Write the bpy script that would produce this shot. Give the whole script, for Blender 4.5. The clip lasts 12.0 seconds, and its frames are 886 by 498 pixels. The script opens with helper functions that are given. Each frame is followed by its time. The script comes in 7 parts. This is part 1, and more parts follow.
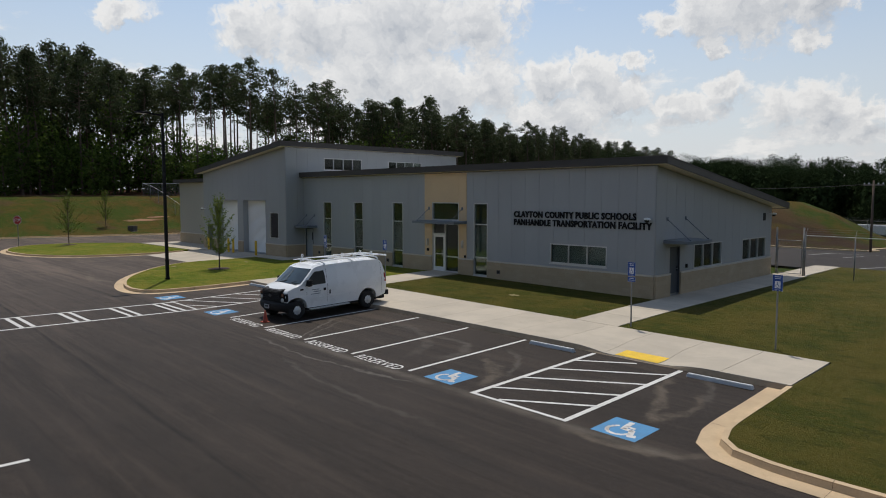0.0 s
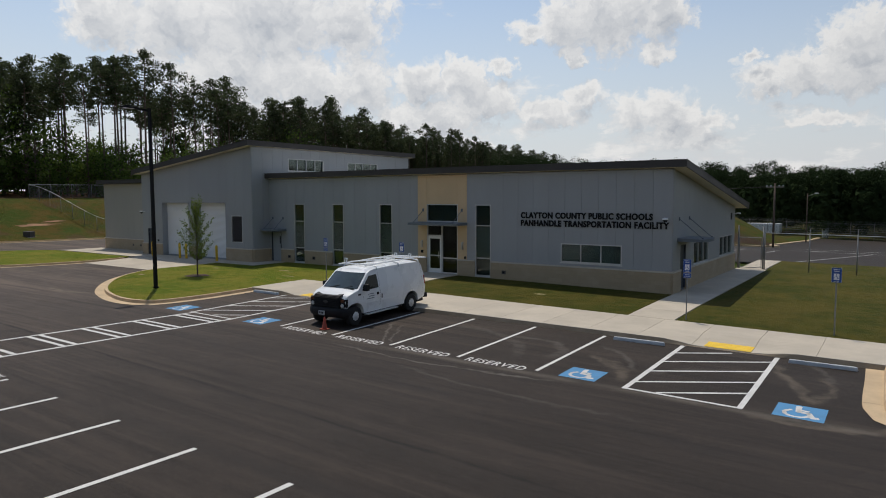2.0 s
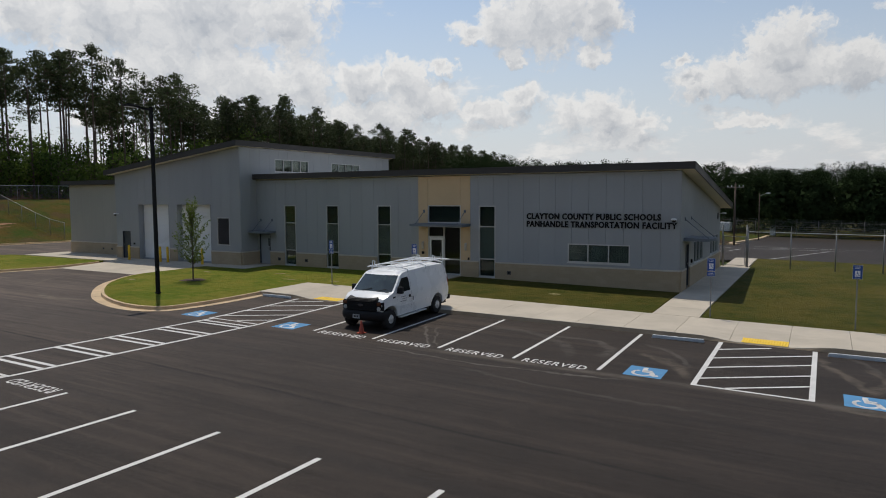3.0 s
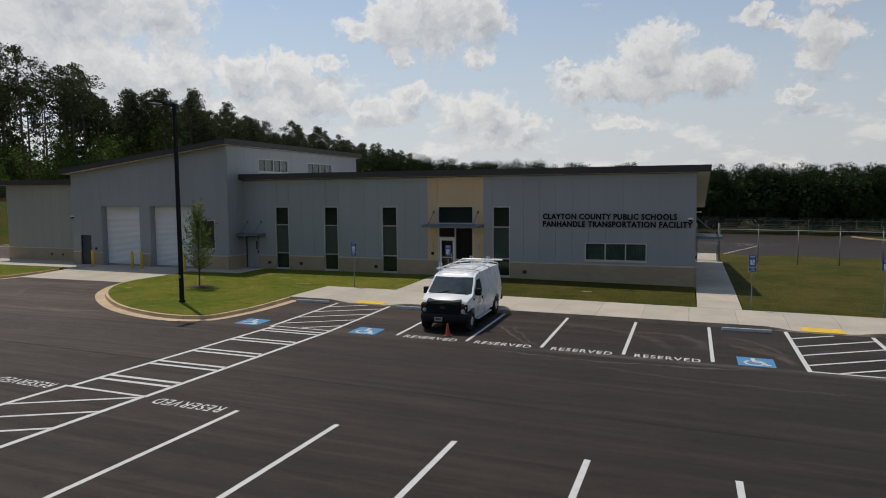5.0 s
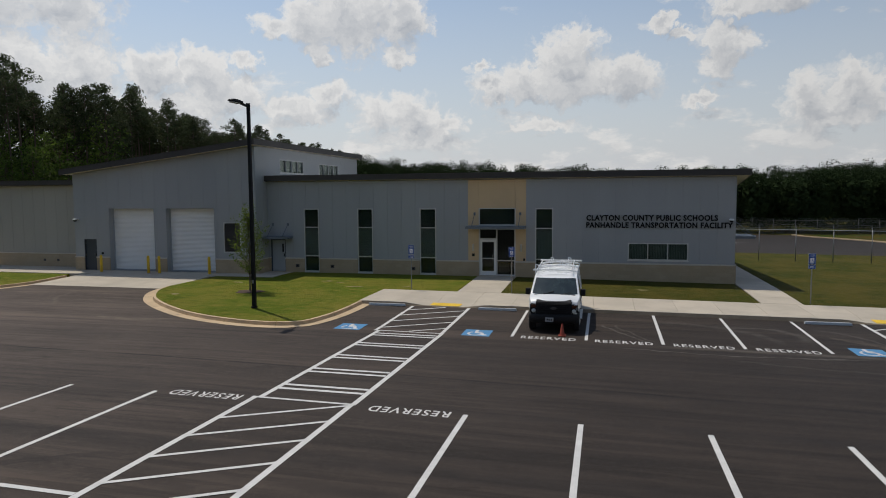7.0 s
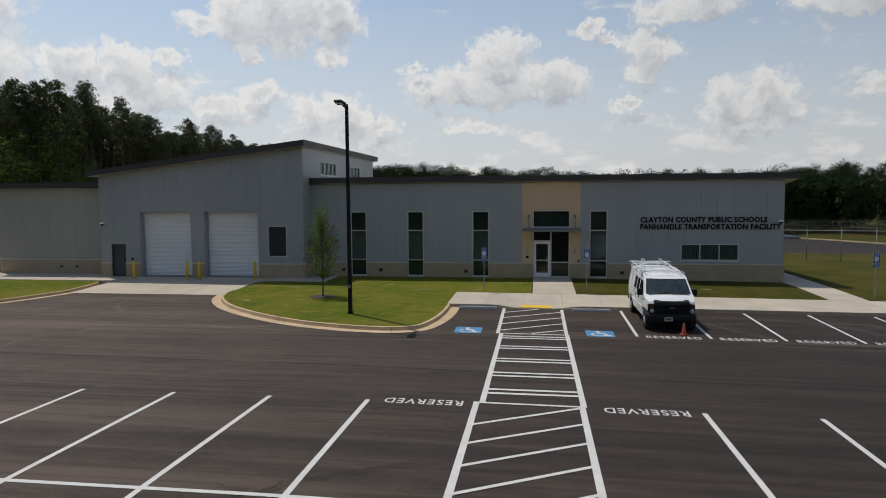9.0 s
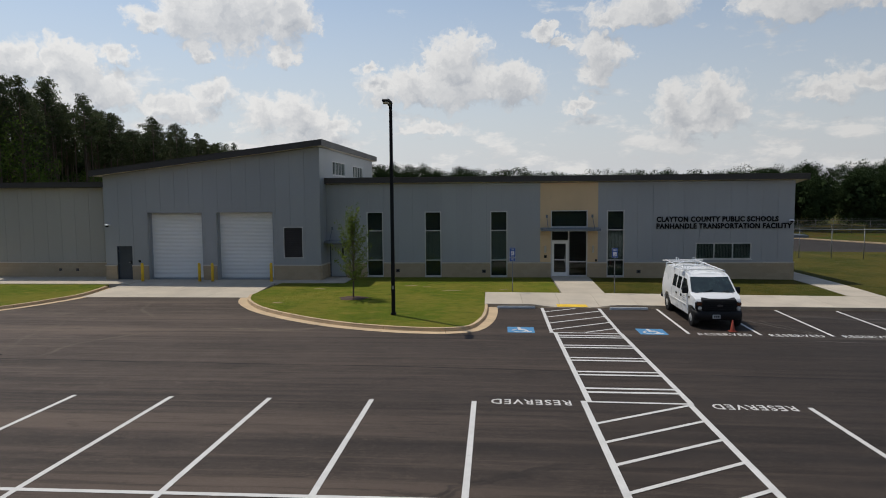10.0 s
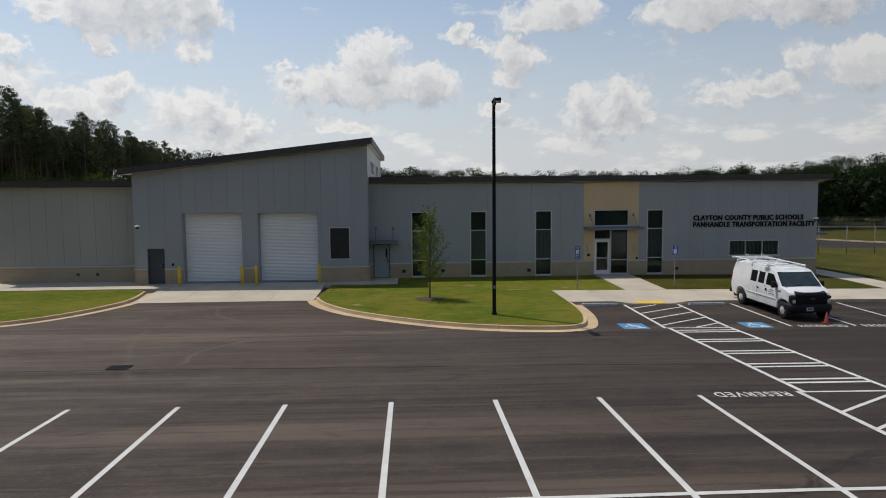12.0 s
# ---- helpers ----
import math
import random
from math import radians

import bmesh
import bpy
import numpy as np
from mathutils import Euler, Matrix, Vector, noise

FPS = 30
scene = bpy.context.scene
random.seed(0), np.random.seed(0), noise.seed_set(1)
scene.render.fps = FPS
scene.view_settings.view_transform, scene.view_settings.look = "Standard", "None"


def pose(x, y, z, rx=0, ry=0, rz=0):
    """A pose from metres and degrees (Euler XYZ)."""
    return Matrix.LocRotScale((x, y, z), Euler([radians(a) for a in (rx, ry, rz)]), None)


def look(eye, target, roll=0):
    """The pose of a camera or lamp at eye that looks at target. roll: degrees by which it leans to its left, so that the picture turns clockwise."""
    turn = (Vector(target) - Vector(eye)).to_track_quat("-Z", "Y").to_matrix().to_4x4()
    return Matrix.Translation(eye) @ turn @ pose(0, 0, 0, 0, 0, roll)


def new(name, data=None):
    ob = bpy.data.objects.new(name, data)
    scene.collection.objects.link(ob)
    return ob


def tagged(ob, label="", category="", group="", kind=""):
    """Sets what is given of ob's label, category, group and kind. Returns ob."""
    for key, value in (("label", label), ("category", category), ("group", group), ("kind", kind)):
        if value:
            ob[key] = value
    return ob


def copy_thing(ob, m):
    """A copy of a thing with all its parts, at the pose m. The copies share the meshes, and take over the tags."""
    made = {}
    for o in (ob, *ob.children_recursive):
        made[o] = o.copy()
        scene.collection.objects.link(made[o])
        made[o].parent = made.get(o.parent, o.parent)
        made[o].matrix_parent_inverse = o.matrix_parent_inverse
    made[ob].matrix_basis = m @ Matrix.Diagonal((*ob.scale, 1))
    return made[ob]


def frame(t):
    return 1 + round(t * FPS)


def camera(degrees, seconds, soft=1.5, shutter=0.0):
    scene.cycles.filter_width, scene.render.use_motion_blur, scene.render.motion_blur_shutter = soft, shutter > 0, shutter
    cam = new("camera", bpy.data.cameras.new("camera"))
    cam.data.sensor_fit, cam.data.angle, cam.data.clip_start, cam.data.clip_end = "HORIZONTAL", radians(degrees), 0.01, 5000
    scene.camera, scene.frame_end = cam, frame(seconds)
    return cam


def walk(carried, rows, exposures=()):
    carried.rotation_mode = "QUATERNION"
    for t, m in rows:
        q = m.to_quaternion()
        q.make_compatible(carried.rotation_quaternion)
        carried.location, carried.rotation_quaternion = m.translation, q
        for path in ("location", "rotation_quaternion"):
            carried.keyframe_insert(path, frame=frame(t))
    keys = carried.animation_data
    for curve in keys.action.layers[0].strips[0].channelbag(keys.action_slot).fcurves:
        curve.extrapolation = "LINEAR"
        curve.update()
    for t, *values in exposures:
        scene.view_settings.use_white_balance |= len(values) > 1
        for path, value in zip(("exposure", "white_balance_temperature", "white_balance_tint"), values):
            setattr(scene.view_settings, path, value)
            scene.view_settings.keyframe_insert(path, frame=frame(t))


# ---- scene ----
cam = camera(67.40, 12.0, soft=1.0)
PATH = [
    (0, (14.247, -27.145, 4.402), (7.109, -20.186, 3.607), -0.07),
    (0.5, (12.917, -28.465, 4.372), (6.142, -21.153, 3.579), -0.05),
    (1, (11.588, -29.657, 4.369), (5.174, -22.025, 3.583), -0.07),
    (1.5, (10.236, -30.753, 4.385), (4.176, -22.837, 3.607), -0.12),
    (2, (8.845, -31.777, 4.417), (3.139, -23.602, 3.643), -0.18),
    (2.5, (7.408, -32.744, 4.460), (2.061, -24.329, 3.685), -0.25),
    (3, (5.925, -33.660, 4.508), (0.947, -25.022, 3.729), -0.31),
    (5, (-0.401, -36.851, 4.715), (-3.890, -27.515, 3.898), -0.43),
    (5.5, (-2.053, -37.523, 4.761), (-5.213, -28.071, 3.937), -0.44),
    (6, (-3.726, -38.140, 4.803), (-6.590, -28.594, 3.976), -0.43),
    (6.5, (-5.418, -38.699, 4.840), (-8.018, -29.079, 4.014), -0.42),
    (7, (-7.129, -39.200, 4.874), (-9.492, -29.518, 4.051), -0.42),
    (9, (-14.237, -40.584, 4.967), (-15.633, -30.714, 4.166), -0.44),
    (9.5, (-16.099, -40.772, 4.982), (-17.186, -30.863, 4.182), -0.46),
    (10, (-17.999, -40.898, 4.993), (-18.748, -30.958, 4.190), -0.48),
    (10.5, (-19.935, -40.965, 5.001), (-20.334, -31.006, 4.193), -0.51),
    (11, (-21.900, -40.978, 5.006), (-21.963, -31.012, 4.191), -0.52),
    (11.5, (-23.879, -40.948, 5.006), (-23.646, -30.984, 4.190), -0.52),
    (12, (-25.851, -40.890, 5.000), (-25.372, -30.934, 4.195), -0.48),
]
walk(cam, [(t, look(eye, target, roll)) for t, eye, target, roll in PATH],
     exposures=[(0, -0.06), (3, -0.12), (5.5, -0.2), (7, -0.2), (9.5, -0.12), (12, -0.04)])

# ---------------------------------------------------------------- light
SUN_AZ, SUN_EL = -53.0, 65.0
world = bpy.data.worlds.new("sky")
scene.world = world
world.use_nodes = True


# cumulus heaps: azimuth (0 = +y, clockwise), level, half width, rise and depth, in degrees
CLOUDS_WEST = [
    (-71.0, 13.6, 2.0, 0.8, 0.7), (-61.3, 13.1, 2.4, 1.8, 1.6), (-56.5, 13.8, 4.2, 2.6, 3.2), (-49.5, 14.6, 5.6, 3.0, 3.4), (-43.2, 14.4, 3.6, 2.4, 2.4),
    (-52.0, 10.6, 6.0, 2.0, 3.0), (-42.0, 9.6, 2.6, 2.2, 2.2), (-46.5, 9.0, 4.4, 2.0, 2.6), (-36.9, 9.7, 1.9, 1.4, 1.4), (-33.2, 9.8, 2.3, 1.5, 1.6),
    (-29.8, 10.9, 0.9, 0.7, 0.7), (-31.6, 8.2, 3.2, 1.5, 1.8), (-36.0, 6.6, 5.2, 1.5, 1.6),
]
CLOUDS_NORTH = [
    (-23.3, 8.3, 1.6, 1.2, 1.0), (-26.0, 7.0, 2.6, 1.0, 1.0), (-19.4, 6.6, 1.7, 1.4, 1.5), (-16.6, 6.9, 2.2, 1.5, 1.7), (-13.6, 5.8, 1.4, 1.0, 1.0),
    (-27.4, 13.2, 1.9, 0.9, 0.6), (-24.6, 14.2, 1.9, 1.9, 1.4), (-21.3, 14.6, 4.0, 3.0, 2.7), (-17.2, 14.4, 2.0, 2.2, 2.0), (-17.6, 11.6, 1.3, 0.7, 0.7),
    (-24.0, 11.6, 0.8, 0.8, 0.6), (-9.6, 8.6, 1.6, 1.2, 0.8), (-6.6, 9.2, 2.2, 1.7, 1.1), (-3.0, 11.2, 2.4, 2.0, 2.0), (-2.6, 9.3, 4.4, 1.8, 1.7),
    (1.6, 9.1, 2.8, 1.5, 1.2), (-10.3, 10.6, 0.8, 0.6, 0.5),
]
CLOUDS_EAST = [
    (8.6, 11.6, 1.9, 1.6, 1.4), (8.2, 10.0, 1.6, 1.0, 0.9), (10.2, 11.2, 1.2, 1.2, 1.0), (4.4, 13.5, 1.1, 0.6, 0.5), (5.8, 12.5, 0.7, 0.4, 0.4),
    (14.8, 7.2, 1.7, 1.4, 1.2), (17.6, 7.6, 2.0, 1.6, 1.6), (19.3, 7.0, 1.0, 1.1, 1.0), (16.6, 5.8, 2.6, 1.0, 0.9), (12.6, 14.2, 3.4, 1.6, 0.9),
    (10.0, 13.9, 1.8, 0.9, 0.6), (24.5, 14.3, 5.0, 2.0, 1.5), (31.5, 13.7, 4.0, 2.0, 1.2), (25.0, 7.4, 2.0, 0.8, 0.7), (28.6, 8.2, 2.2, 1.1, 0.8),
    (30.8, 9.6, 1.2, 1.1, 1.0), (34.8, 8.8, 2.2, 1.8, 1.0), (7.3, 7.2, 1.6, 0.6, 0.5), (-4.7, 5.6, 2.5, 0.7, 0.5),
]


def make_cloud_field():
    """Node group: a direction in degrees (azimuth, elevation) to the thickness of cumulus there."""
    g = bpy.data.node_groups.new("cloud_field", "ShaderNodeTree")
    g.interface.new_socket("Vector", in_out="INPUT", socket_type="NodeSocketVector")
    g.interface.new_socket("Value", in_out="OUTPUT", socket_type="NodeSocketFloat")
    n, l = g.nodes, g.links
    gi, go = n.new("NodeGroupInput"), n.new("NodeGroupOutput")

    def vec(op, a, b, c=None):
        m = n.new("ShaderNodeVectorMath"); m.operation = op
        for i, v in enumerate((a, b, c)):
            if v is None:
                continue
            if isinstance(v, tuple):
                m.inputs[i].default_value = v
            else:
                l.new(v, m.inputs[i])
        return m.outputs["Value"] if op == "LENGTH" else m.outputs[0]

    def num(op, a, b, c=None):
        m = n.new("ShaderNodeMath"); m.operation = op
        for i, v in enumerate((a, b, c)):
            if v is None:
                continue
            if isinstance(v, (int, float)):
                m.inputs[i].default_value = v
            else:
                l.new(v, m.inputs[i])
        return m.outputs[0]
    # uneven outlines at two scales
    here = gi.outputs[0]
    for scale, reach in ((0.33, 2.1), (1.1, 0.85)):
        w = n.new("ShaderNodeTexNoise")
        w.inputs["Scale"].default_value, w.inputs["Detail"].default_value, w.inputs["Roughness"].default_value = scale, 5, 0.6
        l.new(gi.outputs[0], w.inputs["Vector"])
        here = vec("ADD", here, vec("MULTIPLY_ADD", w.outputs["Color"], (reach * 2, reach * 1.7, 0), (-reach, -reach * 0.85, 0)))
    flat = vec("MULTIPLY", here, (1, 1, 0))
    best = None
    for az, el, wa, rise, deep in CLOUDS_WEST + CLOUDS_NORTH + CLOUDS_EAST:
        s = vec("SUBTRACT", flat, (az, el, 0))
        d = vec("LENGTH", vec("MAXIMUM", vec("MULTIPLY", s, (0.86 / wa, 0.86 / rise, 0)), vec("MULTIPLY", s, (-0.86 / wa, -0.86 / deep, 0))), None)
        best = d if best is None else num("SMOOTH_MIN", best, d, 0.22)
    thick = num("SUBTRACT", 1.66, num("MINIMUM", best, 2.8))
    # rounded billows at two sizes on every heap
    for scale, amount in ((0.62, 0.36), (1.7, 0.15)):
        b = n.new("ShaderNodeTexVoronoi"); b.feature = "SMOOTH_F1"
        b.inputs["Scale"].default_value, b.inputs["Detail"].default_value, b.inputs["Roughness"].default_value = scale, 2, 0.5
        b.inputs["Smoothness"].default_value = 0.35
        l.new(flat, b.inputs["Vector"])
        thick = num("ADD", thick, num("MULTIPLY_ADD", b.outputs["Distance"], -amount * 1.6, amount * 0.72))
    # a broken layer of small clouds low down and outside the heaps
    wide = n.new("ShaderNodeTexNoise")
    wide.inputs["Scale"].default_value, wide.inputs["Detail"].default_value, wide.inputs["Roughness"].default_value = 0.17, 8, 0.60
    l.new(vec("MULTIPLY", gi.outputs[0], (0.9, 2.2, 1)), wide.inputs["Vector"])
    up = n.new("ShaderNodeSeparateXYZ"); l.new(gi.outputs[0], up.inputs[0])
    lift = n.new("ShaderNodeMapRange"); lift.interpolation_type = "SMOOTHSTEP"
    for k, v in (("From Min", 4.5), ("From Max", 8.5), ("To Min", 0.12), ("To Max", -0.42)):
        lift.inputs[k].default_value = v
    l.new(up.outputs[1], lift.inputs["Value"])
    high = n.new("ShaderNodeMapRange")
    for k, v in (("From Min", 16.0), ("From Max", 21.0), ("To Min", 0.0), ("To Max", 0.42)):
        high.inputs[k].default_value = v
    l.new(up.outputs[1], high.inputs["Value"])
    loose = num("ADD", num("MULTIPLY_ADD", wide.outputs["Fac"], 4.3, -2.1), num("ADD", lift.outputs[0], high.outputs[0]))
    l.new(num("SMOOTH_MAX", thick, num("MINIMUM", loose, 0.5), 0.2), go.inputs[0])
    return g


def make_sky():
    n, l = world.node_tree.nodes, world.node_tree.links
    n.clear()
    out, bg = n.new("ShaderNodeOutputWorld"), n.new("ShaderNodeBackground")
    l.new(bg.outputs[0], out.inputs[0])
    bg.inputs["Strength"].default_value = 1.0
    sky = n.new("ShaderNodeTexSky")
    sky.sky_type, sky.sun_disc = "NISHITA", False
    sky.sun_elevation, sky.sun_rotation = radians(SUN_EL), radians(SUN_AZ)
    sky.air_density, sky.dust_density, sky.ozone_density = 1.2, 0.5, 1.8
    dim = n.new("ShaderNodeVectorMath"); dim.operation = "SCALE"; dim.inputs["Scale"].default_value = SKY_STRENGTH
    l.new(sky.outputs[0], dim.inputs[0])
    co, sep = n.new("ShaderNodeTexCoord"), n.new("ShaderNodeSeparateXYZ")
    l.new(co.outputs["Generated"], sep.inputs[0])

    def math_node(op, a, b=None, c=None):
        m = n.new("ShaderNodeMath"); m.operation = op
        for i, v in enumerate((a, b, c)):
            if v is None:
                continue
            if isinstance(v, (int, float)):
                m.inputs[i].default_value = v
            else:
                l.new(v, m.inputs[i])
        return m.outputs[0]
    az = math_node("MULTIPLY", math_node("ARCTAN2", sep.outputs[0], sep.outputs[1]), 57.2958)
    el = math_node("MULTIPLY", math_node("ARCSINE", sep.outputs[2]), 57.2958)
    pos = n.new("ShaderNodeCombineXYZ")
    l.new(az, pos.inputs[0]); l.new(el, pos.inputs[1])
    group = make_cloud_field()

    def field(dx, dy):
        sh = n.new("ShaderNodeVectorMath"); sh.inputs[1].default_value = (dx, dy, 0)
        l.new(pos.outputs[0], sh.inputs[0])
        gn = n.new("ShaderNodeGroup"); gn.node_tree = group
        l.new(sh.outputs[0], gn.inputs[0])
        return gn.outputs[0]
    here, above = field(0, 0), field(-0.4, 1.25)
    dens = n.new("ShaderNodeMapRange"); dens.interpolation_type = "SMOOTHSTEP"
    dens.inputs["From Min"].default_value, dens.inputs["From Max"].default_value = 0.0, 0.62
    l.new(here, dens.inputs["Value"])
    # sunlit tops and grey undersides
    lit = n.new("ShaderNodeMapRange")
    lit.inputs["From Min"].default_value, lit.inputs["From Max"].default_value = -0.95, 0.42
    lit.inputs["To Min"].default_value, lit.inputs["To Max"].default_value = 0.0, 1.0
    l.new(math_node("SUBTRACT", here, above), lit.inputs["Value"])
    tone = n.new("ShaderNodeMix"); tone.data_type = "RGBA"
    tone.inputs[6].default_value, tone.inputs[7].default_value = CLOUD_SHADE, CLOUD_LIT
    core = n.new("ShaderNodeMapRange"); core.interpolation_type = "SMOOTHSTEP"
    core.inputs["From Min"].default_value, core.inputs["From Max"].default_value = 0.55, 1.45
    core.inputs["To Min"].default_value, core.inputs["To Max"].default_value = 0.0, -0.58
    l.new(here, core.inputs["Value"])
    l.new(math_node("MAXIMUM", math_node("ADD", lit.outputs[0], core.outputs[0]), 0.0), tone.inputs[0])
    # pale haze towards the horizon
    hz = n.new("ShaderNodeMapRange")
    hz.inputs["From Min"].default_value, hz.inputs["From Max"].default_value = 1.0, 21.0
    hz.inputs["To Min"].default_value, hz.inputs["To Max"].default_value = 0.94, 0.06
    l.new(el, hz.inputs["Value"])
    veil = n.new("ShaderNodeMix"); veil.data_type = "RGBA"
    veil.inputs[7].default_value = HAZE
    l.new(hz.outputs[0], veil.inputs[0]); l.new(dim.outputs[0], veil.inputs[6])
    mix = n.new("ShaderNodeMix"); mix.data_type = "RGBA"
    thin = n.new("ShaderNodeMapRange")
    thin.inputs["From Min"].default_value, thin.inputs["From Max"].default_value = 20.0, 38.0
    thin.inputs["To Min"].default_value, thin.inputs["To Max"].default_value = 0.93, 0.15
    l.new(el, thin.inputs["Value"])
    l.new(math_node("MULTIPLY", dens.outputs[0], thin.outputs[0]), mix.inputs[0])
    l.new(veil.outputs[2], mix.inputs[6]); l.new(tone.outputs[2], mix.inputs[7])
    # hazy air is brighter towards the sun
    dirn = n.new("ShaderNodeVectorMath"); dirn.operation = "DOT_PRODUCT"
    dirn.inputs[1].default_value = (math.sin(radians(SUN_AZ)), math.cos(radians(SUN_AZ)), 0)
    l.new(co.outputs["Generated"], dirn.inputs[0])
    glow = n.new("ShaderNodeMapRange")
    glow.inputs["From Min"].default_value, glow.inputs["From Max"].default_value = -0.2, 1.0
    glow.inputs["To Min"].default_value, glow.inputs["To Max"].default_value = 0.68, 0.94
    l.new(dirn.outputs["Value"], glow.inputs["Value"])
    tint = n.new("ShaderNodeVectorMath"); tint.operation = "SCALE"
    l.new(mix.outputs[2], tint.inputs[0]); l.new(glow.outputs[0], tint.inputs["Scale"])
    l.new(tint.outputs[0], bg.inputs["Color"])


SKY_STRENGTH = 0.13
CLOUD_SHADE, CLOUD_LIT, HAZE = (0.50, 0.53, 0.58, 1), (0.94, 0.93, 0.915, 1), (0.72, 0.745, 0.80, 1)
make_sky()
sun = new("sun", bpy.data.lights.new("sun", "SUN"))
sun.data.energy, sun.data.angle, sun.data.color = 3.0, radians(0.6), (1.0, 0.93, 0.82)
_a, _e = radians(SUN_AZ), radians(SUN_EL)
sun.matrix_world = look((60 * math.sin(_a) * math.cos(_e), 60 * math.cos(_a) * math.cos(_e), 60 * math.sin(_e)), (0, 0, 0))


# ---------------------------------------------------------------- materials
def nodes_of(name):
    m = bpy.data.materials.new(name)
    m.use_nodes = True
    n, l = m.node_tree.nodes, m.node_tree.links
    return m, n, l, n["Principled BSDF"]


def mixcol(n, l, fac, a, b, mode="MIX"):
    m = n.new("ShaderNodeMix"); m.data_type, m.blend_type = "RGBA", mode
    for i, v in ((0, fac), (6, a), (7, b)):
        if isinstance(v, (int, float)):
            m.inputs[i].default_value = v
        elif isinstance(v, tuple):
            m.inputs[i].default_value = (*v[:3], 1)
        else:
            l.new(v, m.inputs[i])
    return m.outputs[2]


def noise_tex(n, l, scale, detail=4, rough=0.55, stretch=(1, 1, 1), dist=0.0, vec=None):
    if vec is None:
        vec = n.new("ShaderNodeNewGeometry").outputs["Position"]
    mp = n.new("ShaderNodeVectorMath"); mp.operation = "MULTIPLY"; mp.inputs[1].default_value = stretch
    l.new(vec, mp.inputs[0])
    t = n.new("ShaderNodeTexNoise")
    t.inputs["Scale"].default_value, t.inputs["Detail"].default_value = scale, detail
    t.inputs["Roughness"].default_value, t.inputs["Distortion"].default_value = rough, dist
    l.new(mp.outputs[0], t.inputs["Vector"])
    return t.outputs["Fac"]


def ramp(n, l, src, lo, hi, a=0.0, b=1.0, smooth=True):
    r = n.new("ShaderNodeMapRange")
    r.interpolation_type = "SMOOTHSTEP" if smooth else "LINEAR"
    for k, v in (("From Min", lo), ("From Max", hi), ("To Min", a), ("To Max", b)):
        r.inputs[k].default_value = v
    l.new(src, r.inputs["Value"])
    return r.outputs[0]


def bumped(n, l, p, src, strength=0.3, dist=0.02):
    b = n.new("ShaderNodeBump")
    b.inputs["Strength"].default_value, b.inputs["Distance"].default_value = strength, dist
    l.new(src, b.inputs["Height"]); l.new(b.outputs[0], p.inputs["Normal"])


def paint(name, col, rough=0.5, metal=0.0, var=0.10, scale=1.2, fine=40, bump=0.05, dirt=None, stretch=(1, 1, 1), rand=0.0, spec=0.5, ior=1.5):
    """A surface with two scales of variation: broad stains and fine grain."""
    m, n, l, p = nodes_of(name)
    big = noise_tex(n, l, scale, 5, 0.6, stretch)
    small = noise_tex(n, l, fine, 3, 0.6)
    c = mixcol(n, l, ramp(n, l, big, 0.3, 0.7), tuple(v * (1 - var) for v in col), tuple(min(1, v * (1 + var)) for v in col))
    c = mixcol(n, l, ramp(n, l, small, 0.35, 0.7, 0, 0.35), c, tuple(v * (1 - 1.6 * var) for v in col))
    if dirt:
        c = mixcol(n, l, ramp(n, l, noise_tex(n, l, scale * 2.7, 6, 0.7, stretch, 0.4), 0.55, 0.8, 0, 0.6), c, dirt)
    if rand:
        oi = n.new("ShaderNodeObjectInfo")
        h = n.new("ShaderNodeHueSaturation")
        l.new(ramp(n, l, oi.outputs["Random"], 0, 1, 1 - rand, 1 + rand, False), h.inputs["Value"])
        l.new(c, h.inputs["Color"]); c = h.outputs[0]
    l.new(c, p.inputs["Base Color"])
    l.new(ramp(n, l, big, 0.2, 0.8, max(0.03, rough - 0.08), min(1, rough + 0.08)), p.inputs["Roughness"])
    p.inputs["Metallic"].default_value = metal
    p.inputs["IOR"].default_value = ior
    p.inputs["Specular IOR Level"].default_value = spec
    if bump:
        bumped(n, l, p, small, bump, 0.01)
    return m


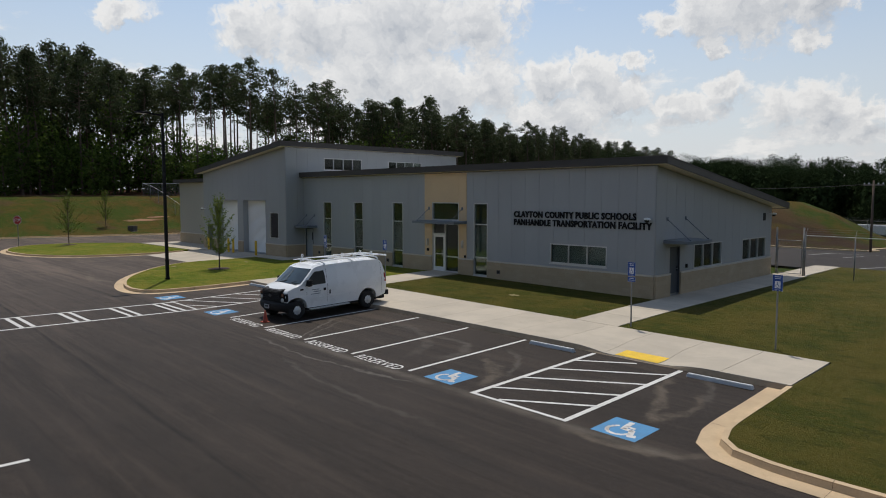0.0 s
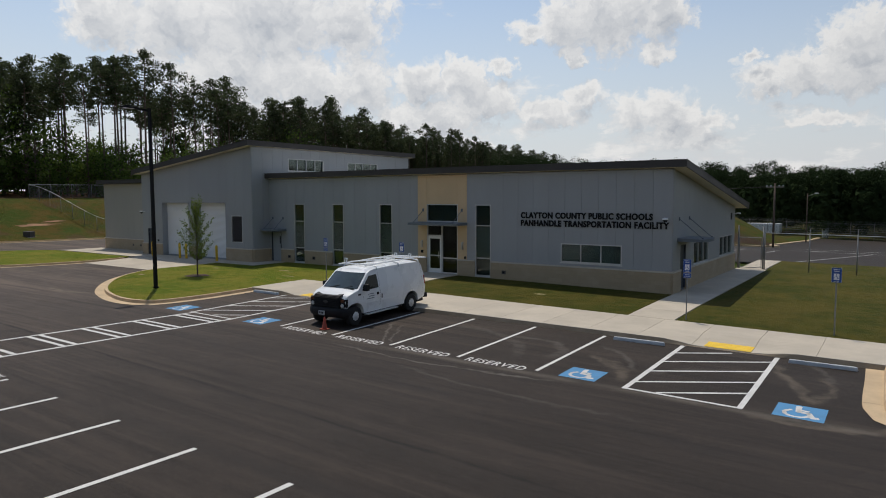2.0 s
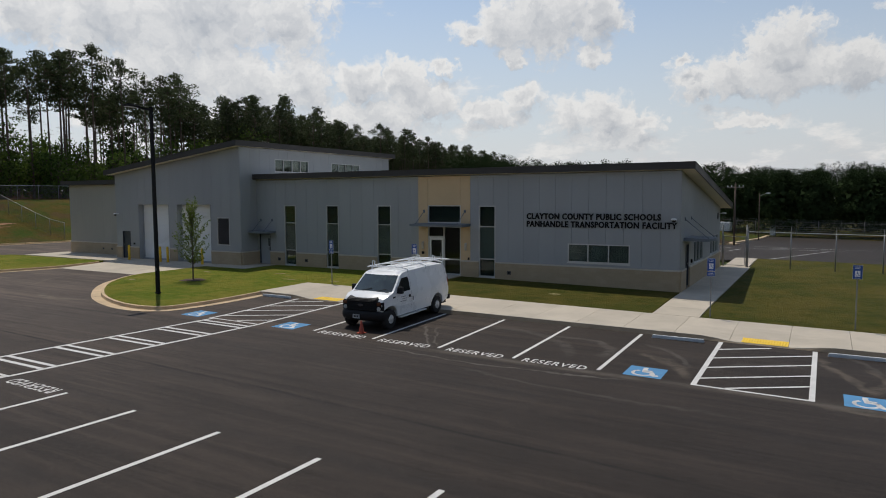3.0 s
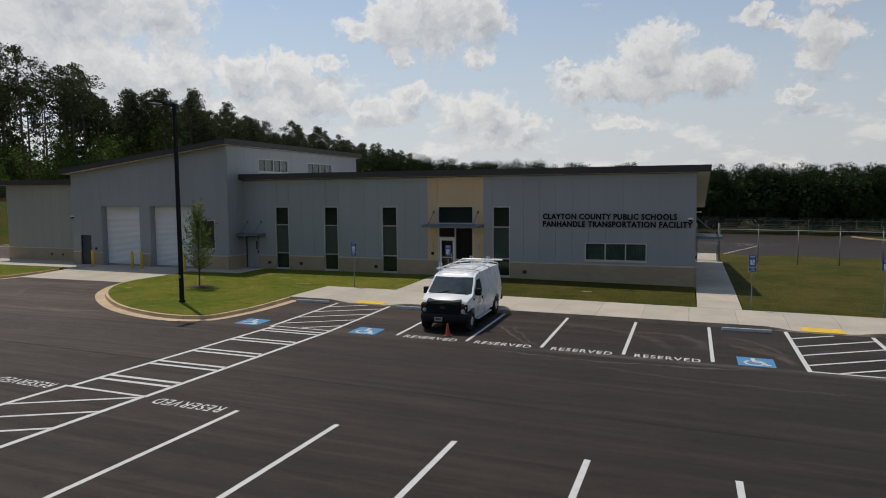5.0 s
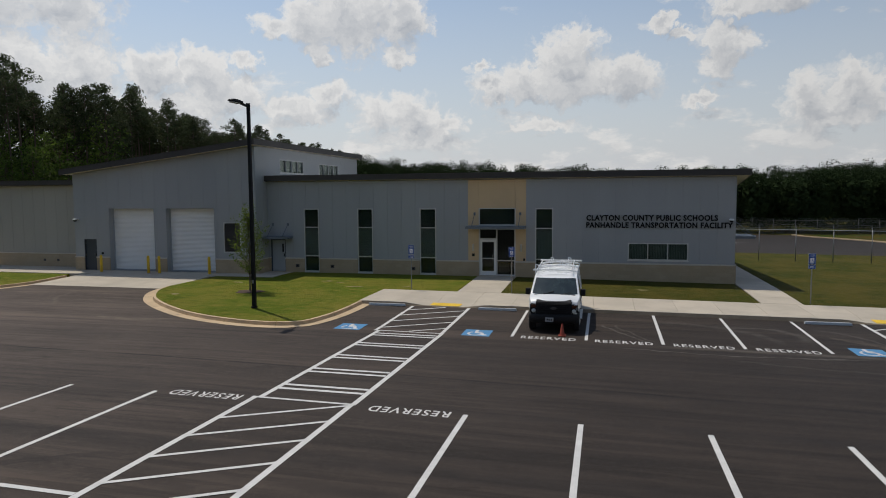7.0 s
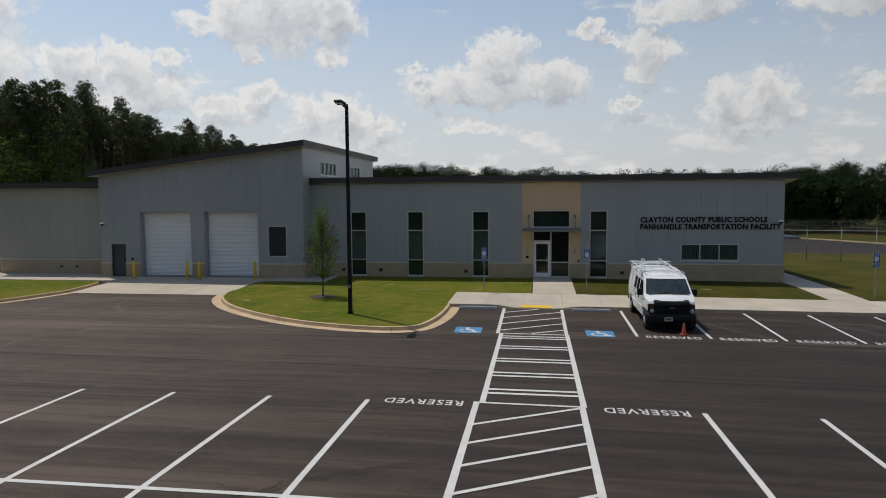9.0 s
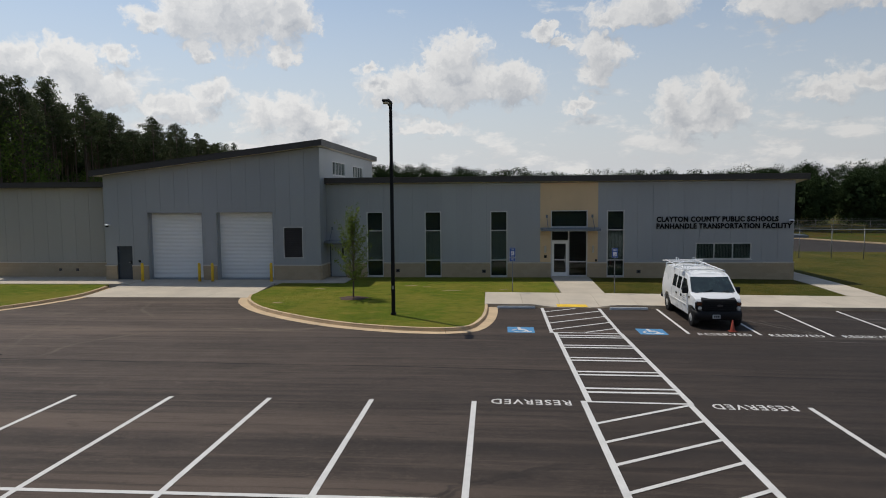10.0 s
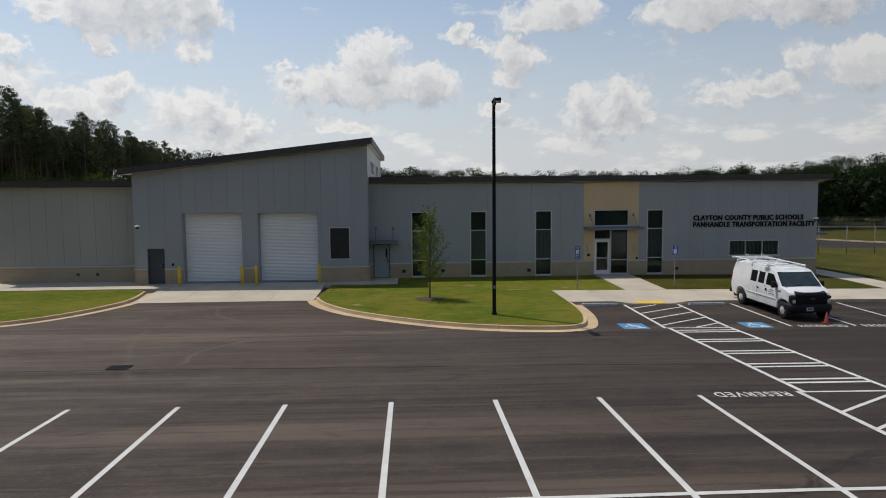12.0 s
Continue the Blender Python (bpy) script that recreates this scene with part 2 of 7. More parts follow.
def asphalt_mat():
    m, n, l, p = nodes_of("asphalt")
    pos = n.new("ShaderNodeNewGeometry").outputs["Position"]
    sep = n.new("ShaderNodeSeparateXYZ"); l.new(pos, sep.inputs[0])
    agg = noise_tex(n, l, 70, 3, 0.7)
    blot = noise_tex(n, l, 0.35, 6, 0.65)
    lane = noise_tex(n, l, 0.55, 5, 0.6, (0.07, 1, 1), 0.3)
    c = mixcol(n, l, ramp(n, l, blot, 0.3, 0.7), (0.0235, 0.0200, 0.0180), (0.0385, 0.0330, 0.0295))
    c = mixcol(n, l, ramp(n, l, lane, 0.5, 0.70, 0, 0.75), c, (0.070, 0.058, 0.049))
    c = mixcol(n, l, ramp(n, l, lane, 0.47, 0.32, 0, 0.7), c, (0.013, 0.0118, 0.0112))
    c = mixcol(n, l, ramp(n, l, agg, 0.5, 0.75, 0, 0.45), c, (0.10, 0.086, 0.074))
    mid = noise_tex(n, l, 1.8, 7, 0.74, (0.5, 1, 1), 0.8)
    c = mixcol(n, l, ramp(n, l, mid, 0.52, 0.72, 0, 0.42), c, (0.074, 0.062, 0.052))
    c = mixcol(n, l, ramp(n, l, mid, 0.47, 0.30, 0, 0.5), c, (0.010, 0.0088, 0.0080))
    c = mixcol(n, l, ramp(n, l, noise_tex(n, l, 11, 5, 0.8), 0.52, 0.68, 0, 0.5), c, (0.080, 0.068, 0.058))
    # roller marks and tyre streaks along the drive
    roll = noise_tex(n, l, 3.4, 5, 0.7, (0.035, 1, 1), 0.25)
    c = mixcol(n, l, ramp(n, l, roll, 0.52, 0.64, 0, 0.42), c, (0.072, 0.061, 0.052))
    c = mixcol(n, l, ramp(n, l, roll, 0.47, 0.36, 0, 0.5), c, (0.010, 0.0090, 0.0084))
    # uneven light over the lot put into the colour: darker east, paler west
    wavy_x = n.new("ShaderNodeMath"); wavy_x.operation = "MULTIPLY_ADD"; wavy_x.inputs[1].default_value = 14.0
    l.new(blot, wavy_x.inputs[0]); l.new(sep.outputs[0], wavy_x.inputs[2])
    lot_tone = ramp(n, l, wavy_x.outputs[0], 8, -34, 0.54, 1.78)
    toned = n.new("ShaderNodeVectorMath"); toned.operation = "SCALE"
    l.new(c, toned.inputs[0]); l.new(lot_tone, toned.inputs["Scale"]); c = toned.outputs[0]
    warm = n.new("ShaderNodeVectorMath"); warm.operation = "MULTIPLY"; warm.inputs[1].default_value = (1.17, 1.05, 0.98)
    l.new(c, warm.inputs[0]); c = warm.outputs[0]
    # dust and tyre scuffs: each lies along an arc through three places in the plan, with a frayed edge
    fray = n.new("ShaderNodeTexNoise")
    fray.inputs["Scale"].default_value, fray.inputs["Detail"].default_value, fray.inputs["Roughness"].default_value = 0.9, 4, 0.6
    l.new(pos, fray.inputs["Vector"])
    wob = n.new("ShaderNodeVectorMath"); wob.operation = "MULTIPLY_ADD"
    wob.inputs[1].default_value, wob.inputs[2].default_value = (0.9, 0.9, 0), (-0.45, -0.45, 0)
    l.new(fray.outputs["Color"], wob.inputs[0])
    bent = n.new("ShaderNodeVectorMath"); l.new(pos, bent.inputs[0]); l.new(wob.outputs[0], bent.inputs[1])
    level = n.new("ShaderNodeVectorMath"); level.operation = "MULTIPLY"; level.inputs[1].default_value = (1, 1, 0)
    l.new(bent.outputs[0], level.inputs[0])
    patchy = ramp(n, l, noise_tex(n, l, 2.2, 4, 0.7), 0.34, 0.62, 0.35, 1)

    def scuff(p, q, r, half, amount, col):
        nonlocal c
        (ax, ay), (bx, by), (cx, cy) = p, q, r
        d = 2 * (ax * (by - cy) + bx * (cy - ay) + cx * (ay - by))
        ux = ((ax * ax + ay * ay) * (by - cy) + (bx * bx + by * by) * (cy - ay) + (cx * cx + cy * cy) * (ay - by)) / d
        uy = ((ax * ax + ay * ay) * (cx - bx) + (bx * bx + by * by) * (ax - cx) + (cx * cx + cy * cy) * (bx - ax)) / d
        rad, reach = math.hypot(ax - ux, ay - uy), max(math.hypot(ax - bx, ay - by), math.hypot(cx - bx, cy - by))
        far = n.new("ShaderNodeVectorMath"); far.operation = "DISTANCE"; far.inputs[1].default_value = (ux, uy, 0)
        l.new(level.outputs[0], far.inputs[0])
        gap = n.new("ShaderNodeMath"); gap.operation = "SUBTRACT"; gap.inputs[1].default_value = rad; l.new(far.outputs["Value"], gap.inputs[0])
        off = n.new("ShaderNodeMath"); off.operation = "ABSOLUTE"; l.new(gap.outputs[0], off.inputs[0])
        near = n.new("ShaderNodeVectorMath"); near.operation = "DISTANCE"; near.inputs[1].default_value = (bx, by, 0)
        l.new(level.outputs[0], near.inputs[0])
        k1 = n.new("ShaderNodeMath"); k1.operation = "MULTIPLY"
        l.new(ramp(n, l, off.outputs[0], half, half * 0.15, 0, amount), k1.inputs[0])
        l.new(ramp(n, l, near.outputs["Value"], reach * 1.12, reach * 0.7), k1.inputs[1])
        k2 = n.new("ShaderNodeMath"); k2.operation = "MULTIPLY"; l.new(k1.outputs[0], k2.inputs[0]); l.new(patchy, k2.inputs[1])
        c = mixcol(n, l, k2.outputs[0], c, col)
    dusty, tan, black = (0.120, 0.108, 0.094), (0.150, 0.122, 0.092), (0.008, 0.0075, 0.0075)
    # along the mouths of the stalls
    scuff((-6.2, -15.83), (-2.65, -16.11), (1.39, -15.63), 0.09, 0.75, dusty)
    scuff((-3.24, -16.74), (0.5, -17.45), (3.85, -17.50), 0.14, 0.25, dusty)
    scuff((5.9, -15.36), (7.64, -15.55), (8.9, -14.80), 0.24, 0.55, tan)
    # swung in and out of the stalls
    scuff((-5.56, -14.68), (-6.38, -13.53), (-7.14, -12.09), 0.08, 0.8, dusty)
    scuff((-5.28, -14.60), (-6.05, -13.40), (-6.75, -11.90), 0.07, 0.6, dusty)
    scuff((-4.78, -11.07), (-2.49, -11.61), (-0.90, -13.89), 0.28, 0.30, dusty)
    scuff((-1.53, -11.34), (-0.64, -11.65), (0.06, -13.48), 0.24, 0.40, dusty)
    scuff((1.16, -12.48), (2.16, -13.28), (2.73, -14.60), 0.26, 0.45, tan)
    scuff((0.70, -11.00), (1.90, -12.00), (2.60, -13.40), 0.14, 0.40, dusty)
    scuff((3.20, -13.50), (4.20, -12.20), (5.60, -11.80), 0.25, 0.25, dusty)
    scuff((5.90, -10.60), (6.50, -12.20), (7.30, -13.90), 0.22, 0.50, tan)
    scuff((7.10, -14.00), (7.35, -12.60), (7.15, -11.20), 0.18, 0.40, tan)
    scuff((6.49, -9.77), (7.10, -10.70), (7.51, -11.80), 0.18, 0.35, dusty)
    # tracked out from the garage apron, and dust washed against the island
    scuff((-36.65, -13.48), (-35.55, -18.00), (-35.06, -19.34), 0.18, 0.35, tan)
    scuff((-31.50, -15.90), (-32.90, -17.70), (-33.22, -19.42), 0.17, 0.50, tan)
    scuff((-35.21, -8.62), (-34.40, -11.00), (-33.26, -12.52), 0.15, 0.40, tan)
    scuff((-28.54, -14.77), (-26.77, -15.17), (-24.83, -14.57), 0.24, 0.65, tan)
    scuff((-38.90, -11.80), (-38.10, -11.88), (-37.30, -11.70), 0.40, 0.45, tan)
    # black tyre marks, and the lamp head's shadow painted at the gutter
    scuff((-19.40, -30.12), (-18.11, -29.32), (-16.40, -28.30), 0.12, 0.75, black)
    scuff((-18.90, -30.00), (-17.50, -29.12), (-15.90, -28.15), 0.09, 0.6, black)
    scuff((-19.75, -15.84), (-19.33, -15.88), (-18.95, -15.80), 0.30, 0.8, black)

    def stripe(y0, half, wobble, amount, col, xr=None, slope=0.0):
        """A joint or a dusty line that runs along x."""
        nonlocal c
        w = noise_tex(n, l, 0.25, 3, 0.5, (1, 0.02, 1))
        a = n.new("ShaderNodeMath"); a.operation = "MULTIPLY_ADD"; a.inputs[1].default_value = wobble; l.new(w, a.inputs[0])
        sk = n.new("ShaderNodeMath"); sk.operation = "MULTIPLY_ADD"; sk.inputs[1].default_value = slope; l.new(sep.outputs[0], sk.inputs[0]); l.new(sep.outputs[1], sk.inputs[2]); l.new(sk.outputs[0], a.inputs[2])
        b = n.new("ShaderNodeMath"); b.operation = "SUBTRACT"; b.inputs[1].default_value = y0 + wobble * 0.5; l.new(a.outputs[0], b.inputs[0])
        d = n.new("ShaderNodeMath"); d.operation = "ABSOLUTE"; l.new(b.outputs[0], d.inputs[0])
        f = ramp(n, l, d.outputs[0], 0, half, amount, 0)
        if xr:
            for lo, hi in xr:
                g = n.new("ShaderNodeMath"); g.operation = "MULTIPLY"
                l.new(f, g.inputs[0]); l.new(ramp(n, l, sep.outputs[0], lo, hi), g.inputs[1]); f = g.outputs[0]
        br = n.new("ShaderNodeMath"); br.operation = "MULTIPLY"
        l.new(f, br.inputs[0]); l.new(ramp(n, l, noise_tex(n, l, 0.9, 4, 0.6), 0.3, 0.6, 0.25, 1), br.inputs[1])
        c = mixcol(n, l, br.outputs[0], c, col)
    stripe(-21.70, 0.11, 0.35, 1.0, (0.004, 0.004, 0.004), None, 0.035)
    stripe(-22.1, 0.7, 0.5, 0.4, (0.012, 0.0105, 0.0095), None, 0.035)
    stripe(-24.15, 0.5, 0.4, 0.5, (0.012, 0.011, 0.011))
    stripe(-27.7, 0.55, 0.5, 0.5, (0.012, 0.011, 0.011))
    stripe(-18.2, 0.5, 1.6, 0.3, (0.014, 0.013, 0.013))
    for y0, half, wob, amt in ((-28.9, 0.35, 0.6, 0.4), (-30.9, 0.4, 0.8, 0.4), (-17.0, 0.06, 0.9, 0.3)):
        stripe(y0, half, wob, amt, (0.012, 0.011, 0.0105))
    stripe(-15.28, 0.30, 0.35, 0.60, (0.125, 0.108, 0.088), ((-9, -2), (8.9, 8.0)))
    l.new(c, p.inputs["Base Color"])
    p.inputs["Roughness"].default_value = 0.76
    p.inputs["Specular IOR Level"].default_value = 0.26
    p.inputs["Specular Tint"].default_value = (1.0, 0.90, 0.80, 1)
    bumped(n, l, p, agg, 0.45, 0.012)
    return m


def grass_mat(name, a, b, dry, amount=0.5, bare=False):
    m, n, l, p = nodes_of(name)
    big = noise_tex(n, l, 0.28, 5, 0.6)
    mow = noise_tex(n, l, 0.6, 4, 0.6, (1, 0.22, 1), 0.5)
    fine = noise_tex(n, l, 14, 4, 0.7)
    blade = noise_tex(n, l, 70, 2, 0.7)
    tuft = noise_tex(n, l, 1.7, 7, 0.72, (0.8, 1.2, 1), 0.4)
    c = mixcol(n, l, ramp(n, l, fine, 0.3, 0.7), a, b)
    c = mixcol(n, l, ramp(n, l, big, 0.38, 0.64, 0, amount), c, dry)
    c = mixcol(n, l, ramp(n, l, tuft, 0.50, 0.68, 0, 0.75), c, tuple(0.9 * v for v in dry))
    c = mixcol(n, l, ramp(n, l, tuft, 0.48, 0.33, 0, 0.5), c, tuple(0.5 * v for v in a))
    c = mixcol(n, l, ramp(n, l, mow, 0.5, 0.75, 0, amount * 0.7), c, tuple(0.8 * v for v in dry))
    c = mixcol(n, l, ramp(n, l, blade, 0.45, 0.75, 0, 0.3), c, tuple(0.5 * v for v in a))
    if bare:
        # bare red-brown soil on the cut slope of the mound and in patches on the bank
        sep = n.new("ShaderNodeSeparateXYZ"); l.new(n.new("ShaderNodeNewGeometry").outputs["Position"], sep.inputs[0])
        rough = noise_tex(n, l, 0.16, 6, 0.65, (0.6, 1, 1))
        k = None
        for src, lo, hi in ((sep.outputs[1], 47, 50), (sep.outputs[1], 63, 58), (sep.outputs[0], -58, -50), (sep.outputs[0], 6, 0), (rough, 0.36, 0.5)):
            f = ramp(n, l, src, lo, hi)
            if k is None:
                k = f
            else:
                mu = n.new("ShaderNodeMath"); mu.operation = "MULTIPLY"; l.new(k, mu.inputs[0]); l.new(f, mu.inputs[1]); k = mu.outputs[0]
        c = mixcol(n, l, k, c, (0.050, 0.029, 0.016))
        c = mixcol(n, l, ramp(n, l, rough, 0.55, 0.63, 0, 0.7), c, (0.085, 0.048, 0.024))
        edge = n.new("ShaderNodeMath"); edge.operation = "MULTIPLY_ADD"; edge.inputs[1].default_value = 7.0
        l.new(rough, edge.inputs[0]); l.new(sep.outputs[0], edge.inputs[2])
        c = mixcol(n, l, ramp(n, l, edge.outputs[0], -92.0, -94.5), c, (0.150, 0.078, 0.045))
    l.new(c, p.inputs["Base Color"])
    p.inputs["Roughness"].default_value = 0.95
    p.inputs["Specular IOR Level"].default_value = 0.15
    add = n.new("ShaderNodeMath"); l.new(fine, add.inputs[0]); l.new(blade, add.inputs[1])
    bumped(n, l, p, add.outputs[0], 0.9, 0.06)
    return m


def leaf_mat(name, dark, light, trans=0.25, spec=0.2):
    m, n, l, p = nodes_of(name)
    g = n.new("ShaderNodeNewGeometry")
    oi = n.new("ShaderNodeObjectInfo")
    c = mixcol(n, l, g.outputs["Random Per Island"], dark, light)
    h = n.new("ShaderNodeHueSaturation")
    l.new(ramp(n, l, oi.outputs["Random"], 0, 1, 0.75, 1.25, False), h.inputs["Value"])
    l.new(c, h.inputs["Color"]); c = h.outputs[0]
    l.new(c, p.inputs["Base Color"])
    p.inputs["Roughness"].default_value = 0.75
    p.inputs["Specular IOR Level"].default_value = spec
    t = n.new("ShaderNodeBsdfTranslucent"); l.new(c, t.inputs["Color"])
    mx = n.new("ShaderNodeMixShader"); mx.inputs[0].default_value = trans
    l.new(p.outputs[0], mx.inputs[1]); l.new(t.outputs[0], mx.inputs[2])
    l.new(mx.outputs[0], n["Material Output"].inputs[0])
    return m


def glass_mat(name, tint, gloss=1.0):
    m, n, l, p = nodes_of(name)
    tr = n.new("ShaderNodeBsdfTransparent"); tr.inputs[0].default_value = (*tint, 1)
    gl = n.new("ShaderNodeBsdfGlossy"); gl.inputs["Roughness"].default_value = 0.02
    gl.inputs["Color"].default_value = (0.92, 0.96, 0.95, 1)
    fr = n.new("ShaderNodeFresnel"); fr.inputs[0].default_value = 1.5
    mu = n.new("ShaderNodeMath"); mu.operation = "MULTIPLY_ADD"; mu.inputs[1].default_value = gloss; mu.inputs[2].default_value = 0.01
    l.new(fr.outputs[0], mu.inputs[0])
    wv = noise_tex(n, l, 0.8, 2, 0.5)
    b = n.new("ShaderNodeBump"); b.inputs["Strength"].default_value, b.inputs["Distance"].default_value = 0.03, 0.02
    l.new(wv, b.inputs["Height"]); l.new(b.outputs[0], gl.inputs["Normal"])
    mx = n.new("ShaderNodeMixShader")
    l.new(mu.outputs[0], mx.inputs[0]); l.new(tr.outputs[0], mx.inputs[1]); l.new(gl.outputs[0], mx.inputs[2])
    l.new(mx.outputs[0], n["Material Output"].inputs[0])
    return m


def block_mat():
    """Split-face concrete block, laid in courses of 0.2 m."""
    m, n, l, p = nodes_of("tan_block")
    pos = n.new("ShaderNodeNewGeometry").outputs["Position"]
    sep = n.new("ShaderNodeSeparateXYZ"); l.new(pos, sep.inputs[0])
    add = n.new("ShaderNodeMath"); l.new(sep.outputs[0], add.inputs[0]); l.new(sep.outputs[1], add.inputs[1])
    co = n.new("ShaderNodeCombineXYZ"); l.new(add.outputs[0], co.inputs[0]); l.new(sep.outputs[2], co.inputs[1])
    br = n.new("ShaderNodeTexBrick")
    br.inputs["Scale"].default_value, br.inputs["Brick Width"].default_value, br.inputs["Row Height"].default_value = 1, 0.4, 0.2
    br.inputs["Mortar Size"].default_value, br.inputs["Mortar Smooth"].default_value = 0.006, 0.3
    br.inputs["Color1"].default_value, br.inputs["Color2"].default_value = (0.40, 0.31, 0.20, 1), (0.44, 0.345, 0.23, 1)
    br.inputs["Mortar"].default_value = (0.36, 0.29, 0.195, 1)
    l.new(co.outputs[0], br.inputs["Vector"])
    fine = noise_tex(n, l, 22, 5, 0.7)
    c = mixcol(n, l, ramp(n, l, fine, 0.35, 0.75, 0, 0.5), br.outputs["Color"], (0.30, 0.24, 0.165))
    c = mixcol(n, l, ramp(n, l, noise_tex(n, l, 0.6, 4, 0.6), 0.5, 0.8, 0, 0.35), c, (0.52, 0.43, 0.31))
    l.new(c, p.inputs["Base Color"]); p.inputs["Roughness"].default_value = 0.93
    mu = n.new("ShaderNodeMath"); mu.operation = "MULTIPLY_ADD"; mu.inputs[1].default_value = -0.6
    l.new(br.outputs["Fac"], mu.inputs[0]); l.new(fine, mu.inputs[2])
    bumped(n, l, p, mu.outputs[0], 0.6, 0.02)
    return m


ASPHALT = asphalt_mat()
GRASS = grass_mat("lawn_grass", (0.086, 0.132, 0.0075), (0.165, 0.203, 0.013), (0.300, 0.242, 0.042), 0.45)
DRY_GRASS = grass_mat("thin_lawn_grass", (0.044, 0.056, 0.0045), (0.078, 0.084, 0.008), (0.145, 0.110, 0.020), 0.6)
MEADOW = grass_mat("rough_grass", (0.026, 0.053, 0.003), (0.056, 0.084, 0.005), (0.115, 0.066, 0.012), 0.75, True)
CONCRETE = paint("concrete", (0.48, 0.422, 0.338), 0.9, var=0.10, scale=0.7, fine=30, bump=0.15, dirt=(0.36, 0.32, 0.26), rand=0.05)
KERB = paint("kerb_concrete", (0.54, 0.40, 0.245), 0.9, var=0.13, scale=1.1, fine=35, bump=0.2, dirt=(0.38, 0.24, 0.13), rand=0.05)
# kerb concrete darkened for the shaded face of the front walk
KERB_FACE = paint("shade_toned_kerb", (0.26, 0.21, 0.15), 0.92, var=0.2, scale=1.5, fine=30, bump=0.2, dirt=(0.15, 0.10, 0.06))
LINE = paint("road_paint", (0.60, 0.59, 0.565), 0.75, var=0.08, scale=3, fine=45, bump=0.15, dirt=(0.34, 0.33, 0.31))
BLUE_PAINT = paint("blue_road_paint", (0.066, 0.235, 0.44), 0.75, var=0.12, scale=3, fine=45, bump=0.15, dirt=(0.10, 0.21, 0.33))
YELLOW_PAINT = paint("yellow_paint", (0.80, 0.52, 0.035), 0.7, var=0.1, scale=3, fine=30, bump=0.15)
PANEL = paint("grey_metal_panel", (0.324, 0.337, 0.347), 0.42, var=0.04, scale=0.5, fine=18, bump=0.03, stretch=(1, 1, 0.25), rand=0.018)
# panel grey with warm bounced light put into its colour, for the annex front
WARM_PANEL = paint("bounce_warmed_metal_panel", (0.365, 0.350, 0.310), 0.45, var=0.04, scale=0.5, fine=18, bump=0.03, stretch=(1, 1, 0.25), rand=0.018)
CANOPY = paint("blue_grey_steel", (0.13, 0.155, 0.185), 0.45, var=0.08, scale=1.5, fine=25)
SEAM = paint("panel_seam", (0.24, 0.25, 0.26), 0.6)
TAN = paint("tan_panel", (0.60, 0.44, 0.26), 0.6, var=0.05, scale=0.6, fine=20, bump=0.05)
BLOCK = block_mat()
SILL = paint("limestone_sill", (0.55, 0.50, 0.42), 0.85, var=0.08, scale=1.5, fine=30, bump=0.15)
ROOF = paint("dark_roof_trim", (0.050, 0.045, 0.042), 0.5, metal=0.2, var=0.12, scale=0.5, fine=25, bump=0.04)
SOFFIT = paint("soffit", (0.66, 0.60, 0.49), 0.6, var=0.05, scale=0.7, fine=25)
MEMBRANE = paint("roof_membrane", (0.55, 0.55, 0.53), 0.8, var=0.1, scale=0.4, fine=15)
ALU = paint("aluminium", (0.56, 0.56, 0.55), 0.38, metal=0.35, var=0.06, scale=2, fine=40, bump=0.03)
WIRE = paint("galvanised_wire", (0.15, 0.15, 0.148), 0.6, metal=0.3, var=0.15, scale=4, fine=35, bump=0.0)
GALV = paint("galvanised_steel", (0.27, 0.272, 0.27), 0.5, metal=0.4, var=0.15, scale=4, fine=35, bump=0.05)
# galvanised steel with the sun on the top rails put into the colour
SUNLIT_STEEL = paint("sunlit_galvanised_steel", (0.60, 0.60, 0.59), 0.45, metal=0.3, var=0.1, scale=4, fine=35, bump=0.03)
GLASS = glass_mat("window_glass", (0.60, 0.655, 0.64), 0.36)
DARK_GLASS = glass_mat("van_glass", (0.22, 0.26, 0.24), 1.0)
INSIDE = paint("interior_wall", (0.30, 0.30, 0.28), 0.9, var=0.1, scale=0.6, fine=10)
# tone of the sheets that stand in for dim rooms behind the glass
PANE_TONE = paint("pane_tone", (0.13, 0.155, 0.145), 0.9, var=0.15, scale=1.5, fine=20)
BLIND = paint("window_blind", (0.55, 0.58, 0.53), 0.8, var=0.12, scale=2, fine=20)
STEEL_DOOR = paint("grey_steel_door", (0.33, 0.355, 0.375), 0.45, var=0.06, scale=1, fine=25)
DARK_DOOR = paint("charcoal_door", (0.045, 0.055, 0.07), 0.45, var=0.1, scale=1.5, fine=25)
SHUTTER = paint("white_shutter", (0.74, 0.745, 0.73), 0.5, var=0.05, scale=0.8, fine=20, stretch=(0.3, 0.3, 1))
LOUVRE = paint("louvre", (0.07, 0.06, 0.055), 0.6, var=0.15, scale=2, fine=25)
BLACK_METAL = paint("black_metal", (0.010, 0.010, 0.011), 0.7, metal=0.1, spec=0.25, var=0.2, scale=2, fine=30)
LETTER = paint("black_letter", (0.010, 0.010, 0.012), 0.8, var=0.15, scale=3, fine=20, spec=0.2)
SIGN_BLUE = paint("sign_blue", (0.02, 0.075, 0.30), 0.4, var=0.06, scale=4, fine=30)
SIGN_WHITE = paint("sign_white", (0.75, 0.76, 0.78), 0.4, var=0.04, scale=4, fine=30)
SIGN_RED = paint("sign_red", (0.40, 0.02, 0.02), 0.45, var=0.08, scale=4, fine=30)
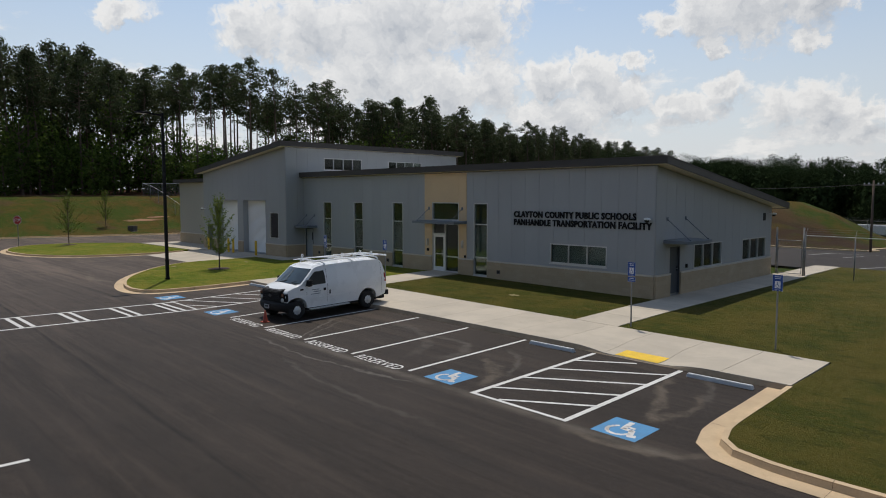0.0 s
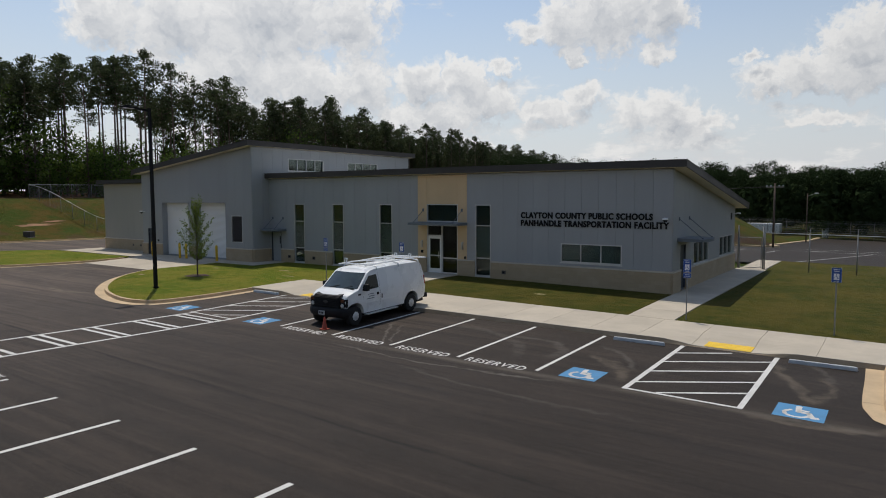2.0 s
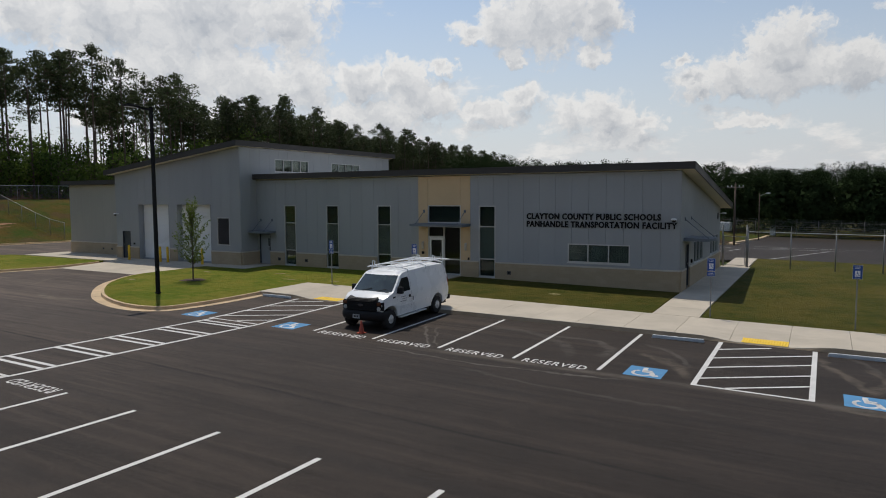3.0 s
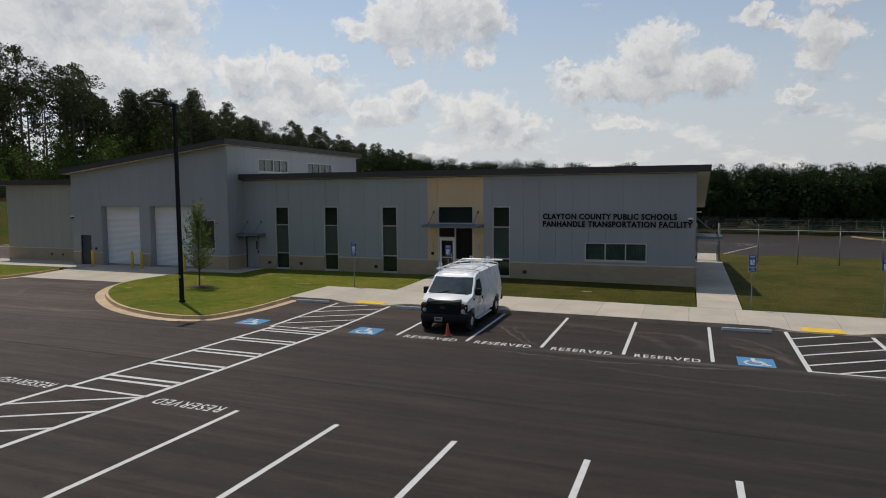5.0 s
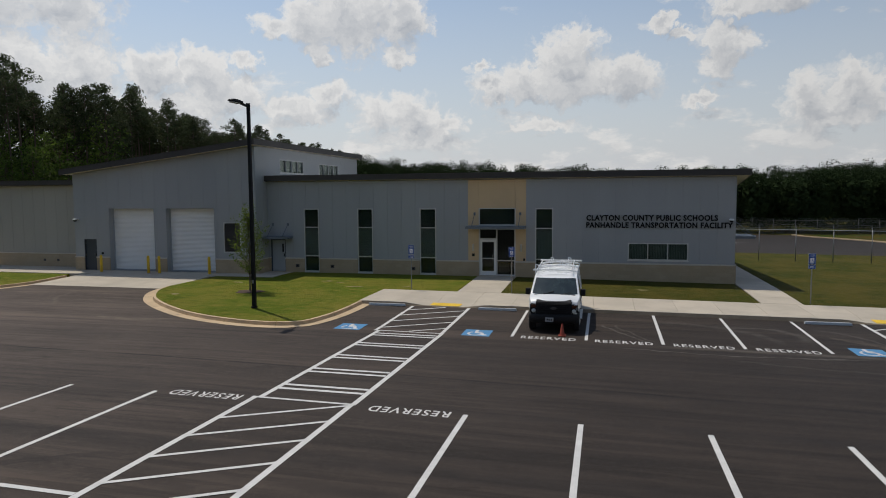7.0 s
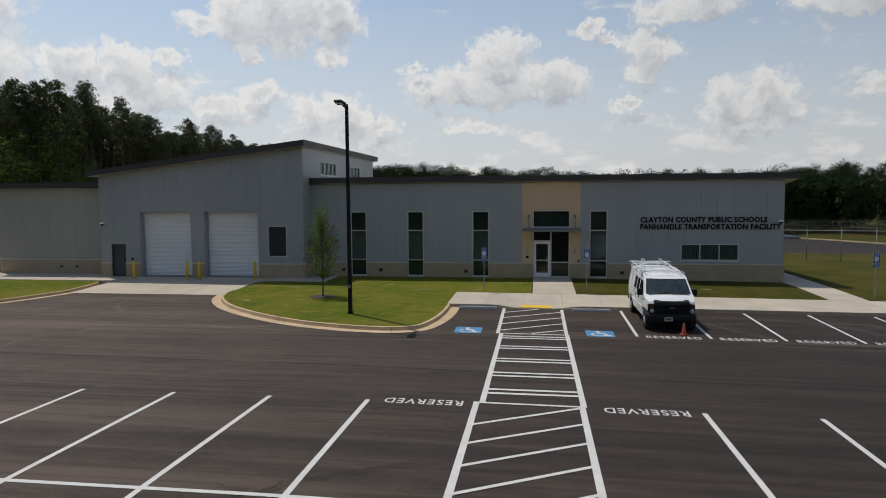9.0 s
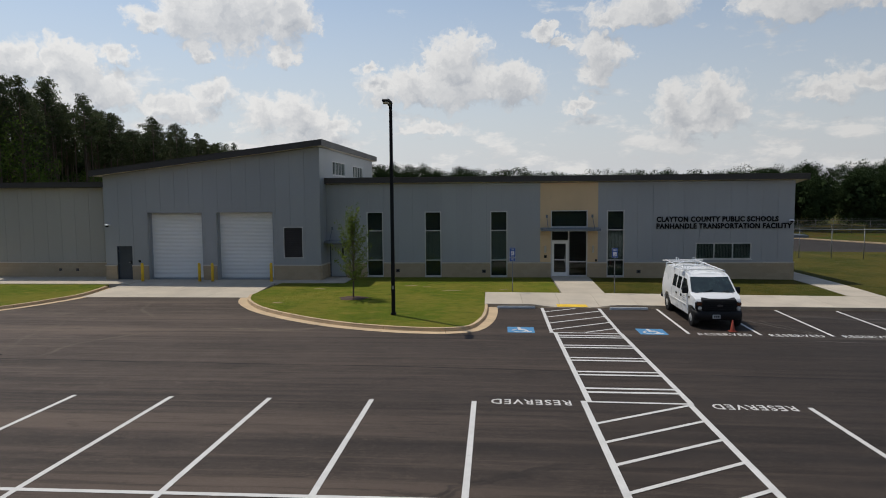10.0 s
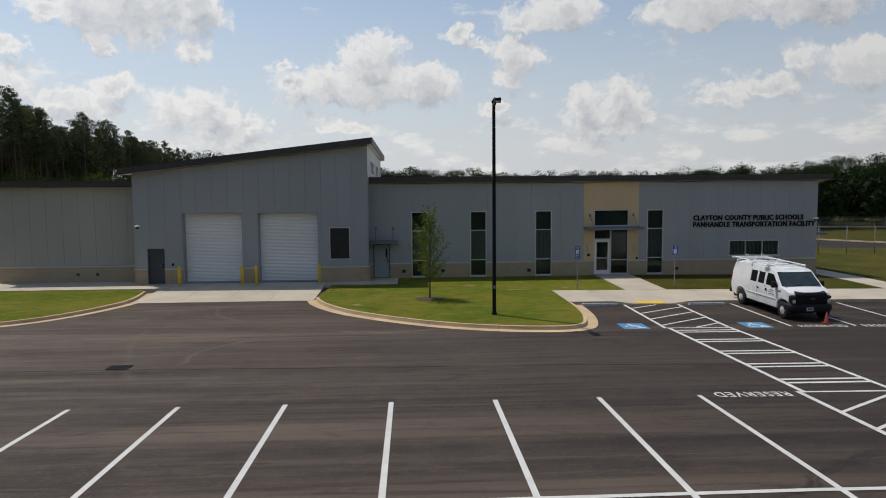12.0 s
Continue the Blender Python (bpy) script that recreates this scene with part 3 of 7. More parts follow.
VAN_WHITE = paint("van_white", (0.80, 0.81, 0.81), 0.28, var=0.015, scale=0.8, fine=6, bump=0.0)
BLACK_PLASTIC = paint("black_plastic", (0.010, 0.010, 0.011), 0.65, spec=0.3, var=0.2, scale=6, fine=40)
RUBBER = paint("rubber", (0.014, 0.013, 0.013), 0.85, var=0.2, scale=8, fine=50)
RIM = paint("steel_rim", (0.60, 0.60, 0.59), 0.4, metal=0.3, var=0.1, scale=8, fine=40)
LAMP_LENS = paint("lamp_lens", (0.55, 0.55, 0.52), 0.15, var=0.1, scale=12, fine=60)
RED_LENS = paint("red_lens", (0.30, 0.01, 0.01), 0.2, var=0.1, scale=12, fine=60)
ORANGE = paint("orange_plastic", (0.33, 0.05, 0.024), 0.6, var=0.15, scale=6, fine=30)
BARK = paint("bark", (0.11, 0.080, 0.060), 0.95, var=0.3, scale=3, fine=25, bump=0.5, stretch=(1, 1, 0.25))
PALE_BARK = paint("pale_bark", (0.22, 0.19, 0.16), 0.95, var=0.2, scale=3, fine=25, bump=0.4, stretch=(1, 1, 0.25))
MULCH = paint("mulch", (0.075, 0.045, 0.03), 0.97, var=0.35, scale=6, fine=40, bump=0.7)
SOIL = paint("red_soil", (0.30, 0.16, 0.085), 0.97, var=0.25, scale=1.2, fine=20, bump=0.5)
NEEDLE = leaf_mat("pine_needles", (0.040, 0.055, 0.024), (0.085, 0.105, 0.045), 0.32)
LEAF = leaf_mat("broad_leaves", (0.034, 0.062, 0.012), (0.120, 0.180, 0.034), 0.45)
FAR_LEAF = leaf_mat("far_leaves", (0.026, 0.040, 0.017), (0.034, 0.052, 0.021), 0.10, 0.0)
YOUNG_LEAF = leaf_mat("young_leaves", (0.075, 0.115, 0.018), (0.20, 0.25, 0.05), 0.4)


# ---------------------------------------------------------------- small helpers
def part(name, bm, material, parent=None, label="", kind="", smooth=False):
    """Links a bmesh as one mesh object under a thing or a part."""
    me = bpy.data.meshes.new(name)
    bm.normal_update()
    bm.to_mesh(me); bm.free()
    me.materials.append(material)
    if smooth:
        for f in me.polygons:
            f.use_smooth = True
    ob = new(name, me)
    if parent is not None:
        ob.parent = parent
    return tagged(ob, label, kind=kind)


def thing(name, m, label, category, group="", kind=""):
    ob = new(name)
    ob.empty_display_size = 0.2
    ob.matrix_basis = m
    return tagged(ob, label, category, group, kind)


def solid(bm, pts):
    """A box from eight corners: four below, four above, both counter-clockwise from above."""
    v = [bm.verts.new(p) for p in pts]
    for f in ((3, 2, 1, 0), (4, 5, 6, 7), (0, 1, 5, 4), (1, 2, 6, 5), (2, 3, 7, 6), (3, 0, 4, 7)):
        bm.faces.new([v[i] for i in f])
    return v


def box(bm, x0, x1, y0, y1, z0, z1):
    return solid(bm, [(x0, y0, z0), (x1, y0, z0), (x1, y1, z0), (x0, y1, z0), (x0, y0, z1), (x1, y0, z1), (x1, y1, z1), (x0, y1, z1)])


def bbox(x0, x1, y0, y1, z0, z1, bevel=0.0, seg=1):
    bm = bmesh.new()
    box(bm, x0, x1, y0, y1, z0, z1)
    if bevel:
        bmesh.ops.bevel(bm, geom=bm.edges[:], offset=bevel, segments=seg, affect="EDGES", profile=0.6)
    return bm


def rod(bm, a, b, r0, r1=None, seg=8, caps=True):
    """A round bar from a to b."""
    a, b = Vector(a), Vector(b)
    r1 = r0 if r1 is None else r1
    q = (b - a).to_track_quat("Z", "Y")
    rings = []
    for p, r in ((a, r0), (b, r1)):
        rings.append([bm.verts.new(p + q @ Vector((r * math.cos(2 * math.pi * i / seg), r * math.sin(2 * math.pi * i / seg), 0))) for i in range(seg)])
    for i in range(seg):
        bm.faces.new((rings[0][i], rings[0][(i + 1) % seg], rings[1][(i + 1) % seg], rings[1][i]))
    if caps:
        bm.faces.new(rings[0][::-1]); bm.faces.new(rings[1])


def lathe(bm, profile, seg=16, axis="Z", centre=(0, 0, 0)):
    """Turns (radius, height) pairs about an axis."""
    c = Vector(centre)
    rings = []
    for r, h in profile:
        ring = []
        for i in range(seg):
            a = 2 * math.pi * i / seg
            u, w = r * math.cos(a), r * math.sin(a)
            ring.append(bm.verts.new(c + (Vector((u, w, h)) if axis == "Z" else Vector((h, u, w)))))
        rings.append(ring)
    for k in range(len(rings) - 1):
        for i in range(seg):
            bm.faces.new((rings[k][i], rings[k][(i + 1) % seg], rings[k + 1][(i + 1) % seg], rings[k + 1][i]))
    bm.faces.new(rings[0][::-1]); bm.faces.new(rings[-1])


def curve_through(pts, step=0.4, closed=False):
    """A smooth line through points in the plan, with about even steps."""
    p = [Vector(q).to_3d() if len(q) == 2 else Vector(q) for q in pts]
    out, n = [], len(p)
    for i in range(n if closed else n - 1):
        a, b, c, d = (p[(i + k) % n] if closed else p[min(max(i + k, 0), n - 1)] for k in (-1, 0, 1, 2))
        k = max(1, int((c - b).length / step))
        for j in range(k):
            t = j / k
            out.append(0.5 * (2 * b + (c - a) * t + (2 * a - 5 * b + 4 * c - d) * t * t + (3 * b - a - 3 * c + d) * t ** 3))
    if not closed:
        out.append(p[-1])
    return out


def offset_line(line, d):
    """Shifts a line in the plan to its left by d."""
    out = []
    for i, p in enumerate(line):
        t = (line[min(i + 1, len(line) - 1)] - line[max(i - 1, 0)])
        t.z = 0
        t.normalize()
        out.append(p + Vector((-t.y, t.x, 0)) * d)
    return out


def sheet(name, outline, height, material, step=1.5, skirt=0.0, parent=None, kind="structure", label="", category=""):
    """A patch of ground with that outline in the plan, draped over height(x, y), with a skirt that goes down."""
    bm = bmesh.new()
    f = bm.faces.new([bm.verts.new((p[0], p[1], 0)) for p in outline])
    f.normal_update()
    if f.normal.z < 0:
        f.normal_flip()
    xs, ys = [p[0] for p in outline], [p[1] for p in outline]
    for axis, lo, hi in ((0, min(xs), max(xs)), (1, min(ys), max(ys))):
        k = int((hi - lo) / step)
        for i in range(1, k + 1):
            co, no = [0, 0, 0], [0, 0, 0]
            co[axis], no[axis] = lo + i * (hi - lo) / (k + 1), 1
            bmesh.ops.bisect_plane(bm, geom=bm.verts[:] + bm.edges[:] + bm.faces[:], plane_co=co, plane_no=no, dist=1e-4)
    for v in bm.verts:
        v.co.z = height(v.co.x, v.co.y)
    if skirt:
        rim = [e for e in bm.edges if e.is_boundary]
        ex = bmesh.ops.extrude_edge_only(bm, edges=rim)
        for v in ex["geom"]:
            if isinstance(v, bmesh.types.BMVert):
                v.co.z -= skirt
        bmesh.ops.recalc_face_normals(bm, faces=bm.faces[:])
    ob = part(name, bm, material, parent, kind=kind)
    return tagged(ob, label, category)


def glyphs(text, height, width, depth, bold=0.0, loose=1.0):
    """The letters of a line of built-in type, as (bmesh, x) pairs; scaled to the given capital height and full width."""
    cu = bpy.data.curves.new("type", "FONT")
    cu.body, cu.size, cu.extrude, cu.offset = text, 1.0, 0.0, bold
    cu.resolution_u, cu.space_character = 3, loose
    ob = new("type", cu)
    bpy.context.view_layer.update()
    me = bpy.data.meshes.new_from_object(ob.evaluated_get(bpy.context.evaluated_depsgraph_get()))
    bpy.data.objects.remove(ob); bpy.data.curves.remove(cu)
    src = bmesh.new(); src.from_mesh(me); bpy.data.meshes.remove(me)
    bmesh.ops.remove_doubles(src, verts=src.verts[:], dist=1e-5)
    x0, x1 = min(v.co.x for v in src.verts), max(v.co.x for v in src.verts)
    z0, z1 = min(v.co.y for v in src.verts), max(v.co.y for v in src.verts)
    todo, groups = set(src.faces), []
    while todo:
        seed = todo.pop(); isle, edge = [seed], [seed]
        while edge:
            f = edge.pop()
            for e in f.edges:
                for g in e.link_faces:
                    if g in todo:
                        todo.remove(g); isle.append(g); edge.append(g)
        groups.append(isle)
    out = []
    for isle in sorted(groups, key=lambda s: min(v.co.x for f in s for v in f.verts)):
        bm, made = bmesh.new(), {}
        for f in isle:
            for v in f.verts:
                if v not in made:
                    made[v] = bm.verts.new(((v.co.x - x0) / (x1 - x0) * width, (v.co.y - z0) / (z1 - z0) * height, 0))
            bm.faces.new([made[v] for v in f.verts])
        if depth:
            ex = bmesh.ops.extrude_face_region(bm, geom=bm.faces[:])
            for v in ex["geom"]:
                if isinstance(v, bmesh.types.BMVert):
                    v.co.z += depth
            bmesh.ops.recalc_face_normals(bm, faces=bm.faces[:])
        out.append(bm)
    src.free()
    return out


# ---------------------------------------------------------------- the lie of the land
def lot(x, y):
    """Height of the asphalt: it falls to the east and to a shallow valley along the drive aisle."""
    xc = max(-19.0, min(20.0, x))
    return -0.535 - 0.0105 * xc + (0.016 * min(6.0, y + 15) if y > -15 else -0.015 * max(-15.0, y + 15))


def ease(t):
    t = max(0.0, min(1.0, t))
    return t * t * (3 - 2 * t)


def back_fall(y):
    """The back lot and the ground beyond it fall gently to the north."""
    return 0.03 * max(0.0, min(y, 75.0) - 22)


def land(x, y):
    """Height of the open ground round the lot: a bank to the west, a mound to the north, gentle swells beyond."""
    z = lot(x, y) - 0.12
    z += 5.6 * ease((-3.0 - x) / 14) * ease((x + 62) / 22) * math.exp(-((y - 68) / 11.5) ** 2)
    z += 4.85 * ease((-70 - x) / 24) + 1.5 * ease((-94 - x) / 40)
    z -= back_fall(y) * ease((x + 55) / 20)
    d = max(0.0, abs(x) - 300, abs(y) - 300)
    return z + 0.4 * noise.noise(Vector((x * 0.03, y * 0.03, 0))) * ease((-72 - x) / 20) - 0.006 * d


def make_ground():
    xs = [-2500, -1200, -600, -350, -240, -180] + list(range(-140, 82, 4)) + [110, 160, 240, 350, 600, 1200, 2500]
    ys = [-2500, -1200, -600, -300, -180, -120] + list(range(-90, 172, 4)) + [200, 260, 350, 600, 1200, 2500]
    bm = bmesh.new()
    grid = [[bm.verts.new((x, y, land(x, y))) for x in xs] for y in ys]
    for j in range(len(ys) - 1):
        for i in range(len(xs) - 1):
            bm.faces.new((grid[j][i], grid[j][i + 1], grid[j + 1][i + 1], grid[j + 1][i]))
    ob = part("ground", bm, MEADOW, smooth=True, kind="structure")
    tagged(ob, "rough green and straw-coloured grass round the lot", "grass")


make_ground()

KERB_H = 0.15


def top(x, y):
    """Lawns and walks: a kerb's height over the lot, easing to the foot of the walls."""
    z = lot(x, y) + KERB_H
    return z + (-0.06 - 0.011 * max(0.0, min(20.0, x) + 12) - z) * ease((y + 9) / 8)


# ramps where the walk dips to the access aisles
RAMPS = (4.3, -14.25)


def walk_top(x, y):
    dip = max(ease(1 - max(0, abs(x - r) - 0.75) / 1.3) for r in RAMPS) * ease((-7.6 - y) / 1.5)
    return top(x, y) + 0.006 - 0.13 * dip


ROAD_LINE = [(-77, -60), (-75, -36), (-72.5, -14), (-68, 2), (-64.5, 20), (-63, 40), (-62, 62)]
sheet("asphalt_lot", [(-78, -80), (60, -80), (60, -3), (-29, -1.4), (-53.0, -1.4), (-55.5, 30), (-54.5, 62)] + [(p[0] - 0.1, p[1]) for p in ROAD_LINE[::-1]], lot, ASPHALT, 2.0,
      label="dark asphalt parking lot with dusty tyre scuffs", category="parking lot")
BACK = lambda x, y: lot(x, y) + 0.03 - back_fall(y)
sheet("asphalt_back_lot", [(-60, 21), (5, 21), (12, 19.2), (33, 19), (29.5, 33), (28, 46), (26.8, 57), (25.2, 67), (22.6, 79), (13, 80), (5, 81.8), (-2, 83), (-3.2, 66), (-4, 54), (-7, 47.6), (-50, 47.6)], BACK, ASPHALT, 3.0,
      label="weathered asphalt back lot behind the fence", category="parking lot")

# outer edges of the gutters
ISLAND_EDGE = curve_through([(-31.15, -7.35), (-30.5, -9.3), (-28.7, -11.7), (-25.4, -14.15), (-22.1, -15.5), (-19.8, -15.75), (-18.55, -15.05), (-18.0, -13.4), (-17.80, -11.6), (-17.78, -9.86)], 0.45)
EAST_EDGE = curve_through([(8.06, -9.45), (8.10, -11.0), (8.12, -12.4), (8.18, -13.5), (8.42, -14.3), (8.99, -14.85), (9.86, -15.07), (11.0, -15.13), (14, -15.1), (26, -15.05), (44, -15.0)], 0.45)
WEST_EDGE = curve_through([(-39.9, -4.0), (-39.5, -7.6), (-40.8, -10.9), (-43.0, -13.0), (-47, -14.6), (-52, -14.9), (-56.2, -13.5), (-57.8, -11.0), (-56.6, -7.0), (-53.2, -3.4)], 0.5)


def kerb_and_gutter(name, line, side, label):
    """A gutter pan and an upstand, poured in lengths of about three metres. side: +1 where the lawn is to the left of the line."""
    root = tagged(new(name), label, "kerb", kind="structure")
    n = max(1, round(len(line) * 0.45 / 3))
    rows = [offset_line(line, side * d) for d in (0.0, 0.44, 0.47, 0.60, 0.61)]
    for k in range(n):
        a, b = round(k * (len(line) - 1) / n), round((k + 1) * (len(line) - 1) / n)
        for what, cols, mat in (("gutter_pan", ((0, 0.014), (1, 0.012)), KERB), ("kerb_face", ((1, 0.012), (2, KERB_H - 0.025)), KERB),
                                ("kerb_top", ((2, KERB_H - 0.025), (2, KERB_H), (3, KERB_H + 0.004), (4, KERB_H - 0.05)), KERB)):
            bm = bmesh.new()
            strips = []
            for c, dz in cols:
                strip = []
                for i in range(a, b + 1):
                    p = rows[c][i].copy()
                    if i == a and k:
                        p = p.lerp(rows[c][i + 1], 0.025)
                    q = rows[0][i]
                    p.z = lot(q.x, q.y) + dz
                    strip.append(bm.verts.new(p))
                strips.append(strip)
            for s in range(len(strips) - 1):
                for i in range(len(strips[0]) - 1):
                    f = (strips[s][i], strips[s][i + 1], strips[s + 1][i + 1], strips[s + 1][i])
                    bm.faces.new(f if side > 0 else f[::-1])
            part(what, bm, mat, root)
    return [(p.x, p.y) for p in rows[3]]


ISLAND_IN = kerb_and_gutter("kerb_island", ISLAND_EDGE, 1, "cream concrete kerb and gutter round the planted island")
EAST_IN = kerb_and_gutter("kerb_east", EAST_EDGE, 1, "cream concrete kerb and gutter at the east lawn")
WEST_IN = kerb_and_gutter("kerb_west", WEST_EDGE, -1, "cream concrete kerb and gutter at the west lawn")
ROAD_EDGE = curve_through(ROAD_LINE, 1.6)
for pts, lab in (([(33, 19), (29.5, 33), (28, 46), (26.8, 57), (25.2, 67), (22.6, 79)], "pale concrete kerb along the edge of the back lot"), ([(-2, 83), (-3.2, 66), (-4, 54), (-7, 47.6), (-50, 47.6)], "pale concrete kerb at the foot of the mound")):
    bm = bmesh.new()
    ln = curve_through(pts, 1.5)
    ins, outs = offset_line(ln, 0.25), offset_line(ln, -0.25)
    rows = [[bm.verts.new((p.x, p.y, BACK(p.x, p.y) + h)) for p in q] for q, h in ((ins, -0.1), (ins, 0.15), (outs, 0.15), (outs, -0.1))]
    for r0, r1 in zip(rows, rows[1:]):
        for i in range(len(ln) - 1):
            bm.faces.new((r0[i], r0[i + 1], r1[i + 1], r1[i]))
    bmesh.ops.recalc_face_normals(bm, faces=bm.faces[:])
    tagged(part("kerb_back", bm, KERB, kind="structure"), lab, "kerb")
kerb_and_gutter("kerb_road", [p.copy() for p in ROAD_EDGE], 1, "pale concrete kerb on the far side of the side road")

sheet("lawn_front", [(-30.4, -2.95), (-26.6, -2.95), (-26.6, 0.05), (-14.5, 0.05), (-14.5, -6.22), (-18.42, -6.22)] + ISLAND_IN[::-1] + [], top, GRASS, 1.2, 0.25,
      label="mown lawn with straw-coloured patches", category="lawn")
sheet("lawn_middle", [(-12.2, 0.05), (-12.2, -6.22), (-0.1, -6.22), (-0.16, 0.05)], top, DRY_GRASS, 1.2, 0.25, label="thin mown lawn in front of the offices", category="lawn")
sheet("lawn_east", [(1.78, -6.22), (8.66, -6.22), (8.62, -9.35)] + EAST_IN + [(44, 20.5), (60, 20.5), (60, 21), (1.62, 21), (1.76, 10), (1.77, 2)], top, DRY_GRASS, 1.5, 0.25,
      label="mown lawn beside the building, drying in streaks", category="lawn")
sheet("lawn_west", WEST_IN + [(-51.5, -3.6), (-40.6, -3.6)], top, GRASS, 1.5, 0.25, label="mown lawn beside the service drive", category="lawn")


def slabs(name, cells, height, label, thick=0.2):
    """Concrete poured in bays: every bay a piece with a tooled joint round it."""
    root = tagged(new(name), label, "pavement", kind="structure")
    for outline in cells:
        cx, cy = sum(p[0] for p in outline) / len(outline), sum(p[1] for p in outline) / len(outline)
        o = []
        for x, y in outline:
            d = math.hypot(x - cx, y - cy)
            o.append((x + (cx - x) / d * 0.012, y + (cy - y) / d * 0.012))
        sheet("slab", o, height, CONCRETE, 0.45, thick, root, kind="")
    base = [min(p[0] for c in cells for p in c), max(p[0] for c in cells for p in c), min(p[1] for c in cells for p in c), max(p[1] for c in cells for p in c)]
    return root


def bays(x0, x1, y0, y1, nx, ny):
    gx, gy = np.linspace(x0, x1, nx + 1), np.linspace(y0, y1, ny + 1)
    return [[(gx[i], gy[j]), (gx[i + 1], gy[j]), (gx[i + 1], gy[j + 1]), (gx[i], gy[j + 1])] for i in range(nx) for j in range(ny)]


KERB_LINE = lambda x: -9.52 + 0.018 * x
front = [[(x, KERB_LINE(x)) if y is None else (x, y) for x, y in ((a, None), (b, None), (b, -6.2), (a, -6.2))] for a, b in zip(np.linspace(-18.4, 8.6, 16)[:-1], np.linspace(-18.4, 8.6, 16)[1:])]
slabs("pavement_front", front, walk_top, "broom-finished concrete walk along the parking stalls")
slabs("pavement_entry", bays(-14.45, -12.2, -6.2, 0.0, 1, 4), lambda x, y: top(x, y) + 0.008 + 0.04 * ease((y + 5) / 5), "concrete path to the glazed entrance")
slabs("pavement_side", bays(-0.08, 1.74, -6.2, 14.2, 1, 11) + bays(0.1, 1.6, 14.25, 21, 1, 3), lambda x, y: top(x, y) + 0.008, "concrete path along the end wall to the gate")
slabs("pavement_apron", bays(-39.85, -30.8, -7.45, -1.45, 4, 2), lambda x, y: lot(x, y) + 0.015 + (-0.06 - lot(x, y)) * ease((y + 7.6) / 6), "concrete apron in front of the two garage doors")
slabs("pavement_annex", bays(-51.4, -39.5, -3.5, 0.0, 6, 1), lambda x, y: -0.045, "concrete walk along the plain annex wall")
slabs("pavement_nook", bays(-31.1, -26.65, -2.9, 0.0, 2, 1), lambda x, y: -0.045, "concrete landing at the side door")

# kerb face where the lot meets the walk, its shade put into the colour
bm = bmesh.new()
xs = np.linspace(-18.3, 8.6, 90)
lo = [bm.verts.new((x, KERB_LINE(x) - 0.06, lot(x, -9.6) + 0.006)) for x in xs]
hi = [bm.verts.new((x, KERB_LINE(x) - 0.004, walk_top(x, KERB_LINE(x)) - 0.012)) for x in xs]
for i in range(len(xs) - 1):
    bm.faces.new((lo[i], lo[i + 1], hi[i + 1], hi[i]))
tagged(part("kerb_face_front", bm, KERB_FACE, kind="structure"), "weathered kerb face along the stalls with its shade painted in", "kerb")


# ---------------------------------------------------------------- markings
def strip(bm, a, b, w, lift=0.005, zf=lot):
    """A painted line on the asphalt from a to b."""
    a, b = Vector((*a, 0)), Vector((*b, 0))
    d = (b - a).normalized()
    s = Vector((-d.y, d.x, 0)) * w / 2
    n = max(1, int((b - a).length / 0.8))
    prev = None
    for i in range(n + 1):
        p = a.lerp(b, i / n)
        pair = []
        for q in (p - s, p + s):
            pair.append(bm.verts.new((q.x, q.y, zf(q.x, q.y) + lift)))
        if prev:
            bm.faces.new((prev[0], pair[0], pair[1], prev[1]))
        prev = pair


def line_mark(a, b, w=0.115, group="stall lines", lift=0.005, label="white painted stall line on the asphalt", zf=lot):
    bm = bmesh.new()
    strip(bm, a, b, w, lift, zf)
    for f in bm.faces:
        f.normal_update()
        if f.normal.z < 0:
            f.normal_flip()
    ob = part("painted_line", bm, LINE)
    return tagged(ob, label, "road marking", group, "structure")


for x in (0.33, -2.37, -5.07, -7.74, -10.44):
    line_mark((x, -14.93), (x, -9.66))
for x in (2.98, 5.78, -13.09, -15.72):
    line_mark((x, -15.1), (x, KERB_LINE(x) - 0.12), 0.14, "access aisle lines")
for x in (0.5, -2.16, -4.86, -7.6, -10.24, -18.48, -21.1, -23.77, -26.4, -29.04, -31.68, -34.34, -37.0, 3.15, 5.8):
    line_mark((x, -24.45 if x < -15 else -24.32), (x, -36.0), 0.125)
line_mark((-48, -30.2), (-15.8, -30.13), 0.12)
line_mark((-13.1, -30.13), (20, -30.13), 0.12)
for x in (-15.58, -13.07):
    line_mark((x, -15.1), (x, -24.3), 0.15, "crosswalk lines", label="wide white painted crosswalk edge line")
    line_mark((x - (0.14 if x < -15 else 0.04), -24.24), (x - (0.14 if x < -15 else 0.04), -36), 0.15, "access aisle lines")


for a, b in (((-4.6, 42.0), (8.0, 42.8)), ((-1.0, 47.4), (10.4, 47.7)), ((1.6, 21.5), (6.4, 41.9)), ((-4.9, 36.0), (-4.6, 41.9)), ((-2.0, 35.4), (-1.5, 39.5)), ((1.2, 42.6), (3.2, 47.3)), ((4.6, 42.7), (6.6, 47.4))):
    line_mark(a, b, 0.12, "back lot lines", 0.01, "white painted line on the back lot", BACK)


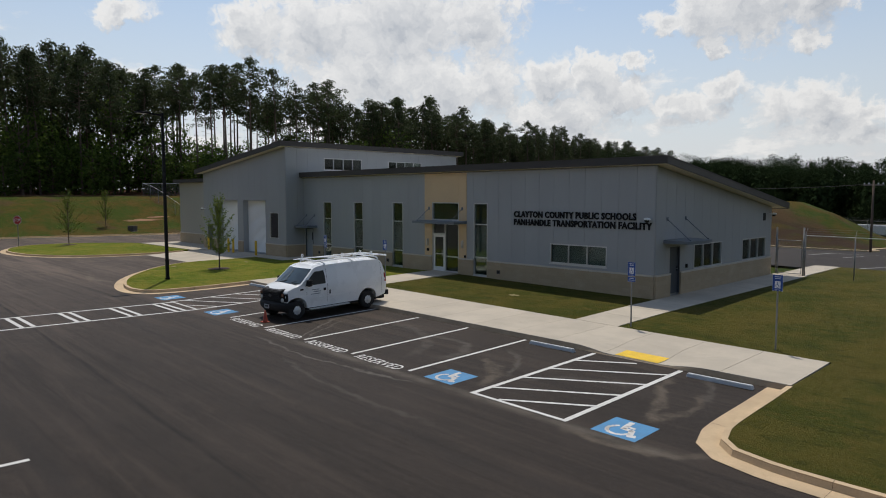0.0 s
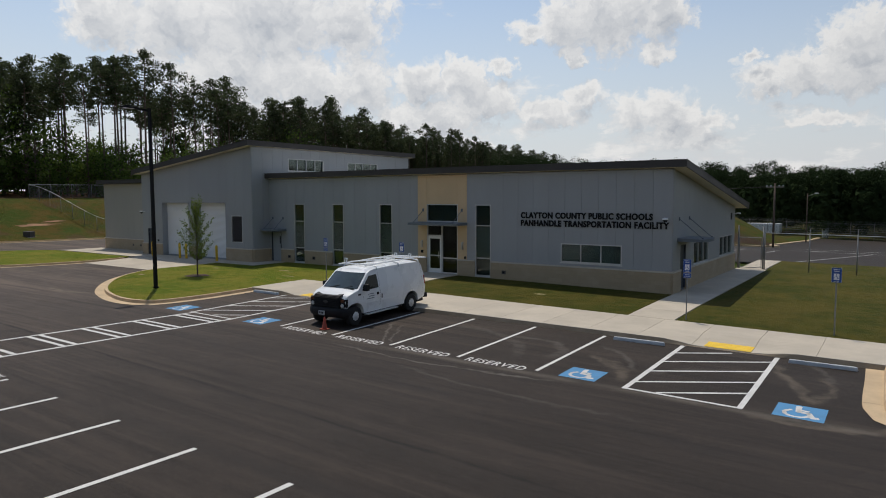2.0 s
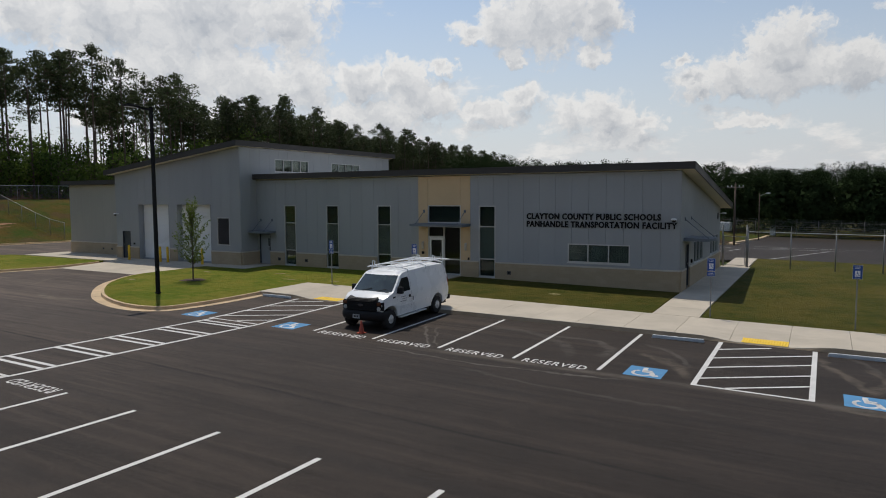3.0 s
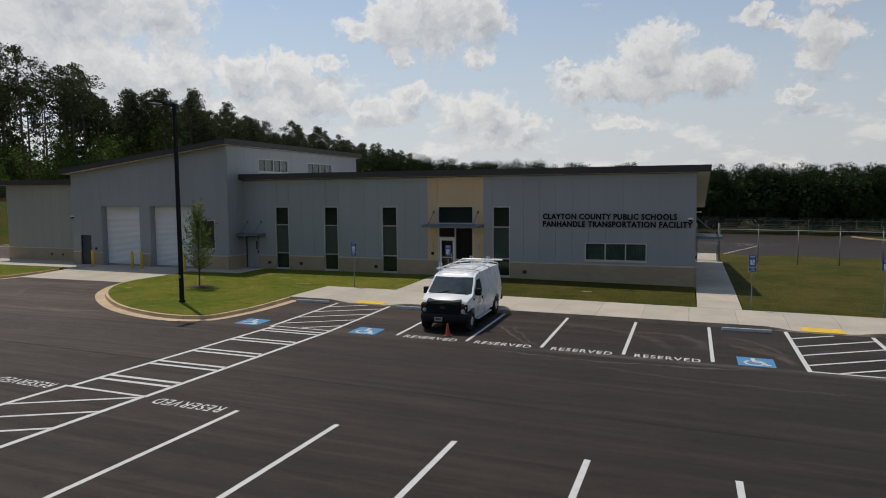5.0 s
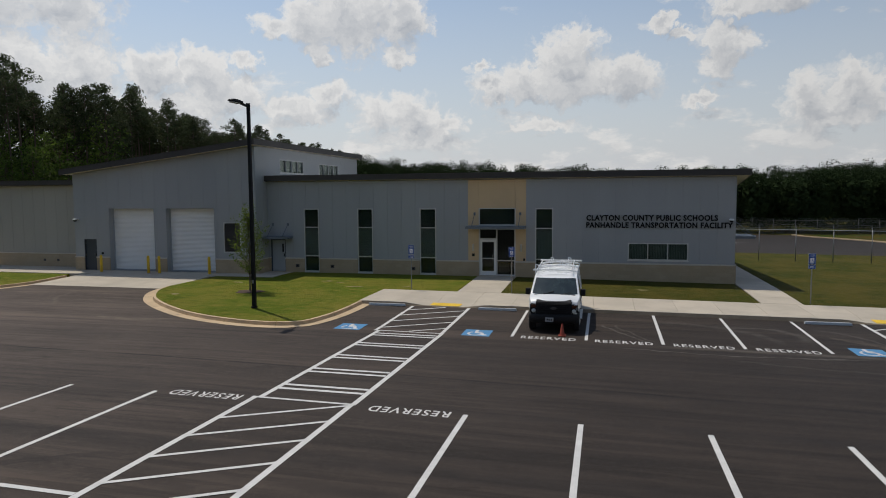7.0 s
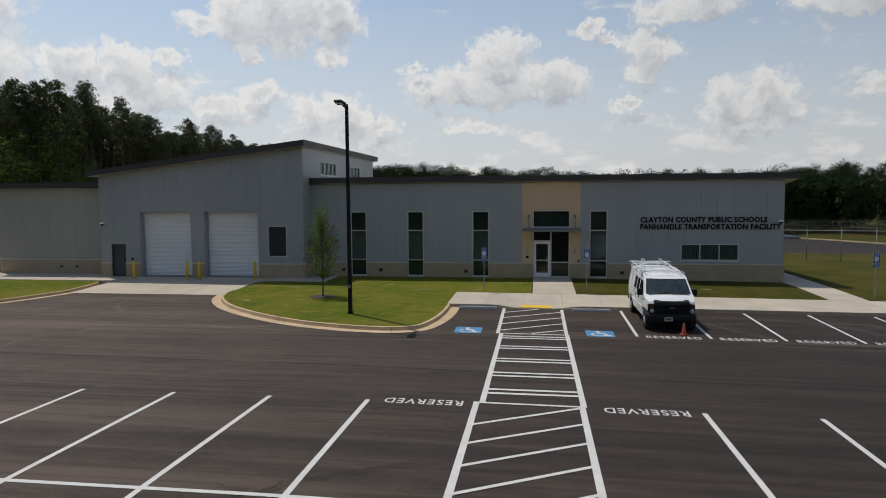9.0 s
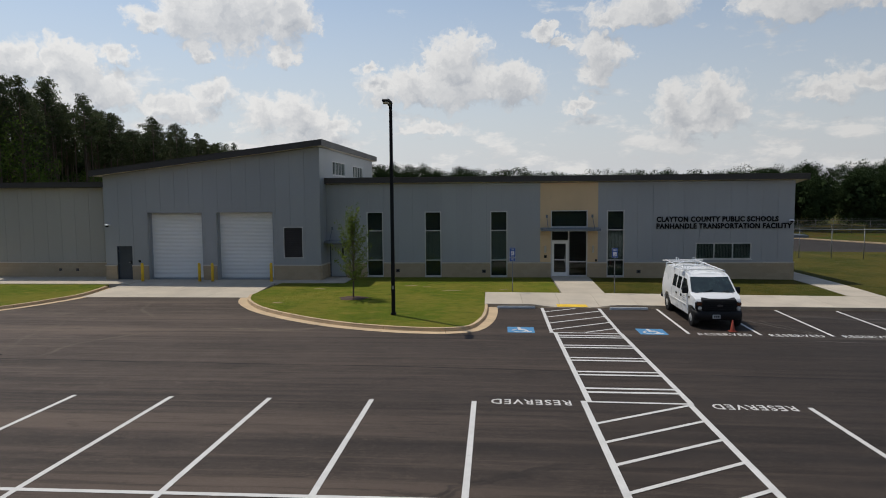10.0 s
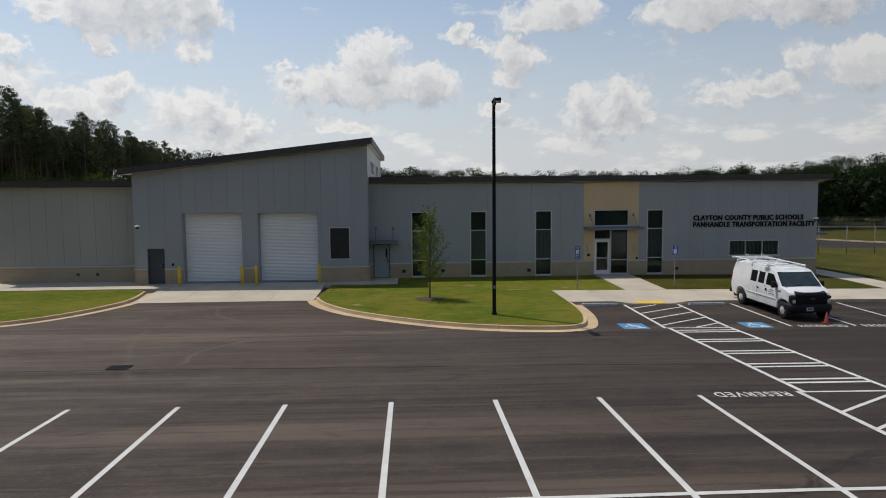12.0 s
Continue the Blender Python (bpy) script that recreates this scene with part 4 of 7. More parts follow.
def hatch(x0, x1, starts, slope, w, y_lo, y_hi):
    for y in starts:
        a, b = (x0, y), (x1, y + slope * (x1 - x0))
        if a[1] < y_lo:
            a = (x0 + (y_lo - a[1]) / slope, y_lo)
        if b[1] > y_hi:
            b = (x0 + (y_hi - y) / slope, y_hi)
        if b[0] - a[0] > 0.3:
            line_mark(a, b, w, "hatch lines", 0.009, "white painted hatch line of an access aisle")


hatch(3.0, 5.76, [-15.55, -14.42, -13.17, -11.95, -10.72], 0.64, 0.105, -15.05, -9.75)
line_mark((2.92, -15.12), (5.85, -15.12), 0.115, "access aisle lines", 0.009)
hatch(-15.7, -13.1, [-15.8, -14.6, -13.35, -12.1, -10.9], 0.62, 0.105, -15.0, -9.95)
line_mark((-15.8, -15.12), (-13.05, -15.12), 0.105, "access aisle lines", 0.009)
hatch(-15.72, -13.12, [-26.0, -27.2, -28.42, -29.67, -30.92, -32.12, -33.32], 0.63, 0.105, -36, -24.28)
line_mark((-15.8, -24.27), (-13.05, -24.27), 0.11, "access aisle lines", 0.009)
for y in (-15.82, -17.61, -19.54, -21.36, -23.18):
    for d in (0.185, -0.185):
        line_mark((-15.5, y + d - 0.02), (-13.15, y + d + 0.02), 0.15, "crosswalk bars", 0.009, "white painted crosswalk bar")


def flat_text(text, cx, cy, width, height, turned):
    """Painted capitals on the asphalt."""
    root = tagged(new("painted_word"), "white stencilled word RESERVED on the asphalt", "road marking", "stall words")
    for bm in glyphs(text, height, width, 0.0, 0.012, 1.16):
        for v in bm.verts:
            x, y = v.co.x - width / 2, v.co.y - height / 2
            if turned:
                x, y = -x, -y
            v.co = (cx + x, cy + y, lot(cx + x, cy + y) + 0.006)
        part("letter", bm, LINE, root)


for x in (-1.02, -3.72, -6.42, -9.1):
    flat_text("RESERVED", x, -14.93, 2.0, 0.42, False)
for x in (-17.05, -11.6):
    flat_text("RESERVED", x, -24.42, 2.0, 0.42, True)


def wheelchair(bm, put, s=1.0, bold=1.0):
    """The access symbol as strokes: put(u, v) gives a place; u, v run over -0.5 to 0.5."""
    def stroke(pts, w):
        for (a, b), (c, d) in zip(pts, pts[1:]):
            q = Vector((c - a, d - b)); n = Vector((-q.y, q.x)).normalized() * w / 2
            e = q.normalized() * w * 0.3
            vs = [(a - n.x - e.x, b - n.y - e.y), (c - n.x + e.x, d - n.y + e.y), (c + n.x + e.x, d + n.y + e.y), (a + n.x - e.x, b + n.y - e.y)]
            bm.faces.new([bm.verts.new(put(u * s, v * s)) for u, v in vs])
    head = [bm.verts.new(put(s * (-0.06 + 0.07 * math.cos(a)), s * (0.36 + 0.07 * math.sin(a)))) for a in np.linspace(0, 2 * math.pi, 11)[:-1]]
    bm.faces.new(head)
    stroke([(-0.06, 0.27), (-0.03, 0.0), (0.17, -0.02), (0.27, -0.30), (0.35, -0.27)], 0.085 * bold)
    stroke([(-0.05, 0.14), (0.14, 0.12)], 0.06 * bold)
    arc = [(-0.05 + 0.25 * math.cos(a), -0.13 + 0.25 * math.sin(a)) for a in np.linspace(radians(125), radians(345), 12)]
    stroke(arc, 0.06 * bold)


def access_square(x, y, size=1.06):
    bm = bmesh.new()
    h = size / 2
    bm.faces.new([bm.verts.new((x + u, y + v, lot(x + u, y + v) + 0.005)) for u, v in ((-h, -h), (h, -h), (h, h), (-h, h))])
    root = part("access_marking", bm, BLUE_PAINT)
    tagged(root, "blue painted square with a white wheelchair symbol", "road marking", "access squares")
    bm = bmesh.new()
    wheelchair(bm, lambda u, v: (x + u, y + v, lot(x + u, y + v) + 0.010), size, 1.45)
    for f in bm.faces:
        f.normal_update()
        if f.normal.z < 0:
            f.normal_flip()
    part("wheelchair_symbol", bm, LINE, root, "white painted symbol")


for x, y in ((1.58, -14.5), (7.0, -14.62), (-16.9, -14.72), (-11.8, -14.66)):
    access_square(x, y)

for x0 in (3.58, -14.98):
    bm = bmesh.new()
    gx, gy = np.linspace(x0, x0 + 1.42, 9), np.linspace(KERB_LINE(x0) + 0.06, KERB_LINE(x0) + 0.75, 5)
    g = [[bm.verts.new((x, y, walk_top(x, y) + 0.014)) for x in gx] for y in gy]
    for j in range(4):
        for i in range(8):
            bm.faces.new((g[j][i], g[j][i + 1], g[j + 1][i + 1], g[j + 1][i]))
    pad = part("tactile_pad", bm, YELLOW_PAINT)
    tagged(pad, "yellow tactile warning pad at the kerb ramp", "tactile pad", "tactile pads")
    bm = bmesh.new()
    for x in np.arange(x0 + 0.06, x0 + 1.40, 0.085):
        for y in np.arange(KERB_LINE(x0) + 0.1, KERB_LINE(x0) + 0.72, 0.085):
            z = walk_top(x, y) + 0.012
            lathe(bm, [(0.022, z), (0.014, z + 0.008)], 5, "Z", (x, y, 0))
    tagged(part("domes", bm, YELLOW_PAINT, pad), kind="stuff")


def wheel_stop(x0, x1):
    root = thing("wheel_stop", pose((x0 + x1) / 2, -9.97 + 0.008 * x0, lot((x0 + x1) / 2, -9.97) + 0.004), "pale concrete wheel stop at the head of a stall", "wheel stop", "wheel stops")
    w = (x1 - x0) / 2
    bm = bmesh.new()
    solid(bm, [(-w, -0.08, 0), (w, -0.08, 0), (w, 0.08, 0), (-w, 0.08, 0), (-w + 0.03, -0.05, 0.11), (w - 0.03, -0.05, 0.11), (w - 0.03, 0.05, 0.11), (-w + 0.03, 0.05, 0.11)])
    bmesh.ops.bevel(bm, geom=bm.edges[:], offset=0.012, segments=2, affect="EDGES")
    part("block", bm, paint_stop, root)
    for s in (-0.6, 0.6):
        bm = bmesh.new(); rod(bm, (s * w, 0, 0.10), (s * w, 0, 0.122), 0.014)
        part("pin", bm, GALV, root)


paint_stop = paint("pale_concrete", (0.48, 0.50, 0.51), 0.85, var=0.1, scale=3, fine=30, bump=0.15)
for x0, x1 in ((0.75, 2.5), (6.13, 7.9), (-17.82, -16.03), (-12.64, -10.88)):
    wheel_stop(x0, x1)


# ---------------------------------------------------------------- building
class Face:
    """A wall face: u runs along it, d outwards, z up."""
    def __init__(self, origin, along, out):
        self.o, self.a, self.n = Vector(origin), Vector(along), Vector(out)

    def at(self, u, d, z):
        return self.o + self.a * u + self.n * d + Vector((0, 0, z))

    def block(self, bm, u0, u1, d0, d1, z0, z1, z1b=None):
        z1b = z1 if z1b is None else z1b
        p = [self.at(u0, d1, z0), self.at(u1, d1, z0), self.at(u1, d0, z0), self.at(u0, d0, z0),
             self.at(u0, d1, z1), self.at(u1, d1, z1b), self.at(u1, d0, z1b), self.at(u0, d0, z1)]
        if self.a.cross(-self.n).z < 0:
            p = [p[i] for i in (1, 0, 3, 2, 5, 4, 7, 6)]
        solid(bm, p)


def cells(u0, u1, z0, ztop, holes, cuts=()):
    """Splits a wall with holes (ua, ub, za, zb) into upright pieces."""
    us = sorted({u0, u1, *(c for c in cuts if u0 < c < u1), *(u for h in holes for u in h[:2] if u0 < u < u1)})
    for a, b in zip(us, us[1:]):
        m, z = (a + b) / 2, z0
        for _, _, ha, hb in sorted((h for h in holes if h[0] < m < h[1]), key=lambda h: h[2]):
            if min(ha, ztop(m)) > z + 1e-4:
                yield a, b, z, min(ha, ztop(a)), min(ha, ztop(b))
            z = max(z, hb)
        if ztop(m) > z + 1e-4:
            yield a, b, z, ztop(a), ztop(b)


def build_wall(name, face, length, ztop, holes, panel_w=0.92, wains=0.80, base=-0.45, label="", skip=(), metal=None):
    """A wall with openings through it, a block plinth with a sill, and upright metal panels."""
    bm = bmesh.new()
    for a, b, z0, z1, z1b in cells(0, length, base, ztop, holes):
        face.block(bm, a, b, -0.26, -0.004, z0, z1, z1b)
    root = tagged(part(name, bm, SEAM, kind="structure"), label, "wall")
    if wains:
        bm = bmesh.new()
        for a, b, z0, z1, z1b in cells(0, length, base, lambda u: wains, holes):
            face.block(bm, a, b, 0.0, 0.10, z0, z1, z1b)
        part("block_plinth", bm, BLOCK, root, "tan split-face block plinth")
        bm = bmesh.new()
        for a, b, z0, z1, _ in cells(0, length, wains, lambda u: wains + 0.075, holes):
            face.block(bm, a, b, 0.0, 0.125, z0 + 0.002, z1)
        part("sill_course", bm, SILL, root, "pale sill course on the plinth")
    n = round(length / panel_w)
    low = wains + 0.078 if wains else base
    for k in range(n):
        a, b = k * length / n, (k + 1) * length / n
        if any(s0 - 0.01 <= a and b <= s1 + 0.01 for s0, s1 in skip):
            continue
        a0, b0 = a + (0.004 if k else 0), b - (0.004 if k < n - 1 else 0)
        bm = bmesh.new()
        for s, e, z0, z1, z1b in cells(a0, b0, low, ztop, holes + [(s0, s1, low, 99) for s0, s1 in skip]):
            face.block(bm, s, e, 0.0, 0.035, z0, z1 - 0.01, z1b - 0.01)
        part("panel", bm, metal or PANEL, root)
    return root


LOW_SLOPE = -0.1438
low_top = lambda y: 5.73 + LOW_SLOPE * y
TALL_SLOPE = (7.96 - 6.38) / 13.5
tall_top = lambda x: 6.38 + TALL_SLOPE * (x + 41.9)

S = Face((-28.4, 0, 0), (1, 0, 0), (0, -1, 0))
FRONT_HOLES = [(-25.83, -24.80, -0.06, 4.01), (-22.20, -21.18, -0.06, 4.01), (-18.15, -17.11, -0.06, 4.01), (-11.10, -10.06, -0.06, 4.01),
               (-14.47, -12.26, -0.04, 4.03), (-5.84, -2.58, 1.05, 2.03), (-28.18, -27.15, -0.04, 2.05)]
SHIFT = lambda holes, o: [(a - o, b - o, c, d) for a, b, c, d in holes]
build_wall("wall_south", S, 28.22, lambda u: low_top(0), SHIFT(FRONT_HOLES, -28.4), label="shaded pale grey metal panel office front with a tan block plinth", skip=[(13.29, 16.75)])
E_ = Face((-0.18, 0, 0), (0, 1, 0), (1, 0, 0))
EAST_HOLES = [(1.35, 2.35, -0.20, 2.06), (3.76, 6.95, 0.88, 2.08), (9.55, 12.9, 0.88, 2.06)]
build_wall("wall_east", E_, 13.7, low_top, EAST_HOLES, label="shaded pale grey metal panel end wall under a sloping eave")
build_wall("wall_north", Face((-0.18, 13.7, 0), (-1, 0, 0), (0, 1, 0)), 28.22, lambda u: low_top(13.7), [], label="plain grey back wall")
T = Face((-41.9, -1.5, 0), (1, 0, 0), (0, -1, 0))
TALL_HOLES = [(-39.18, -35.70, -0.06, 4.1), (-34.84, -31.28, -0.06, 4.1), (-30.66, -29.45, 1.27, 3.18), (-41.20, -40.22, -0.06, 2.04)]
build_wall("wall_garage", T, 13.5, lambda u: tall_top(u - 41.9), SHIFT(TALL_HOLES, -41.9), label="tall grey metal panel garage front with a sloping top")
CW = Face((-28.4, -1.5, 0), (0, 1, 0), (1, 0, 0))
CLERE = [(3.30, 6.9, 6.38, 7.28), (9.6, 13.3, 6.38, 7.24)]
build_wall("wall_clerestory", CW, 17.6, lambda u: tall_top(-28.4), CLERE, label="pale grey upper side wall with ribbon windows over the lower roof")
build_wall("wall_garage_back", Face((-28.4, 16.1, 0), (-1, 0, 0), (0, 1, 0)), 13.5, lambda u: tall_top(-28.4 - u), [], label="plain grey garage back wall")
build_wall("wall_garage_west", Face((-41.9, 16.1, 0), (0, -1, 0), (-1, 0, 0)), 17.6, lambda u: tall_top(-41.9), [], label="plain grey garage side wall")
build_wall("wall_annex", Face((-50.5, 0, 0), (1, 0, 0), (0, -1, 0)), 8.56, lambda u: 5.68, [], wains=0.86, metal=WARM_PANEL, label="windowless grey metal panel annex front with a tan plinth")
build_wall("wall_annex_west", Face((-50.5, 13.7, 0), (0, -1, 0), (-1, 0, 0)), 13.7, lambda u: 5.68, [], wains=0.86, label="plain grey annex side wall")
build_wall("wall_annex_back", Face((-42.2, 13.7, 0), (-1, 0, 0), (0, 1, 0)), 8.3, lambda u: 5.68, [], wains=0.86, label="plain grey annex back wall")


def roof(name, x0, x1, y0, y1, zf, thick, label):
    """A sloping roof: membrane, soffit and a dark trim round the edge."""
    root = tagged(new(name), label, "roof", kind="structure")
    c = [(x0, y0), (x1, y0), (x1, y1), (x0, y1)]
    bm = bmesh.new()
    i = 0.03
    ci = [(x0 + i, y0 + i), (x1 - i, y0 + i), (x1 - i, y1 - i), (x0 + i, y1 - i)]
    solid(bm, [(x, y, zf(x, y) + 0.03) for x, y in ci] + [(x, y, zf(x, y) + thick - 0.03) for x, y in ci])
    part("deck", bm, MEMBRANE, root, "pale membrane roof deck")
    bm = bmesh.new()
    bm.faces.new([bm.verts.new((x, y, zf(x, y) + 0.022)) for x, y in ci[::-1]])
    ex = bmesh.ops.extrude_face_region(bm, geom=bm.faces[:])
    for v in ex["geom"]:
        if isinstance(v, bmesh.types.BMVert):
            v.co.z += 0.006
    part("soffit", bm, SOFFIT, root, "cream metal soffit")
    for k in range(4):
        (ax, ay), (bx, by) = c[k], c[(k + 1) % 4]
        mx, my = (x0 + x1) / 2, (y0 + y1) / 2
        d = Vector((bx - ax, by - ay, 0)).normalized()
        inn = Vector((-d.y, d.x, 0)) * 0.05
        bm = bmesh.new()
        lowp = [Vector((ax, ay, 0)), Vector((bx, by, 0)), Vector((bx, by, 0)) + inn - d * 0.05, Vector((ax, ay, 0)) + inn + d * 0.05]
        solid(bm, [(p.x, p.y, zf(p.x, p.y)) for p in lowp] + [(p.x, p.y, zf(p.x, p.y) + thick + 0.02) for p in lowp])
        part("fascia", bm, ROOF, root, "dark bronze fascia")
        bm = bmesh.new()
        out = -inn * 0.4
        lp = [Vector((ax, ay, 0)) + out - d * 0.02, Vector((bx, by, 0)) + out + d * 0.02, Vector((bx, by, 0)) + inn * 1.6, Vector((ax, ay, 0)) + inn * 1.6]
        solid(bm, [(p.x, p.y, zf(p.x, p.y) + thick + 0.021) for p in lp] + [(p.x, p.y, zf(p.x, p.y) + thick + 0.045) for p in lp])
        part("coping", bm, ROOF, root, "dark bronze coping")
    return root


roof("roof_offices", -28.36, 0.52, -0.40, 14.55, lambda x, y: 5.73 + LOW_SLOPE * y, 0.30, "single-pitch roof over the offices with a dark bronze edge")
roof("roof_garage", -42.45, -28.05, -2.1, 16.7, lambda x, y: tall_top(x), 0.32, "single-pitch roof over the garage with a dark bronze edge")
roof("roof_annex", -50.95, -41.98, -0.5, 14.2, lambda x, y: 5.69, 0.30, "flat annex roof with a dark bronze edge")

# rooms behind the openings: floors and a back partition
tagged(part("floor_offices", bbox(-28.1, -0.3, 0.3, 13.4, -0.5, -0.05), INSIDE, kind="structure"), "grey office floor behind the windows", "floor")
tagged(part("partition", bbox(-28.1, -0.3, 5.0, 5.12, -0.04, 4.9), INSIDE, kind="structure"), "pale office partition behind the windows", "wall")
tagged(part("floor_garage", bbox(-41.6, -28.7, -1.2, 15.8, -0.5, -0.06), INSIDE, kind="structure"), "grey garage floor", "floor")


def window(name, face, u0, u1, z0, z1, bars_u=(), bars_z=(), label="", blind=None, group="", w=0.055, pane_sheets=()):
    """An aluminium window in an opening: frame, mullions, panes and, behind some, upright blinds."""
    root = tagged(new(name), label, "window", group, "structure")
    for nm, a, b, c, d in (("frame", u0, u0 + w, z0, z1), ("frame", u1 - w, u1, z0, z1), ("frame", u0 + w, u1 - w, z1 - w, z1), ("frame", u0 + w, u1 - w, z0, z0 + w)):
        bm = bmesh.new(); face.block(bm, a, b, -0.10, 0.045, c, d)
        part(nm, bm, ALU, root)
    us, zs = [u0 + w] + list(bars_u) + [u1 - w], [z0 + w] + list(bars_z) + [z1 - w]
    for u in bars_u:
        bm = bmesh.new(); face.block(bm, u - w / 2, u + w / 2, -0.09, 0.035, z0 + w, z1 - w)
        part("mullion", bm, ALU, root)
    for z in bars_z:
        bm = bmesh.new(); face.block(bm, u0 + w, u1 - w, -0.09, 0.036, z - w / 2, z + w / 2)
        part("mullion", bm, ALU, root)
    for i in range(len(us) - 1):
        for j in range(len(zs) - 1):
            bm = bmesh.new()
            face.block(bm, us[i], us[i + 1], -0.045, -0.035, zs[j], zs[j + 1])
            part("pane", bm, GLASS, root).visible_shadow = False
    if blind:
        a, b = blind
        bm = bmesh.new()
        k = max(4, int((u1 - u0) / 0.09))
        for i in range(k):
            u = u0 + 0.05 + (u1 - u0 - 0.1) * (i + 0.5) / k
            p, q = face.at(u - 0.04, -0.075, a), face.at(u + 0.03, -0.115, a)
            bm.faces.new([bm.verts.new(v) for v in (p, q, q + Vector((0, 0, b - a)), p + Vector((0, 0, b - a)))])
        tagged(part("blinds", bm, BLIND, root, "pale vertical blinds"), kind="stuff")
    # added dark sheets that give the panes their dim look
    for a, b in pane_sheets:
        bm = bmesh.new(); face.block(bm, u0 + 0.02, u1 - 0.02, -0.135, -0.125, a, b)
        part("screen", bm, PANE_TONE, root, "dark backing sheet added behind the glass")
    bm = bmesh.new(); face.block(bm, u0 - 0.03, u1 + 0.03, 0.0, 0.07, z0 - 0.06, z0 - 0.003)
    part("window_sill", bm, ALU, root)
    return root


S0 = Face((0, 0, 0), (1, 0, 0), (0, -1, 0))
T0 = Face((0, -1.5, 0), (1, 0, 0), (0, -1, 0))
for i, (a, b, c, d) in enumerate(FRONT_HOLES[:4]):
    window(f"window_{i + 1}", S0, a, b, c + 0.06, d, (), (1.0, 2.83), "tall narrow dark window with aluminium bars and half-drawn blinds", (0.98, 2.85), "tall windows", 0.055, ((0.02, 3.98),))
window("window_5", S0, -5.84, -2.58, 1.05, 2.03, (-4.75, -3.67), (), "wide three-pane window with vertical blinds under the wall letters", (1.08, 2.0), "", 0.055, ((1.06, 2.02),))
E0 = Face((-0.18, 0, 0), (0, 1, 0), (1, 0, 0))
for i, (a, b, c, d) in enumerate(EAST_HOLES[1:]):
    window(f"window_{i + 6}", E0, a, b, c, d, (a + (b - a) / 3, a + 2 * (b - a) / 3), (), "three-pane dark window in the end wall", None, "end wall windows", 0.055)
C0 = Face((-28.4, 0, 0), (0, 1, 0), (1, 0, 0))
for i, (a, b, c, d) in enumerate(CLERE):
    window(f"window_{i + 8}", C0, a - 1.5, b - 1.5, c, d, [a - 1.5 + (b - a) * k / 4 for k in (1, 2, 3)], (), "dark four-pane ribbon window high in the garage side", None, "ribbon windows", 0.055)

# tan bay round the entrance
bm = bmesh.new()
for a, b, z0, z1, z1b in cells(-15.12, -11.64, 0.878, lambda u: 5.72, FRONT_HOLES):
    S0.block(bm, a + 0.004, b - 0.004, 0.0, 0.055, z0, z1 - 0.01, z1b - 0.01)
bay = tagged(part("trim_bay", bm, TAN, kind="structure"), "tan panelled bay round the entrance", "wall panel")
window("window_10", S0, -14.47, -12.26, 3.0, 4.03, (), (), "wide dark transom window over the entrance canopy", None, "", 0.055, ((3.02, 4.0),))


def entrance():
    root = tagged(new("door_1"), "glazed aluminium entrance door with a side light", "door", kind="structure")
    for a, b, c, d in ((-14.47, -14.40, -0.03, 2.82), (-12.33, -12.26, -0.03, 2.82), (-13.43, -13.35, -0.03, 2.82), (-14.40, -13.43, 2.15, 2.22), (-14.40, -13.43, 2.75, 2.82), (-13.35, -12.33, 2.75, 2.82), (-13.35, -12.33, 0.86, 0.92), (-13.35, -12.33, -0.03, 0.06)):
        bm = bmesh.new(); S0.block(bm, a, b, -0.10, 0.03, c, d); part("frame", bm, ALU, root)
    leaf = new("door_leaf"); leaf.parent = root
    for a, b, c, d in ((-14.39, -14.27, 0, 2.14), (-13.56, -13.44, 0, 2.14), (-14.27, -13.56, 0, 0.25), (-14.27, -13.56, 2.0, 2.14)):
        bm = bmesh.new(); S0.block(bm, a, b, -0.07, 0.0, c, d); part("stile", bm, SHUTTER, leaf)
    bm = bmesh.new(); S0.block(bm, -14.27, -13.56, -0.04, -0.03, 0.25, 2.0); part("pane", bm, GLASS, leaf).visible_shadow = False
    bm = bmesh.new(); rod(bm, S0.at(-13.62, 0.05, 0.85), S0.at(-13.62, 0.05, 1.25), 0.016); part("pull_handle", bm, ALU, leaf)
    bm = bmesh.new(); S0.block(bm, -14.27, -13.56, -0.01, 0.03, 0.98, 1.04); part("push_bar", bm, ALU, leaf)
    for a, b, c, d in ((-14.40, -13.43, 2.22, 2.75), (-13.35, -12.33, 0.92, 2.75), (-13.35, -12.33, 0.06, 0.86)):
        bm = bmesh.new(); S0.block(bm, a, b, -0.045, -0.035, c, d); part("pane", bm, GLASS, root).visible_shadow = False
    bm = bmesh.new(); S0.block(bm, -14.47, -12.26, -0.1, 0.04, 2.83, 2.995); part("head_panel", bm, ALU, root)


entrance()


